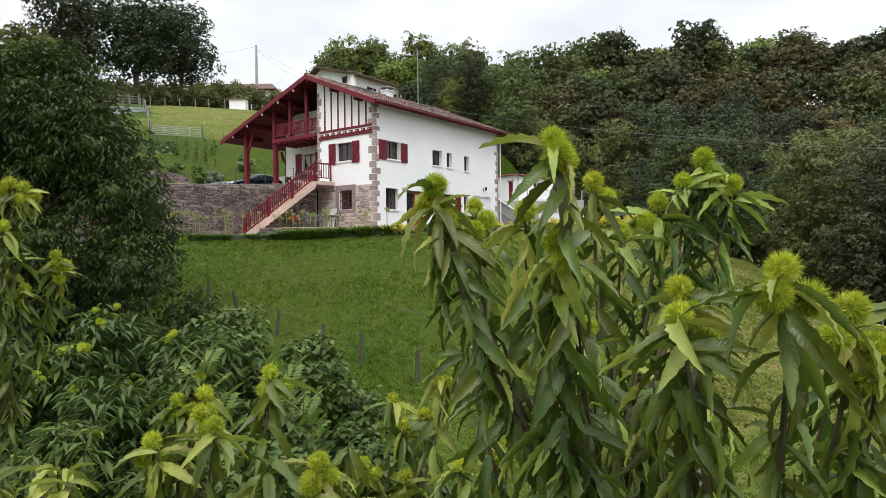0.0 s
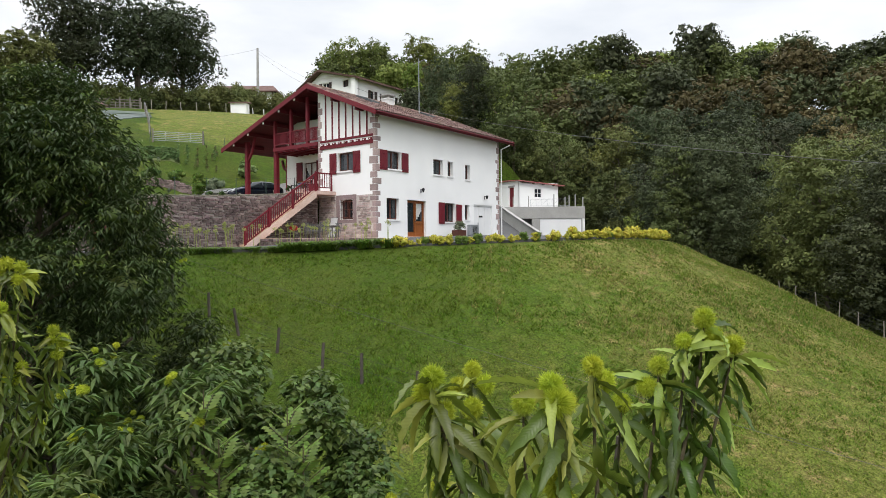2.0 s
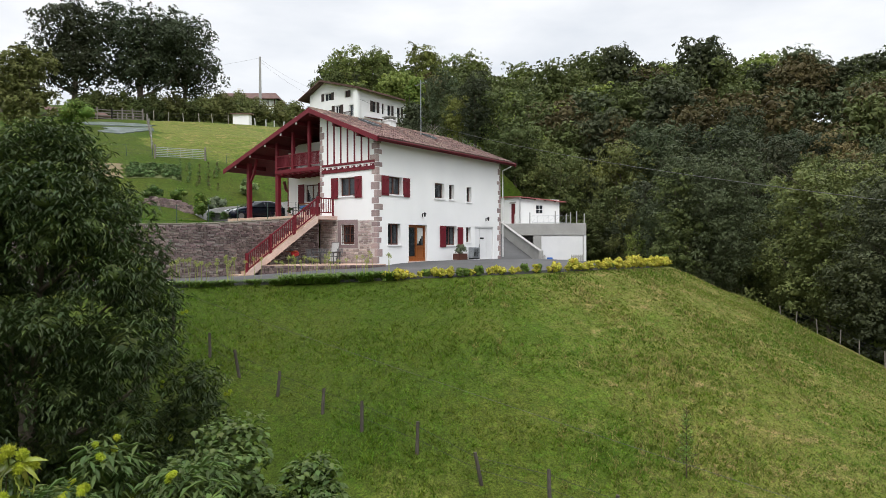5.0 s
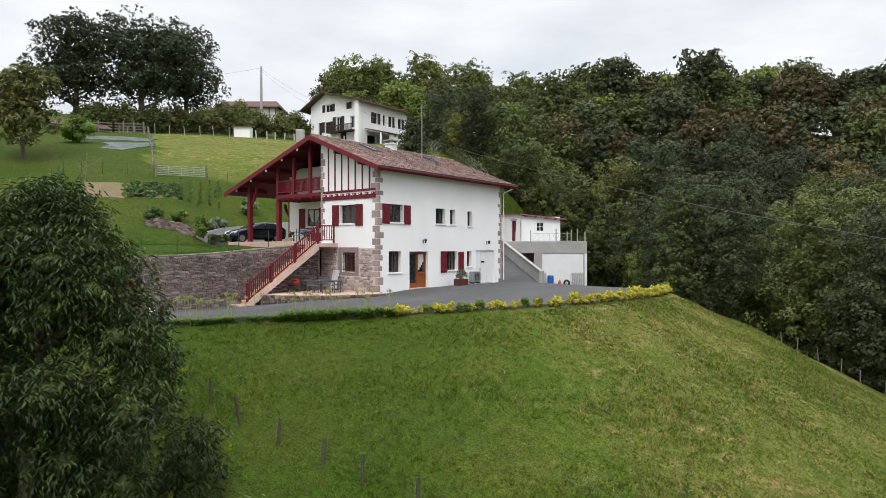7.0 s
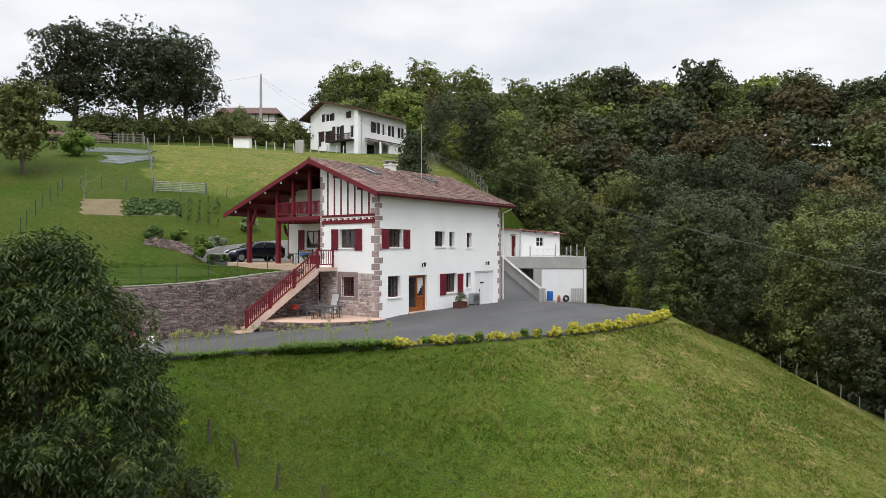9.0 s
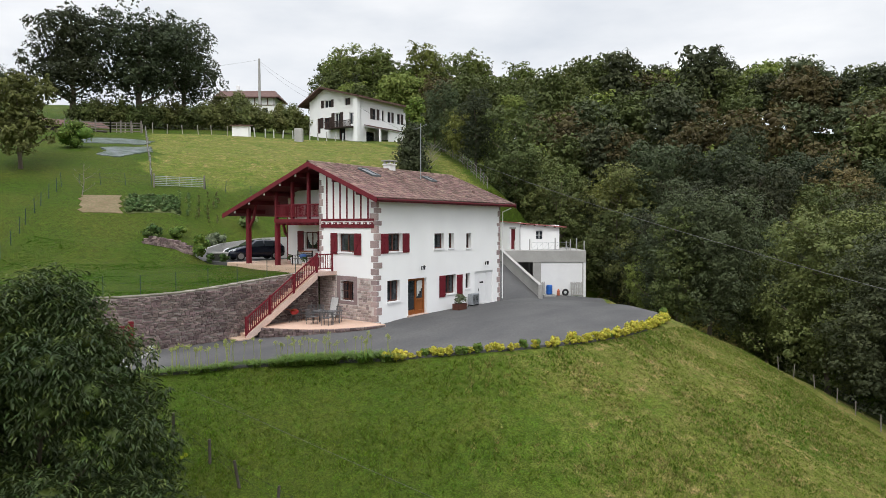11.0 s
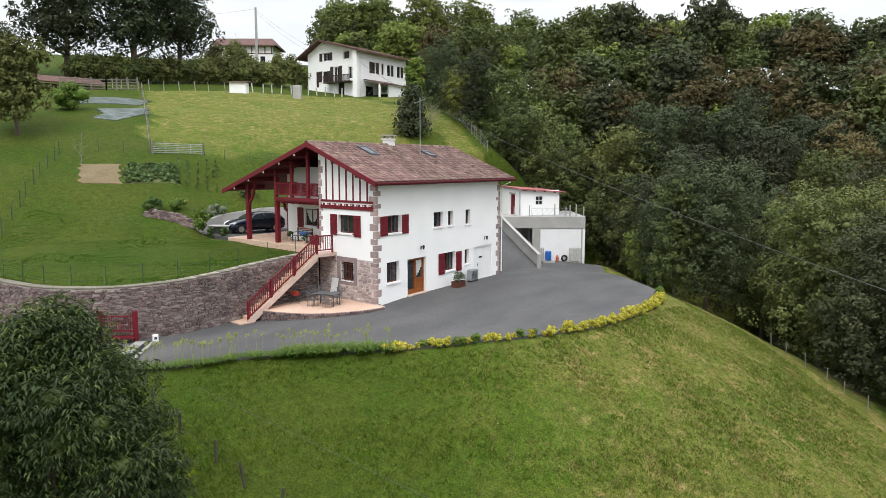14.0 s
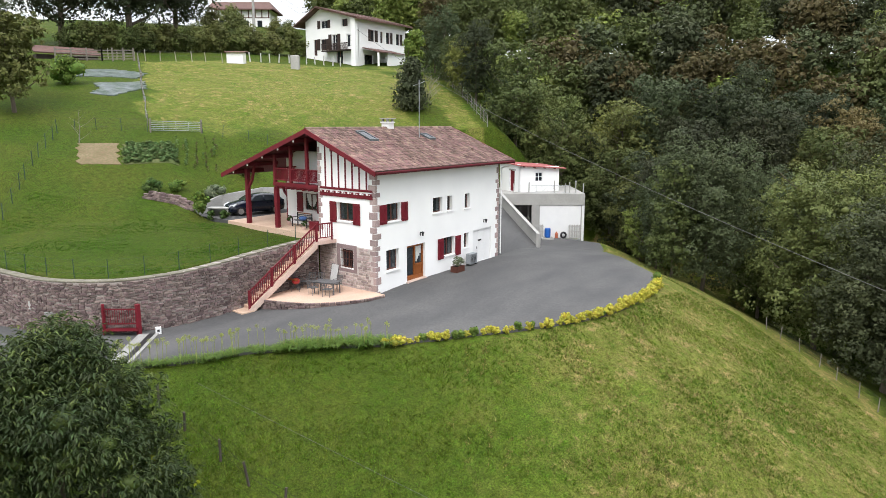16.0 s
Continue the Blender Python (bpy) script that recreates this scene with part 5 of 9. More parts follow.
# ---- car ----
def make_car():
    """A dark five-door hatchback, nose towards -x, standing at the origin."""
    paint = mat("black_car_paint", (0.006, 0.009, 0.020), (0.009, 0.012, 0.026), 0.5, 0.12, 0, spec=0.5)
    rubber = mat("tyre_rubber", (0.016, 0.016, 0.016), (0.024, 0.024, 0.024), 5.0, 0.85, 0.2, 30.0)
    alloy = mat("alloy", (0.45, 0.45, 0.46), (0.5, 0.5, 0.51), 5.0, 0.35, 0, metal=0.8)
    lens = mat("headlight_lens", (0.55, 0.57, 0.6), (0.65, 0.67, 0.7), 3.0, 0.08, 0, spec=0.8)
    car = thing("car", "dark blue-black five-door hatchback parked under the roof", "car")
    # stations along the car: x, half width, sill z, belt z, roof z, roof half width
    st = [(-2.1, 0.62, 0.30, 0.58, 0.60, 0.5), (-2.02, 0.78, 0.24, 0.70, 0.74, 0.6), (-1.6, 0.88, 0.22, 0.80, 0.90, 0.68), (-0.95, 0.90, 0.22, 0.90, 1.04, 0.72), (-0.2, 0.90, 0.22, 0.95, 1.42, 0.60),
          (0.5, 0.90, 0.22, 0.98, 1.50, 0.58), (1.2, 0.90, 0.22, 1.0, 1.47, 0.56), (1.75, 0.87, 0.24, 1.02, 1.34, 0.54), (2.02, 0.80, 0.30, 1.0, 1.06, 0.56), (2.1, 0.70, 0.38, 0.92, 0.95, 0.5)]
    bm, rings = bmesh.new(), []
    for x, w, s, b, r, rw in st:
        half = [(w * 0.86, s), (w, s + 0.16), (w * 1.0, (s + b) / 2 + 0.05), (w * 0.96, b), (rw + 0.06, r - 0.05), (rw * 0.8, r), (0.0, r + 0.025)]
        ring = [bm.verts.new((x, -y, z)) for y, z in half] + [bm.verts.new((x, y, z)) for y, z in half[-2::-1]]
        rings.append(ring)
    for a, b in zip(rings, rings[1:]):
        for i in range(len(a) - 1):
            bm.faces.new((a[i], a[i + 1], b[i + 1], b[i]))
        bm.faces.new((a[-1], a[0], b[0], b[-1]))
    bm.faces.new(rings[0][::-1]), bm.faces.new(rings[-1])
    bmesh.ops.recalc_face_normals(bm, faces=bm.faces[:])
    body = part("body", bm, paint, car, smooth=True)
    for sgn in (-1, 1):
        for x0, x1, b0, b1, t0, t1, z0, z1 in ((-0.62, 0.42, 0.98, 1.01, -0.1, 0.42, 1.38, 1.42), (0.5, 1.28, 1.01, 1.04, 0.5, 1.22, 1.42, 1.39), (1.34, 1.72, 1.05, 1.08, 1.3, 1.5, 1.36, 1.27)):
            bm = bmesh.new()
            q = [(x0, 0.893, b0), (x1, 0.893, b1), (t1, 0.672, z1), (t0, 0.672, z0)]
            va = [bm.verts.new((x, sgn * (y + 0.005), z)) for x, y, z in q]
            vb = [bm.verts.new((x, sgn * (y - 0.03), z)) for x, y, z in q]
            bm.faces.new(va), bm.faces.new(vb[::-1])
            for j in range(4):
                bm.faces.new((va[j], vb[j], vb[(j + 1) % 4], va[(j + 1) % 4]))
            bmesh.ops.recalc_face_normals(bm, faces=bm.faces[:])
            part("side_window", bm, M_GLASS, body)
        bm = boxes(((-0.72, sgn * 1.0 - 0.11, 0.93), (-0.58, sgn * 1.0 + 0.09, 1.07)), bevel=0.035)
        part("mirror", bm, paint, car)
        bm = bmesh.new()
        va = [bm.verts.new((x, sgn * y, z)) for x, y, z in ((-2.06, 0.52, 0.60), (-1.72, 0.84, 0.70), (-1.60, 0.83, 0.86), (-1.98, 0.56, 0.74))]
        bm.faces.new(va)
        r = bmesh.ops.extrude_face_region(bm, geom=bm.faces[:])
        bmesh.ops.translate(bm, vec=(-0.05, sgn * 0.04, 0.03), verts=[v for v in r["geom"] if isinstance(v, bmesh.types.BMVert)])
        bmesh.ops.recalc_face_normals(bm, faces=bm.faces[:])
        part("headlight", bm, lens, car, "clear headlight")
        for x in (-1.32, 1.3):
            bm = bmesh.new()
            bmesh.ops.create_cone(bm, cap_ends=True, segments=24, radius1=0.32, radius2=0.32, depth=0.2, matrix=Matrix.Translation((x, sgn * 0.82, 0.32)) @ Matrix.Rotation(math.pi / 2, 4, "X"))
            bmesh.ops.bevel(bm, geom=[e for e in bm.edges if e.calc_length() < 0.12 and abs(e.verts[0].co.y - e.verts[1].co.y) < 0.01], offset=0.03, segments=2, affect="EDGES")
            wheel = part("wheel", bm, rubber, car, "black tyre")
            bm = bmesh.new()
            bmesh.ops.create_cone(bm, cap_ends=True, segments=20, radius1=0.21, radius2=0.21, depth=0.03, matrix=Matrix.Translation((x, sgn * 0.91, 0.32)) @ Matrix.Rotation(math.pi / 2, 4, "X"))
            for k in range(7):
                an = k * math.tau / 7
                bar(bm, (x, sgn * 0.93, 0.32), (x + 0.19 * math.cos(an), sgn * 0.93, 0.32 + 0.19 * math.sin(an)), 0.03)
            part("rim", bm, alloy, wheel, "grey alloy rim")
    bm = bmesh.new()
    va = [bm.verts.new(q) for q in ((-0.93, -0.68, 1.055), (-0.93, 0.68, 1.055), (-0.24, 0.56, 1.43), (-0.24, -0.56, 1.43))]
    bm.faces.new(va)
    r = bmesh.ops.extrude_face_region(bm, geom=bm.faces[:])
    bmesh.ops.translate(bm, vec=(-0.02, 0, 0.025), verts=[v for v in r["geom"] if isinstance(v, bmesh.types.BMVert)])
    bmesh.ops.recalc_face_normals(bm, faces=bm.faces[:])
    part("windscreen", bm, M_GLASS, body)
    bm = boxes(((-2.14, -0.26, 0.40), (-2.11, 0.26, 0.51)))
    part("number_plate", bm, M_WHITE, car, "blank white number plate")
    bm = boxes(((-2.13, -0.5, 0.26), (-2.08, 0.5, 0.37)), bevel=0.01)
    part("grille", bm, M_IRON, car)
    return car


car = make_car()
car.matrix_basis = Matrix.Translation((-16.6, 5.05, 3.125)) @ Matrix.Rotation(radians(70), 4, "Z") @ Matrix.Scale(1.05, 4)


# ---- furniture and small things round the house ----
niche = thing("concrete_box", "grey concrete box with a dark open front beside the car", "box", Matrix.Translation((-17.6, 2.55, 2.95)) @ Matrix.Rotation(radians(35), 4, "Z"))
part("side", boxes(((-0.75, -0.4, 0), (-0.62, 0.4, 0.72)), bevel=0.01), M_CONC, niche)
part("side", boxes(((0.62, -0.4, 0), (0.75, 0.4, 0.72)), bevel=0.01), M_CONC, niche)
part("back", boxes(((-0.62, 0.3, 0), (0.62, 0.4, 0.72))), M_CONC, niche)
part("top", boxes(((-0.82, -0.46, 0.725), (0.82, 0.46, 0.83)), bevel=0.012), M_CONC, niche)
M_GREYM = mat("grey_garden_metal", (0.11, 0.11, 0.115), (0.15, 0.15, 0.155), 3.0, 0.5, 0.1, 20.0)
M_CANVAS = mat("pale_canvas", (0.55, 0.55, 0.55), (0.65, 0.65, 0.65), 4.0, 0.9, 0.2, 30.0)


def garden_table(x, y, z, turn, w=1.5, d=0.85):
    t = thing("garden_table", "dark grey rectangular garden table on the patio", "table", Matrix.Translation((x, y, z)) @ Matrix.Rotation(turn, 4, "Z"))
    for k in range(6):
        part("slat", boxes(((-w / 2 + w * k / 6 + 0.006, -d / 2, 0.70), (-w / 2 + w * (k + 1) / 6 - 0.006, d / 2, 0.735)), bevel=0.006), M_GREYM, t)
    part("frame", boxes(((-w / 2 + 0.04, -d / 2 + 0.04, 0.64), (w / 2 - 0.04, -d / 2 + 0.08, 0.70)), ((-w / 2 + 0.04, d / 2 - 0.08, 0.64), (w / 2 - 0.04, d / 2 - 0.04, 0.70))), M_GREYM, t)
    for i in (-1, 1):
        for j in (-1, 1):
            part("leg", boxes(((i * (w / 2 - 0.08) - 0.03, j * (d / 2 - 0.08) - 0.03, 0), (i * (w / 2 - 0.08) + 0.03, j * (d / 2 - 0.08) + 0.03, 0.70)), bevel=0.006), M_GREYM, t)
    return t


def garden_chair(x, y, z, turn, label="dark grey garden chair on the patio"):
    c = thing("garden_chair", label, "chair", Matrix.Translation((x, y, z)) @ Matrix.Rotation(turn, 4, "Z"), "patio chairs")
    part("seat", boxes(((-0.24, -0.24, 0.42), (0.24, 0.24, 0.46)), bevel=0.012), M_GREYM, c)
    bm = bmesh.new()
    bar(bm, (-0.24, 0.31, 0.88), (0.24, 0.31, 0.88), 0.05, 0.04)
    back = part("backrest", bm, M_GREYM, c)
    for k in range(5):
        bm = bmesh.new()
        bar(bm, (-0.19 + 0.095 * k, 0.23, 0.47), (-0.19 + 0.095 * k, 0.31, 0.88), 0.035, 0.02)
        part("slat", bm, M_GREYM, back)
    for i in (-1, 1):
        for j in (-1, 1):
            bm = bmesh.new()
            bar(bm, (i * 0.22, j * 0.22, 0), (i * 0.21, j * 0.2, 0.43), 0.03, sides=6)
            part("leg", bm, M_GREYM, c)
        bm = bmesh.new()
        bar(bm, (i * 0.25, -0.22, 0.64), (i * 0.25, 0.28, 0.66), 0.04, 0.025), bar(bm, (i * 0.25, -0.2, 0.44), (i * 0.25, -0.2, 0.64), 0.025, sides=6)
        part("armrest", bm, M_GREYM, c)
    return c


garden_table(-2.35, -1.75, 0.10, radians(12))
garden_chair(-2.75, -2.5, 0.10, radians(170))
garden_chair(-1.75, -2.35, 0.10, radians(200))
garden_chair(-2.3, -0.95, 0.10, radians(5))
garden_chair(-4.35, -1.6, 0.10, radians(-60), "dark grey garden chair under the stair")
garden_chair(-3.7, -1.0, 0.10, radians(20), "dark grey garden chair against the stone wall")
garden_chair(-4.1, -1.3, 0.10, 0.5)
garden_chair(-4.55, -2.0, 0.10, 1.9)
rec = thing("folded_lounger", "folded canvas lounger leaning on the stone wall", "lounger", Matrix.Translation((-3.55, -0.02, 0.10)) @ Matrix.Rotation(radians(-14), 4, "X"))
bm = bmesh.new()
for i in (-1, 1):
    bar(bm, (i * 0.3, 0, 0), (i * 0.3, 0, 1.35), 0.03, sides=6)
bar(bm, (-0.3, 0, 1.33), (0.3, 0, 1.33), 0.03, sides=6)
part("frame", bm, M_GREYM, rec)
part("canvas", boxes(((-0.28, -0.02, 0.12), (0.28, 0.0, 1.3)), bevel=0.008), M_CANVAS, rec)
brazier = thing("barbecue", "small barbecue with a red bowl on legs", "barbecue", Matrix.Translation((-4.2, -2.5, 0.10)))
bm = bmesh.new()
bmesh.ops.create_uvsphere(bm, u_segments=14, v_segments=8, radius=0.26, matrix=Matrix.Translation((0, 0, 0.62)) @ Matrix.Diagonal((1, 1, 0.7, 1)))
part("bowl", bm, mat("red_enamel", (0.35, 0.03, 0.03), (0.4, 0.04, 0.035), 3.0, 0.3, 0), brazier, smooth=True)
for k in range(3):
    bm = bmesh.new()
    bar(bm, (0.12 * math.cos(2.1 * k), 0.12 * math.sin(2.1 * k), 0.55), (0.3 * math.cos(2.1 * k), 0.3 * math.sin(2.1 * k), 0), 0.03, sides=6)
    part("leg", bm, M_GREYM, brazier)
part("shelf", boxes(((-0.5, -0.3, 0.74), (0.3, -0.05, 0.77)), bevel=0.005), M_OAK, brazier)

# bench, table and pots on the upper terrace
bench = thing("garden_bench", "dark slatted garden bench against the white wall", "bench", Matrix.Translation((-8.2, 2.2, 3.14)) @ Matrix.Rotation(radians(-5.4), 4, "Z"))
for k in range(4):
    part("slat", boxes(((-0.75, -0.42 + 0.11 * k, 0.42), (0.75, -0.33 + 0.11 * k, 0.45)), bevel=0.006), M_GREYM, bench)
for k in range(4):
    part("back_slat", boxes(((-0.75, 0.05 + 0.02 * k, 0.52 + 0.11 * k), (0.75, 0.08 + 0.02 * k, 0.60 + 0.11 * k)), bevel=0.006), M_OAK if k == 3 else M_GREYM, bench)
for i in (-1, 1):
    part("side_frame", boxes(((i * 0.76 - 0.03, -0.42, 0), (i * 0.76 + 0.03, -0.36, 0.65)), ((i * 0.76 - 0.03, 0.04, 0), (i * 0.76 + 0.03, 0.1, 0.95)), ((i * 0.76 - 0.03, -0.42, 0.62), (i * 0.76 + 0.03, 0.06, 0.66))), M_IRON, bench)
cush = thing("cushion", "crumpled blue cloth lying on a garden bench", "cushion", Matrix.Translation((-8.05, 1.98, 3.6)) @ Matrix.Rotation(0.3, 4, "Z"))
bm = bmesh.new()
bmesh.ops.create_uvsphere(bm, u_segments=14, v_segments=8, radius=0.26, matrix=Matrix.Translation((0, 0, 0.14)) @ Matrix.Diagonal((1.2, 0.7, 0.6, 1)))
part("cloth", bm, mat("blue_cloth", (0.06, 0.12, 0.30), (0.09, 0.17, 0.38), 6.0, 0.9, 0.4, 30.0), cush, smooth=True)
chest = thing("storage_box", "dark red wooden storage box by the stair head", "box", Matrix.Translation((-6.35, 1.55, 3.14)) @ Matrix.Rotation(radians(-5.4), 4, "Z"))
part("body", boxes(((-0.45, -0.28, 0), (0.45, 0.28, 0.5)), bevel=0.015), M_RED, chest)
part("lid", boxes(((-0.48, -0.31, 0.5), (0.48, 0.31, 0.56)), bevel=0.015), M_RED, chest)
M_SHRUBL = [mat("shrub_leaf" + s, a, b, 0.5, 0.75, 0, 3.0, c, island=0.4, trans=0.25) for s, a, b, c in (
    ("_green", (0.055, 0.10, 0.022), (0.08, 0.13, 0.03), (0.035, 0.065, 0.015)), ("_yellow", (0.46, 0.40, 0.045), (0.56, 0.47, 0.07), (0.17, 0.23, 0.035)),
    ("_grey", (0.16, 0.19, 0.11), (0.22, 0.24, 0.16), (0.10, 0.13, 0.07)), ("_bright", (0.10, 0.17, 0.025), (0.14, 0.20, 0.035), (0.06, 0.10, 0.018)))]


def shrub(name, label, x, y, z, r, h, material, leaves=500, size=0.09, seed=1, category="shrub", group="", lobes=6, core=0.8, slim=0.4):
    v, tri = crown_arrays(seed, h, r, lobes, leaves, size, low=0.1, core=core, slim=slim)
    ob = new(name, fast_mesh(name, v, tri, material))
    ob.matrix_basis = Matrix.Translation((x, y, z))
    return tagged(ob, label, category, group)


def pot_plant(name, label, x, y, z, r, seed, leaf=0):
    p = thing(name, label, "potted plant", Matrix.Translation((x, y, z)))
    bm = bmesh.new()
    bmesh.ops.create_cone(bm, cap_ends=True, segments=14, radius1=r * 0.7, radius2=r, depth=r * 1.6, matrix=Matrix.Translation((0, 0, r * 0.8)))
    part("pot", bm, M_PINK, p, "terracotta pot")
    v, tri = crown_arrays(seed, r * 3, r * 1.3, 5, 160, r * 0.5, low=0.1)
    o = new("foliage", fast_mesh("foliage", v + (0, 0, r * 1.4), tri, M_SHRUBL[leaf]))
    o.parent = p
    return p


pot_plant("potted_plant", "pot with pinkish plant beside the terrace post", -9.9, 1.35, 3.14, 0.2, 3, 2)
pot_plant("potted_plant", "small potted plant by the loggia wall", -9.55, 2.1, 3.14, 0.16, 4)
pot_plant("potted_plant", "small potted plant by the terrace bench", -7.1, 1.1, 3.14, 0.14, 5)

# planter trough and heat pump before the long wall
zf = float(drive_z(np.array([0.6]), np.array([8.0]))[0])
tr = thing("planter_box", "dark brown wooden planter with a flowering plant", "planter", Matrix.Translation((0.95, 7.4, zf)) @ Matrix.Scale(0.85, 4))
for lo, hi in (((-0.32, -0.55, 0), (0.32, -0.51, 0.48)), ((-0.32, 0.51, 0), (0.32, 0.55, 0.48)), ((0.28, -0.51, 0), (0.32, 0.51, 0.48)), ((-0.32, -0.51, 0), (-0.28, 0.51, 0.48))):
    part("side", boxes((lo, hi), bevel=0.01), M_FRAME, tr)
part("soil", boxes(((-0.28, -0.51, 0.05), (0.28, 0.51, 0.40))), M_DARK, tr)
v, tri = crown_arrays(9, 0.75, 0.45, 7, 420, 0.11, low=0.1)
o = new("foliage", fast_mesh("foliage", v + (0, 0, 0.4), tri, M_SHRUBL[2]))
o.parent = tr
ac = thing("heat_pump", "grey outdoor heat pump unit beside the garage door", "heat pump", Matrix.Translation((0.45, 9.95, zf)))
part("casing", boxes(((-0.2, -0.45, 0.08), (0.2, 0.45, 0.82)), bevel=0.02), M_ZINC, ac)
bm = bmesh.new()
for k in range(7):
    bmesh.ops.create_cone(bm, cap_ends=False, segments=24, radius1=0.06 + 0.04 * k, radius2=0.06 + 0.04 * k, depth=0.012, matrix=Matrix.Translation((0.215, -0.08, 0.45)) @ Matrix.Rotation(math.pi / 2, 4, "Y"))
part("fan_grille", bm, M_IRON, ac)
for j in (-0.35, 0.35):
    part("foot", boxes(((-0.2, j - 0.04, 0), (0.2, j + 0.04, 0.08))), M_IRON, ac)


# ---- ramp, annexe and driveway edge ----
def strip_solid(name, left, right, material, thick=0.3, parent=None, label=""):
    bm = bmesh.new()
    la, ra = [bm.verts.new(p) for p in left], [bm.verts.new(p) for p in right]
    for i in range(len(left) - 1):
        bm.faces.new((la[i], la[i + 1], ra[i + 1], ra[i]))
    r = bmesh.ops.extrude_face_region(bm, geom=bm.faces[:])
    bmesh.ops.translate(bm, vec=(0, 0, -thick), verts=[v for v in r["geom"] if isinstance(v, bmesh.types.BMVert)])
    bmesh.ops.recalc_face_normals(bm, faces=bm.faces[:])
    return part(name, bm, material, parent, label)


RL = [Vector(p) for p in ((-0.2, 14.9, 0.1), (-3.2, 16.5, 0.6), (-6, 18.7, 1.45), (-8.5, 21, 2.4), (-11.5, 24, 2.5))]
RR = [Vector(p) for p in ((-0.8, 22.7, -0.5), (-3.2, 24.5, 0.45), (-5.6, 26.3, 1.42), (-7.95, 28.1, 2.4), (-11.5, 29.2, 2.5))]
tagged(strip_solid("ramp", RL, RR, M_ASPHALT, 0.5), "asphalt ramp rising behind the house", "ramp", kind="structure")
rw = thing("ramp_wall", "grey concrete parapet wall along the ramp", "wall", kind="structure")
n = Vector((-0.5, 0.86, 0)) * 0.22
for a, b in zip(RR, RR[1:]):
    bm = bmesh.new()
    q = [a + Vector((0, 0, -1.2)), b + Vector((0, 0, -1.2)), b + Vector((0, 0, 1.15)), a + Vector((0, 0, 1.15))]
    va, vb = [bm.verts.new(p) for p in q], [bm.verts.new(p + n) for p in q]
    bm.faces.new(va), bm.faces.new(vb[::-1])
    for j in range(4):
        bm.faces.new((va[j], vb[j], vb[(j + 1) % 4], va[(j + 1) % 4]))
    bmesh.ops.recalc_face_normals(bm, faces=bm.faces[:])
    part("panel", bm, M_CONC, rw)
    bm = bmesh.new()
    bar(bm, a + n * 0.5 + Vector((0, 0, 1.18)), b + n * 0.5 + Vector((0, 0, 1.18)), 0.3, 0.07)
    part("coping", bm, M_CONC, rw)
part("end_post", boxes(((-0.92, 22.5, -1.2), (-0.66, 22.92, 0.72)), bevel=0.01), M_CONC, rw)

ANNEX = Matrix.Translation((-1.0, 33.0, -1.1)) @ Matrix(((0.824, -0.567, 0, 0), (0.567, 0.824, 0, 0), (0, 0, 1, 0), (0, 0, 0, 1)))
annex = thing("annexe", "concrete deck over a white garage with an open bay", "garage", ANNEX)
part("deck", boxes(((-8.4, 0.0, 3.25), (0.0, 9.5, 4.42)), bevel=0.02), M_CONC, annex, "grey concrete deck")
part("garage_wall", boxes(((-4.4, 0.08, -0.4), (-0.35, 0.3, 3.25))), M_WHITE, annex, "white painted garage wall")
part("garage_wall", boxes(((-0.25, 0.05, -0.4), (0.0, 9.3, 3.25))), M_WHITE, annex, "white painted garage wall")
part("column", boxes(((-5.2, 0.02, -0.4), (-4.4, 0.4, 3.25)), bevel=0.015), M_CONC, annex, "grey concrete pier")
part("column", boxes(((-0.35, 0.02, -0.4), (-0.25, 0.35, 3.25)), bevel=0.01), M_CONC, annex, "grey concrete pier")
part("back_wall", boxes(((-8.4, 5.0, -0.4), (-0.25, 5.3, 3.25))), M_CONC, annex)
part("side_wall", boxes(((-8.4, 0.05, -0.4), (-8.15, 5.0, 3.25))), M_CONC, annex)
part("floor", boxes(((-8.1, 0.1, -0.45), (-0.3, 5.0, 0.02))), M_CONC, annex)
part("bay_beam", boxes(((-8.1, 1.2, 1.6), (-5.2, 1.4, 1.85)), bevel=0.01), M_CONC, annex)
for x in (-7.2, -6.2, -5.4):
    part("bay_post", boxes(((x - 0.06, 1.2, 0), (x + 0.06, 1.35, 3.25))), M_CONC, annex)


def aloc(name, label, cat, x, y, z, turn=0.0, group=""):
    return thing(name, label, cat, ANNEX @ Matrix.Translation((x, y, z)) @ Matrix.Rotation(turn, 4, "Z"), group)


# railing on the deck
rail = aloc("deck_railing", "row of thin grey posts with a slack rail on the deck", "railing", 0, 0.25, 4.42)
for k, x in enumerate((-7.0, -5.5, -3.0, -1.9, -1.5, -0.9, -0.15)):
    part("post", boxes(((x - 0.05, -0.05, 0), (x + 0.05, 0.05, 0.95 + 0.14 * (k % 3))), bevel=0.008), M_CONC, rail)
bm = bmesh.new()
for x in np.arange(-5.3, -1.9, 0.55):
    for dz in (0.1, 0.75):
        bar(bm, (x, 0, dz), (x + 0.55, 0, dz), 0.03, sides=5)
    bar(bm, (x, 0, 0.1), (x, 0, 0.75), 0.02, sides=5), bar(bm, (x, 0, 0.12), (x + 0.55, 0, 0.73), 0.014, sides=4)
part("lattice", bm, M_ZINC, rail, "grey metal lattice panels")
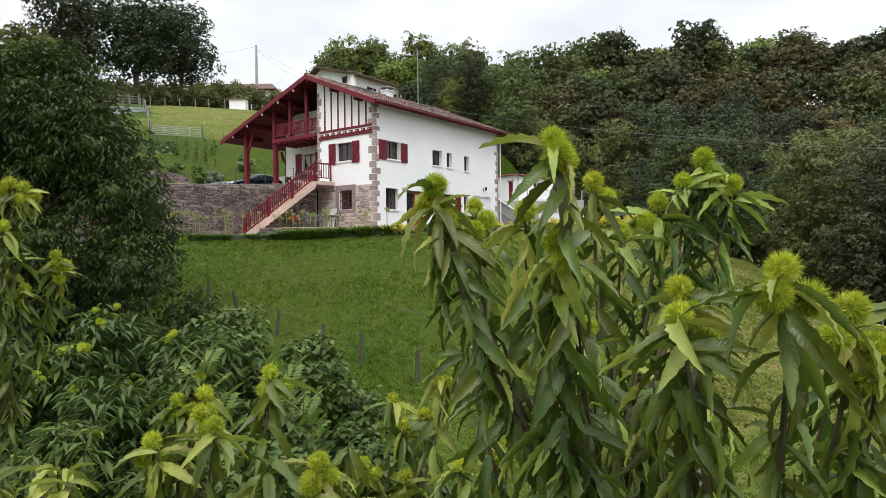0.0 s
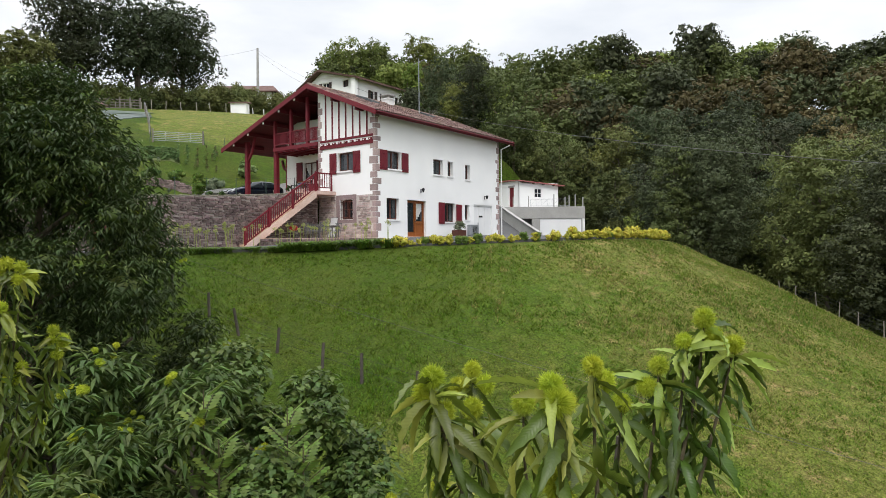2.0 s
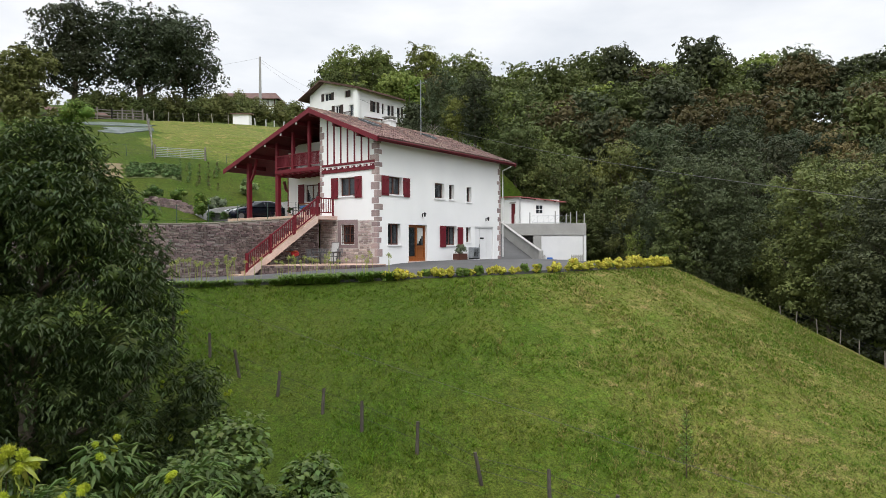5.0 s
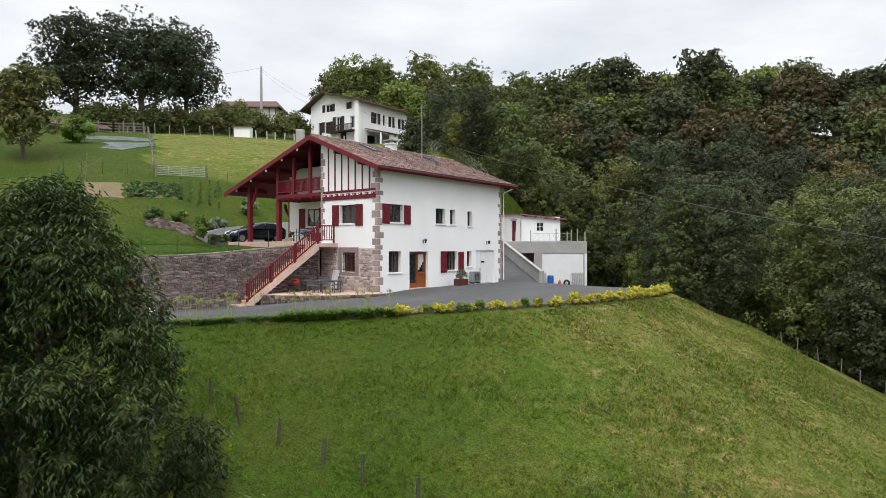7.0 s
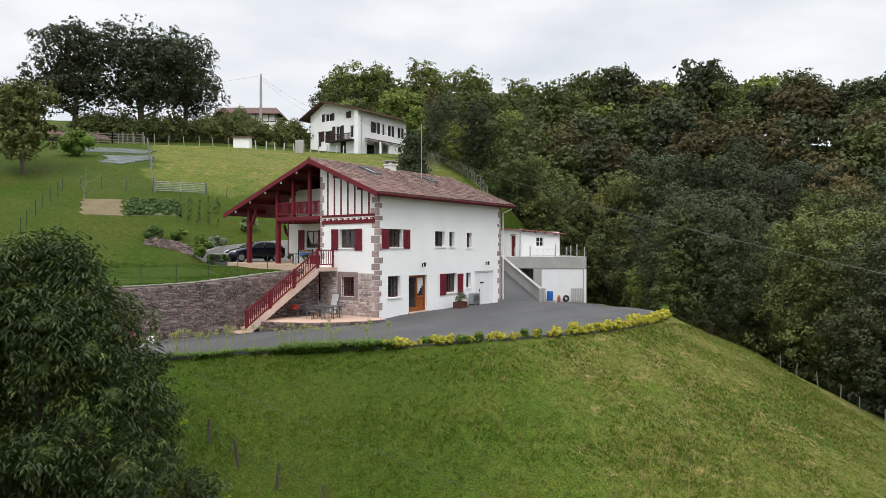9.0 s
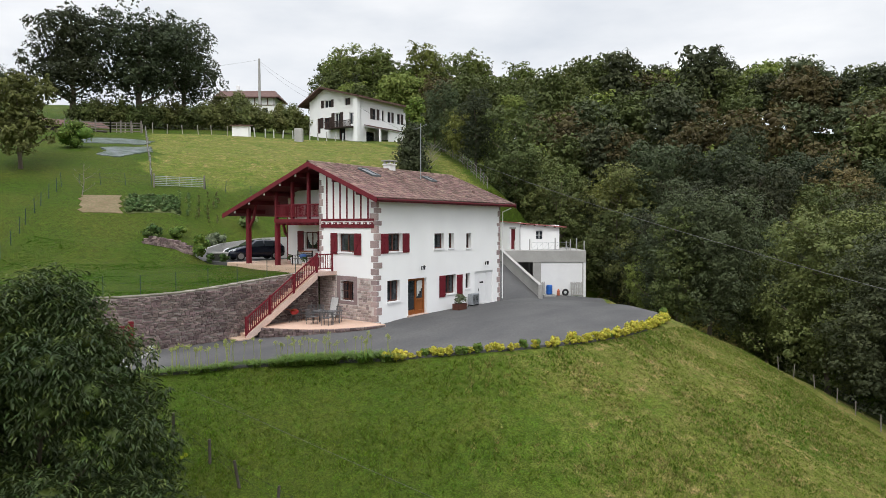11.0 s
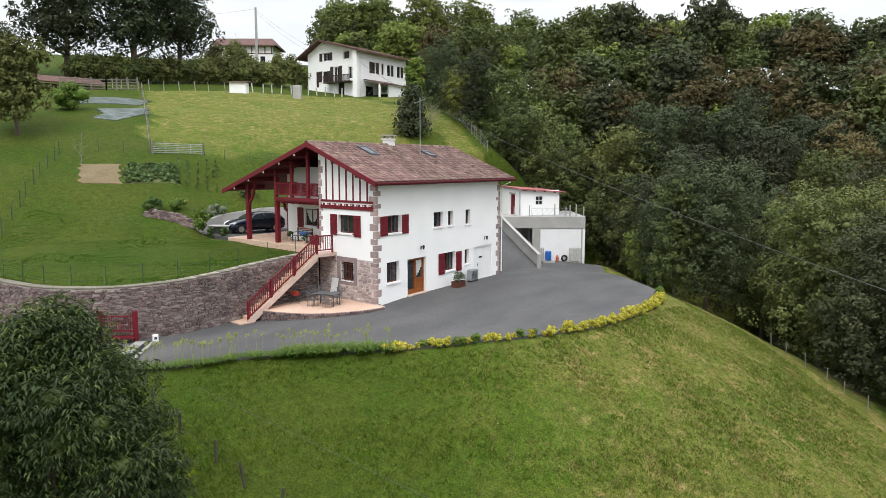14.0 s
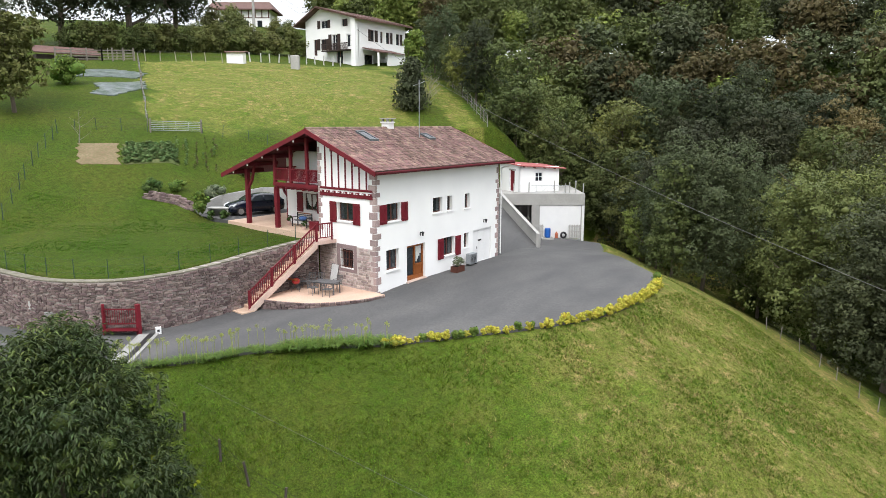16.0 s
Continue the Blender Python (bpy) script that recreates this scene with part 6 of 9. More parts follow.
# shed on the deck
SHED = Matrix.Translation((-6.84, 30.2, 3.32)) @ Matrix(((0.507, -0.862, 0, 0), (0.862, 0.507, 0, 0), (0, 0, 1, 0), (0, 0, 0, 1)))
shed = thing("shed", "small white shed with a red sheet roof on the deck", "shed", SHED)
bm = bmesh.new()
holed_wall(bm, lambda u, w, z: (u, -w, z), 0, 4.7, 0, 2.42, 0.15, [(1.85, 2.75, 1.0, 1.95)])
bmesh.ops.recalc_face_normals(bm, faces=bm.faces[:])
part("wall", bm, M_RENDER, shed)
bm = bmesh.new()
holed_wall(bm, lambda u, w, z: (-w * -1, u, z), 0, 3.9, 0, 2.75, -0.15, [(0.9, 1.85, 0.02, 2.1)])
bmesh.ops.recalc_face_normals(bm, faces=bm.faces[:])
part("wall", bm, M_RENDER, shed)
part("wall", boxes(((4.55, 0.15, 0), (4.7, 3.9, 2.3))), M_RENDER, shed)
part("wall", boxes(((0.15, 3.75, 0), (4.55, 3.9, 2.6))), M_RENDER, shed)
part("door", boxes(((0.10, 0.92, 0.03), (0.14, 1.83, 2.08)), bevel=0.008), M_RED, shed, "dark red shed door")
part("lintel", boxes(((-0.03, 0.7, 2.12), (-0.004, 2.0, 2.25)), bevel=0.006), M_CONC, shed)
win = part("window", boxes(((1.85, 0.06, 1.0), (1.93, 0.12, 1.95)), ((2.67, 0.06, 1.0), (2.75, 0.12, 1.95)), ((1.93, 0.06, 1.0), (2.67, 0.12, 1.08)), ((1.93, 0.06, 1.87), (2.67, 0.12, 1.95)), ((2.27, 0.06, 1.08), (2.33, 0.12, 1.87)), ((1.93, 0.06, 1.45), (2.27, 0.12, 1.5)), ((2.33, 0.06, 1.45), (2.67, 0.12, 1.5))), M_WHITE, shed, "white framed shed window")
for a in (1.93, 2.33):
    for c in (1.08, 1.5):
        part("pane", boxes(((a, 0.085, c), (a + 0.34, 0.093, c + 0.37))), M_GLASS, win)
bm = bmesh.new()
q = [(-0.25, -0.35, 2.72), (5.3, -0.35, 2.32), (5.3, 4.1, 2.52), (-0.25, 4.1, 2.95)]
va, vb = [bm.verts.new(p) for p in q], [bm.verts.new((x, y, z - 0.09)) for x, y, z in q]
bm.faces.new(va), bm.faces.new(vb[::-1])
for j in range(4):
    bm.faces.new((va[j], vb[j], vb[(j + 1) % 4], va[(j + 1) % 4]))
bmesh.ops.recalc_face_normals(bm, faces=bm.faces[:])
part("roof", bm, mat("faded_red_sheet", (0.34, 0.10, 0.10), (0.42, 0.15, 0.14), 1.2, 0.7, 0.2, 12.0), shed, "faded red sheet roof")
part("wall_top", boxes(((0.02, 0.0, 2.42), (4.68, 0.13, 2.5)), bevel=0.004), M_RENDER, shed)
for k in range(4):
    part("rafter_end", boxes(((0.4 + 1.2 * k, -0.3, 2.48 - 0.085 * k), (0.5 + 1.2 * k, 0.0, 2.58 - 0.085 * k))), M_FRAME, shed)
# clutter at the foot of the white wall
bar_b = aloc("plastic_barrel", "blue plastic barrel on a pallet", "barrel", -3.7, -0.75, 0.19)
bm = bmesh.new()
for r0, r1, z in ((0.27, 0.30, 0.06), (0.30, 0.30, 0.45), (0.30, 0.26, 0.84)):
    bmesh.ops.create_cone(bm, cap_ends=True, segments=18, radius1=r0, radius2=r1, depth=0.12 if z != 0.45 else 0.66, matrix=Matrix.Translation((0, 0, z)))
part("drum", bm, mat("blue_plastic", (0.02, 0.11, 0.42), (0.03, 0.14, 0.48), 3.0, 0.4, 0), bar_b, smooth=False)
for (x, y, z, lean, lab) in ((-3.7, -0.75, 0.04, 0, "grey wooden pallet lying flat under a barrel"), (-0.95, -0.3, 0.05, 76, "grey wooden pallet leaning on the white wall"), (-4.6, -0.28, 0.05, 78, "weathered wooden pallet leaning on the concrete pier")):
    pal = thing("pallet", lab, "pallet", ANNEX @ Matrix.Translation((x, y, z)) @ Matrix.Rotation(radians(lean), 4, "X"), "pallets")
    for k in range(7):
        part("board", boxes(((-0.58 + 0.17 * k, -0.02 if lean else -0.5, 0.08), (-0.46 + 0.17 * k, 1.3 if lean else 0.5, 0.11))), M_CONC, pal)
    for j in (0.05, 0.6, 1.15):
        part("bearer", boxes(((-0.58, (j if lean else j - 0.6) - 0.04, -0.03), (0.58, (j if lean else j - 0.6) + 0.04, 0.08))), M_CONC, pal)
ty = aloc("tyre", "worn black tyre leaning against the wall", "tyre", -2.05, -0.25, 0.33, 0.2)
bm = bmesh.new()
for a in range(20):
    for b in range(8):
        th, ph = a * math.tau / 20, b * math.tau / 8
        bm.verts.new(((0.25 + 0.1 * math.cos(ph)) * math.cos(th), 0.1 * math.sin(ph), (0.25 + 0.1 * math.cos(ph)) * math.sin(th)))
bm.verts.ensure_lookup_table()
for a in range(20):
    for b in range(8):
        bm.faces.new([bm.verts[i] for i in (a * 8 + b, (a + 1) % 20 * 8 + b, (a + 1) % 20 * 8 + (b + 1) % 8, a * 8 + (b + 1) % 8)])
bmesh.ops.recalc_face_normals(bm, faces=bm.faces[:])
part("carcass", bm, M_IRON, ty, smooth=True)
gas = aloc("gas_bottle", "orange-red gas bottle by the wall", "gas bottle", -2.75, -0.3, 0.02)
bm = bmesh.new()
bmesh.ops.create_cone(bm, cap_ends=True, segments=16, radius1=0.15, radius2=0.15, depth=0.45, matrix=Matrix.Translation((0, 0, 0.24)))
bmesh.ops.create_cone(bm, cap_ends=True, segments=16, radius1=0.15, radius2=0.06, depth=0.1, matrix=Matrix.Translation((0, 0, 0.51)))
bmesh.ops.create_cone(bm, cap_ends=True, segments=12, radius1=0.07, radius2=0.07, depth=0.1, matrix=Matrix.Translation((0, 0, 0.6)))
part("bottle", bm, mat("faded_orange", (0.45, 0.12, 0.06), (0.5, 0.16, 0.09), 3.0, 0.5, 0.1), gas)

# sliding gate parked against the retaining wall
gate = thing("sliding_gate", "dark red metal sliding gate before the stone wall", "gate")
pa, pb = Vector((-7.0, -12.98, -0.62)), Vector((-5.6, -11.95, -0.62))
for p, w in ((pa, 0.12), (pb, 0.2)):
    part("post", boxes(((p.x - w / 2, p.y - w / 2, -1.0), (p.x + w / 2, p.y + w / 2, 1.12)), bevel=0.01), M_RED, gate)
for z, t in ((-0.62, 0.1), (0.0, 0.07), (0.75, 0.06)):
    bm = bmesh.new()
    bar(bm, pa + Vector((0, 0, z + 0.72)), pb + Vector((0, 0, z + 0.72)), t, 0.05)
    part("rail", bm, M_RED, gate)
bm = bmesh.new()
bar(bm, pa + Vector((0, 0, 0.42)), pb + Vector((0, 0, 0.42)), 0.6, 0.02)
part("panel", bm, M_RED, gate)
for k in range(1, 15):
    q = pa.lerp(pb, k / 15)
    bm = bmesh.new()
    bar(bm, q + Vector((0, 0, 0.72)), q + Vector((0, 0, 1.58 - 0.10 * math.sin(math.pi * k / 15))), 0.035, sides=6)
    part("bar", bm, M_RED, gate)
M_TRACK = mat("old_concrete", (0.24, 0.235, 0.225), (0.32, 0.315, 0.30), 1.2, 0.92, 0.4, 16.0, (0.16, 0.155, 0.15), bdist=0.01)
M_PALEBOX = mat("aged_white_metal", (0.48, 0.47, 0.45), (0.56, 0.55, 0.53), 1.5, 0.6, 0.1, 20.0)
box_e = thing("meter_box", "small white meter box at the wall foot", "meter box", Matrix.Translation((-4.95, -11.3, -0.55)) @ Matrix.Rotation(radians(60), 4, "Z"))
part("case", boxes(((-0.14, -0.1, 0), (0.14, 0.1, 0.42)), bevel=0.015), M_WHITE, box_e)
# Solid dark plate on the face paints the shade of an opening.
part("door", boxes(((-0.06, -0.115, 0.2), (0.06, -0.101, 0.32)), bevel=0.006), M_IRON, box_e, "dark square plate standing in for a shaded opening")
for x, y, z, w, h, lab in ((-11.3, -14.05, 0.75, 0.22, 0.45, "small white metal sign on the stone wall"), (-9.75, -14.0, 0.45, 0.26, 0.26, "small grey metal cabinet on the stone wall")):
    c = thing("wall_box", lab, "wall box", Matrix.Translation((x, y - 0.42, z)) @ Matrix.Rotation(radians(-6), 4, "Z"))
    part("case", boxes(((-w / 2, -0.06, -h / 2), (w / 2, 0.5, h / 2)), bevel=0.01), M_TRACK if w > 0.24 else M_PALEBOX, c)
# gate track across the drive
tk = thing("gate_track", "concrete strip with a dark drain grating across the drive", "drain", kind="structure")
ga, gb = Vector((-5.3, -11.9, -0.44)), Vector((-2.4, -15.2, -0.48))
for off, w, m in ((0.0, 0.5, M_TRACK), (0.40, 0.26, M_IRON), (0.64, 0.18, M_TRACK)):
    d = (gb - ga).normalized()
    s = Vector((-d.y, d.x, 0)) * -off
    bm = bmesh.new()
    bar(bm, ga - s, gb - s, w, 0.08) if abs(d.z) < 0 else box(bm, (-w / 2, 0, -0.05), (w / 2, (gb - ga).length, 0.05))
    bmesh.ops.transform(bm, matrix=Matrix.Translation(ga - s) @ Matrix.Rotation(math.atan2(-d.x, d.y), 4, "Z"), verts=bm.verts[:])
    part("strip", bm, m, tk)

# driveway edge: strap-leaved clumps, then a low yellow hedge
M_AGA = mat("strap_leaf", (0.095, 0.165, 0.020), (0.135, 0.205, 0.028), 0.8, 0.5, 0, 4.0, (0.065, 0.12, 0.016), island=0.35, trans=0.3, spec=0.35)


def strap_clump(seed, leaves=130, r=0.5):
    rng = random.Random(seed)
    v, f = [], []
    for k in range(leaves):
        a, L, w = rng.uniform(0, 6.28), rng.uniform(0.45, 0.85), rng.uniform(0.018, 0.032)
        c, s = math.cos(a), math.sin(a)
        bx, by = rng.uniform(-0.22, 0.22), rng.uniform(-0.22, 0.22)
        n = len(v)
        for i in range(4):
            t = i / 3
            rr, zz, ww = L * 0.75 * t, L * (1.1 * t - 0.75 * t * t), w * (1 - 0.85 * t)
            for sg in (-1, 1):
                v.append((bx + c * rr - s * ww * sg, by + s * rr + c * ww * sg, zz))
        f += [[n + 2 * i, n + 2 * i + 1, n + 2 * i + 3, n + 2 * i + 2] for i in range(3)]
    me = bpy.data.meshes.new("leaves")
    me.from_pydata(v, [], f)
    me.materials.append(M_AGA)
    return me


def umbel_mesh(seed):
    rng = random.Random(seed)
    bm = bmesh.new()
    top = Vector((rng.uniform(-0.1, 0.1), rng.uniform(-0.1, 0.1), rng.uniform(0.85, 1.15)))
    bar(bm, (0, 0, 0), top, 0.018, sides=5)
    for k in range(26):
        d = Vector((rng.gauss(0, 1), rng.gauss(0, 1), rng.gauss(0.35, 0.8))).normalized() * rng.uniform(0.06, 0.10)
        bar(bm, top, top + d, 0.006, sides=3)
        bmesh.ops.create_icosphere(bm, subdivisions=1, radius=0.014, matrix=Matrix.Translation(top + d))
    me = bpy.data.meshes.new("flower_head")
    bm.to_mesh(me)
    bm.free()
    me.materials.append(M_UMBEL)
    return me


M_UMBEL = mat("seed_head", (0.30, 0.34, 0.09), (0.40, 0.42, 0.14), 6.0, 0.8, 0, 20.0, (0.20, 0.24, 0.07), trans=0.2)
CLUMPS, UMBELS = [strap_clump(s) for s in range(4)], [umbel_mesh(s) for s in range(5)]
E_LEN = np.r_[0, np.cumsum(np.hypot(*np.diff(EDGE[:, :2], axis=0).T))]
s_of = lambda x, y: E_LEN[np.argmin((EDGE[:, 0] - x) ** 2 + (EDGE[:, 1] - y) ** 2)]
hrng = random.Random(3)
s, k = s_of(-2.0, -15.3), 0
while s < s_of(5.9, -6.4):
    p, t = along(EDGE, s)
    x, y = p[0] - t[1] * hrng.uniform(-0.1, 0.35), p[1] + t[0] * hrng.uniform(-0.1, 0.35)
    c = thing("agapanthus", "strap-leaved green clump with pale seed heads", "plant", Matrix.Translation((x, y, p[2] - 0.12)) @ Matrix.Rotation(hrng.uniform(0, 6), 4, "Z"), "clumps along the drive")
    o = new("leaves", CLUMPS[k % 4])
    o.parent, o.scale = c, (1.0 + 0.5 * (s > s_of(2, -9.5)), 1.0 + 0.5 * (s > s_of(2, -9.5)), 0.85 + 0.5 * (s > s_of(2, -9.5)))
    for q in range(hrng.choice((1, 2, 4, 5))):
        o = new("flower_head", hrng.choice(UMBELS))
        o.parent = c
        o.location = (hrng.uniform(-0.3, 0.3), hrng.uniform(-0.3, 0.3), 0)
        o.scale = (1.1, 1.1, hrng.uniform(0.9, 1.25))
    s, k = s + hrng.uniform(0.42, 0.72), k + 1
HEDGE = []
for q in range(4):
    v, tri = crown_arrays(70 + q, 0.52, 0.40, 8, 520, 0.075, low=0.05, core=0.82)
    HEDGE.append(fast_mesh("hedge_shrub", v, tri, M_SHRUBL[1]))
v, tri = crown_arrays(79, 0.5, 0.38, 8, 520, 0.075, low=0.05, core=0.82)
HEDGE.append(fast_mesh("hedge_shrub", v, tri, M_SHRUBL[3]))
s = s_of(6.0, -6.3)
while s < s_of(12.5, 14.2):
    p, t = along(EDGE, s)
    far = s > s_of(12.0, 1.0)
    o = new("hedge_shrub", HEDGE[4] if hrng.random() < (0.30 if not far else 0.08) else hrng.choice(HEDGE[:4]))
    sc = hrng.uniform(0.55, 0.95) * (1.1 if far else 0.9)
    o.matrix_basis = Matrix.Translation((p[0] + hrng.uniform(-0.1, 0.1), p[1] + hrng.uniform(-0.1, 0.1), p[2] - 0.08)) @ Matrix.Rotation(hrng.uniform(0, 6), 4, "Z") @ Matrix.Diagonal((sc, sc, sc * hrng.uniform(0.9, 1.15), 1))
    tagged(o, "low clipped yellow-leaved shrub edging the drive", "shrub", "yellow hedge along the drive")
    s += hrng.uniform(0.30, 0.42) * (1.05 if far else 1.05)


# ---- the hill behind: trees, houses, fences, garden ----
M_GREYTWIG = mat("grey_twig", (0.20, 0.18, 0.16), (0.28, 0.26, 0.23), 3.0, 0.9, 0.3, 20.0, (0.13, 0.115, 0.10))
OAK = tree_kind(41, 17.5, 8.2, 44, 12500, 0.46, M_LEAF[0], trunk=0.55, low=0.26, core=0.12, slim=0.34, spray=True)
OAK2 = tree_kind(42, 17, 7.4, 42, 12000, 0.46, M_LEAF[0], trunk=0.5, low=0.28, shape="dome", core=0.12, slim=0.34, spray=True)
for x, y, s, t, kd in ((-73, 31, 1.02, 0.3, OAK), (-75.3, 39.8, 0.95, 2.0, OAK2), (-78.5, 23.5, 0.98, 4.0, OAK2), (-82, 15, 0.44, 1.0, OAK), (-72, 6.5, 0.36, 5.0, OAK2)):
    plant_tree(kd, x, y, s, t, "large dark oak on the hilltop", "hilltop oaks", "oak_tree")
ORCH = tree_kind(43, 6.6, 2.7, 22, 8000, 0.24, M_LEAF[1], trunk=0.16, low=0.14, core=0.2, slim=0.34, spray=True)
plant_tree(ORCH, -42.6, -0.1, 1.35, 0.4, "small dark fruit tree on the grassy slope", "", "fruit_tree")
plant_tree(ORCH, -50, -4.5, 1.4, 2.4, "small dark fruit tree beside a wire fence", "", "fruit_tree")
M_ASH = mat("light_ash_leaf", (0.150, 0.190, 0.052), (0.190, 0.220, 0.064), 0.12, 0.75, 0, 1.1, (0.095, 0.125, 0.036), per=0.25, island=0.4, trans=0.3, spec=0.2)
ASH = [tree_kind(44, 19, 6.0, 34, 9000, 0.46, M_ASH, trunk=0.35, low=0.15, shape="dome", core=0.2, slim=0.34, spray=True), tree_kind(45, 18, 5.8, 32, 9000, 0.46, M_ASH, trunk=0.35, low=0.15, core=0.2, slim=0.34, spray=True), tree_kind(46, 20, 6.0, 34, 9000, 0.46, M_LEAF[2], trunk=0.35, low=0.12, shape="dome", core=0.2, slim=0.34, spray=True)]
arng = random.Random(12)
for k in range(15):
    x, y = -77 + 3.0 * k + arng.uniform(-1, 1), 79.5 + 2.1 * k + arng.uniform(-3, 3)
    plant_tree(ASH[k % 3], x, y, arng.uniform(0.74, 0.94), arng.uniform(0, 6), "tall light green tree behind the upper white house", "tall trees behind the upper house", "ash_tree")
IVY = tree_kind(47, 9.6, 1.25, 30, 6000, 0.24, mat("ivy_leaf", (0.14, 0.20, 0.035), (0.19, 0.25, 0.045), 0.5, 0.7, 0, 3.0, (0.085, 0.13, 0.024), island=0.3, trans=0.25), trunk=0.2, low=0.0, shape="column", core=0.5)
plant_tree(IVY, -20.8, 31.4, 1.0, 0, "ivy-covered columnar tree stump, light green", "", "ivy_tree", z=ground_at(-20.8, 31.4) - 1.0)
DARKB = tree_kind(48, 4.6, 2.6, 14, 1700, 0.32, M_LEAF[1], trunk=0.1, low=0.02, core=0.45)
FOOT = tree_kind(49, 5.6, 2.5, 22, 5000, 0.22, M_LEAF[0], trunk=0.1, low=0.02, shape="cone", core=0.5)
plant_tree(FOOT, -20.4, 30.6, 1.0, 1, "dark conical shrub at the foot of an ivied tree", "", "large_shrub")
for x, y, sc, turn in ((-22.6, 33.6, 1.0, 0.5), (-20.6, 34.0, 0.85, 2.2), (-24.4, 34.6, 0.8, 4.0)):
    bare = thing("bare_shrub", "leafless grey twiggy shrub on the bank", "shrub", Matrix.Translation((x, y, ground_at(x, y))) @ Matrix.Rotation(turn, 4, "Z"), "bare shrubs on the bank")
    bm = trunk_bm(3.4 * sc, 0.05, int(turn * 10), 16, 2.6 * sc, 0.06, 0.1)
    for k in range(60):
        a, z = k * 2.4, (0.8 + 2.4 * (k % 9) / 9) * sc
        p = Vector((0.5 * math.cos(a) * (1 + k % 3) * 0.5, 0.5 * math.sin(a) * (1 + k % 3) * 0.5, z))
        bar(bm, p, p + Vector((math.cos(a + 0.5), math.sin(a + 0.5), 0.9)) * 0.8 * sc, 0.02, sides=4, taper=0.3)
    part("twig", bm, M_GREYTWIG, bare)
for k in range(22):
    x, y = -72.5 + 0.66 * k, 20.5 + 1.05 * k
    plant_tree(DARKB, x - 3, y + 2, 0.66 + 0.10 * (k % 3), k, "dark clipped hedge bush behind the pasture fence", "dark hedge on the hilltop", "hedge_bush")
for x, y, s in ((-82, 52, 0.9), (-79, 56, 0.8), (-86, 60, 1.0), (-74, 60, 0.7), (-69, 58, 0.75), (-66, 56.5, 0.7), (-61, 44.5, 0.75), (-59.3, 46.6, 0.7), (-57.6, 48.8, 0.78), (-62.6, 42.2, 0.7), (-64, 40, 0.74), (-56, 51, 0.7)):
    plant_tree(DARKB, x, y, s, x, "dark green garden bush near the upper houses", "bushes by the upper houses", "garden_bush")
shrub("bush", "bright green rounded bush on the slope", -48.5, 7.8, ground_at(-48.5, 7.8), 2.2, 2.7, M_SHRUBL[3], 1500, 0.22, 8)
M_ROOFD = mat("dark_old_tiles", (0.105, 0.056, 0.050), (0.165, 0.092, 0.078), 0.8, 0.9, 0.5, 6.0, (0.07, 0.05, 0.045), stretch=(4, 1, 1))


def gable_roof(bm, x0, x1, xr, ze0, ze1, zr, y0, y1, t=0.18):
    for a, za, b, zb in ((x0, ze0, xr, zr), (xr, zr, x1, ze1)):
        q = [bm.verts.new((x, y, z - d)) for d in (0, t) for x, z, y in ((a, za, y0), (b, zb, y0), (b, zb, y1), (a, za, y1))]
        for f in ((0, 1, 2, 3), (7, 6, 5, 4), (0, 4, 5, 1), (1, 5, 6, 2), (2, 6, 7, 3), (3, 7, 4, 0)):
            bm.faces.new([q[i] for i in f])


# upper white house
UH = Matrix.Translation((-45.0, 49.6, 18.35))
uh = thing("upper_house", "white three-storey house with dark shutters on the hill", "house", UH)
f_holes = [(-4.2, -2.9, 0.05, 2.55), (-8.9, -8.2, 2.0, 4.4), (-7.4, -6.4, 2.75, 4.35), (-5.05, -3.95, 2.6, 4.9), (-2.1, -0.9, 2.95, 4.75), (-7.35, -5.9, 5.9, 7.1), (-3.0, -2.3, 5.95, 7.0)]
bm = bmesh.new()
holed_wall(bm, lambda u, w, z: (u, -w, z), -10.6, 0, -1.5, 6.0 + 1.1, 0.35, f_holes)
a = [bm.verts.new(p) for p in ((-10.6, 0, 7.1), (0, 0, 7.1), (-7.4, 0, 8.85))]
b = [bm.verts.new(p) for p in ((-10.6, 0.35, 7.1), (0, 0.35, 7.1), (-7.4, 0.35, 8.85))]
bm.faces.new(a), bm.faces.new(b[::-1])
bmesh.ops.recalc_face_normals(bm, faces=bm.faces[:])
part("wall", bm, M_RENDER, uh, "white rendered gable wall")
s_holes = [(3.2, 4.0, 3.9, 5.6), (5.4, 6.0, 3.9, 5.6), (6.8, 7.7, 3.9, 5.6), (9.3, 10.2, 3.9, 5.6), (1.6, 3.6, 0.02, 1.9)]
bm = bmesh.new()
holed_wall(bm, lambda u, w, z: (w, u, z), 0, 11.6, -1.5, 7.05, 0.35, s_holes)
bmesh.ops.recalc_face_normals(bm, faces=bm.faces[:])
part("wall", bm, M_RENDER, uh, "white rendered side wall")
part("wall", boxes(((-10.6, 0.35, -1.5), (-10.25, 11.6, 7.0)), ((-10.25, 11.25, -1.5), (-0.35, 11.6, 7.0)), ((-10.2, 0.6, 3.0), (-0.4, 11.2, 3.1))), M_RENDER, uh)
bm = bmesh.new()
gable_roof(bm, -12.2, 1.0, -7.4, 6.55, 6.85, 9.05, -1.1, 12.4)
bmesh.ops.recalc_face_normals(bm, faces=bm.faces[:])
rf = part("roof", bm, M_ROOFD, uh, "low roof of old brown tiles")
for k in range(30):
    bm = bmesh.new()
    y = -1.05 + 0.45 * k
    bar(bm, (-7.3, y, 9.07), (0.98, y, 6.9), 0.2, 0.09)
    part("batten", bm, M_ROOFD, rf)
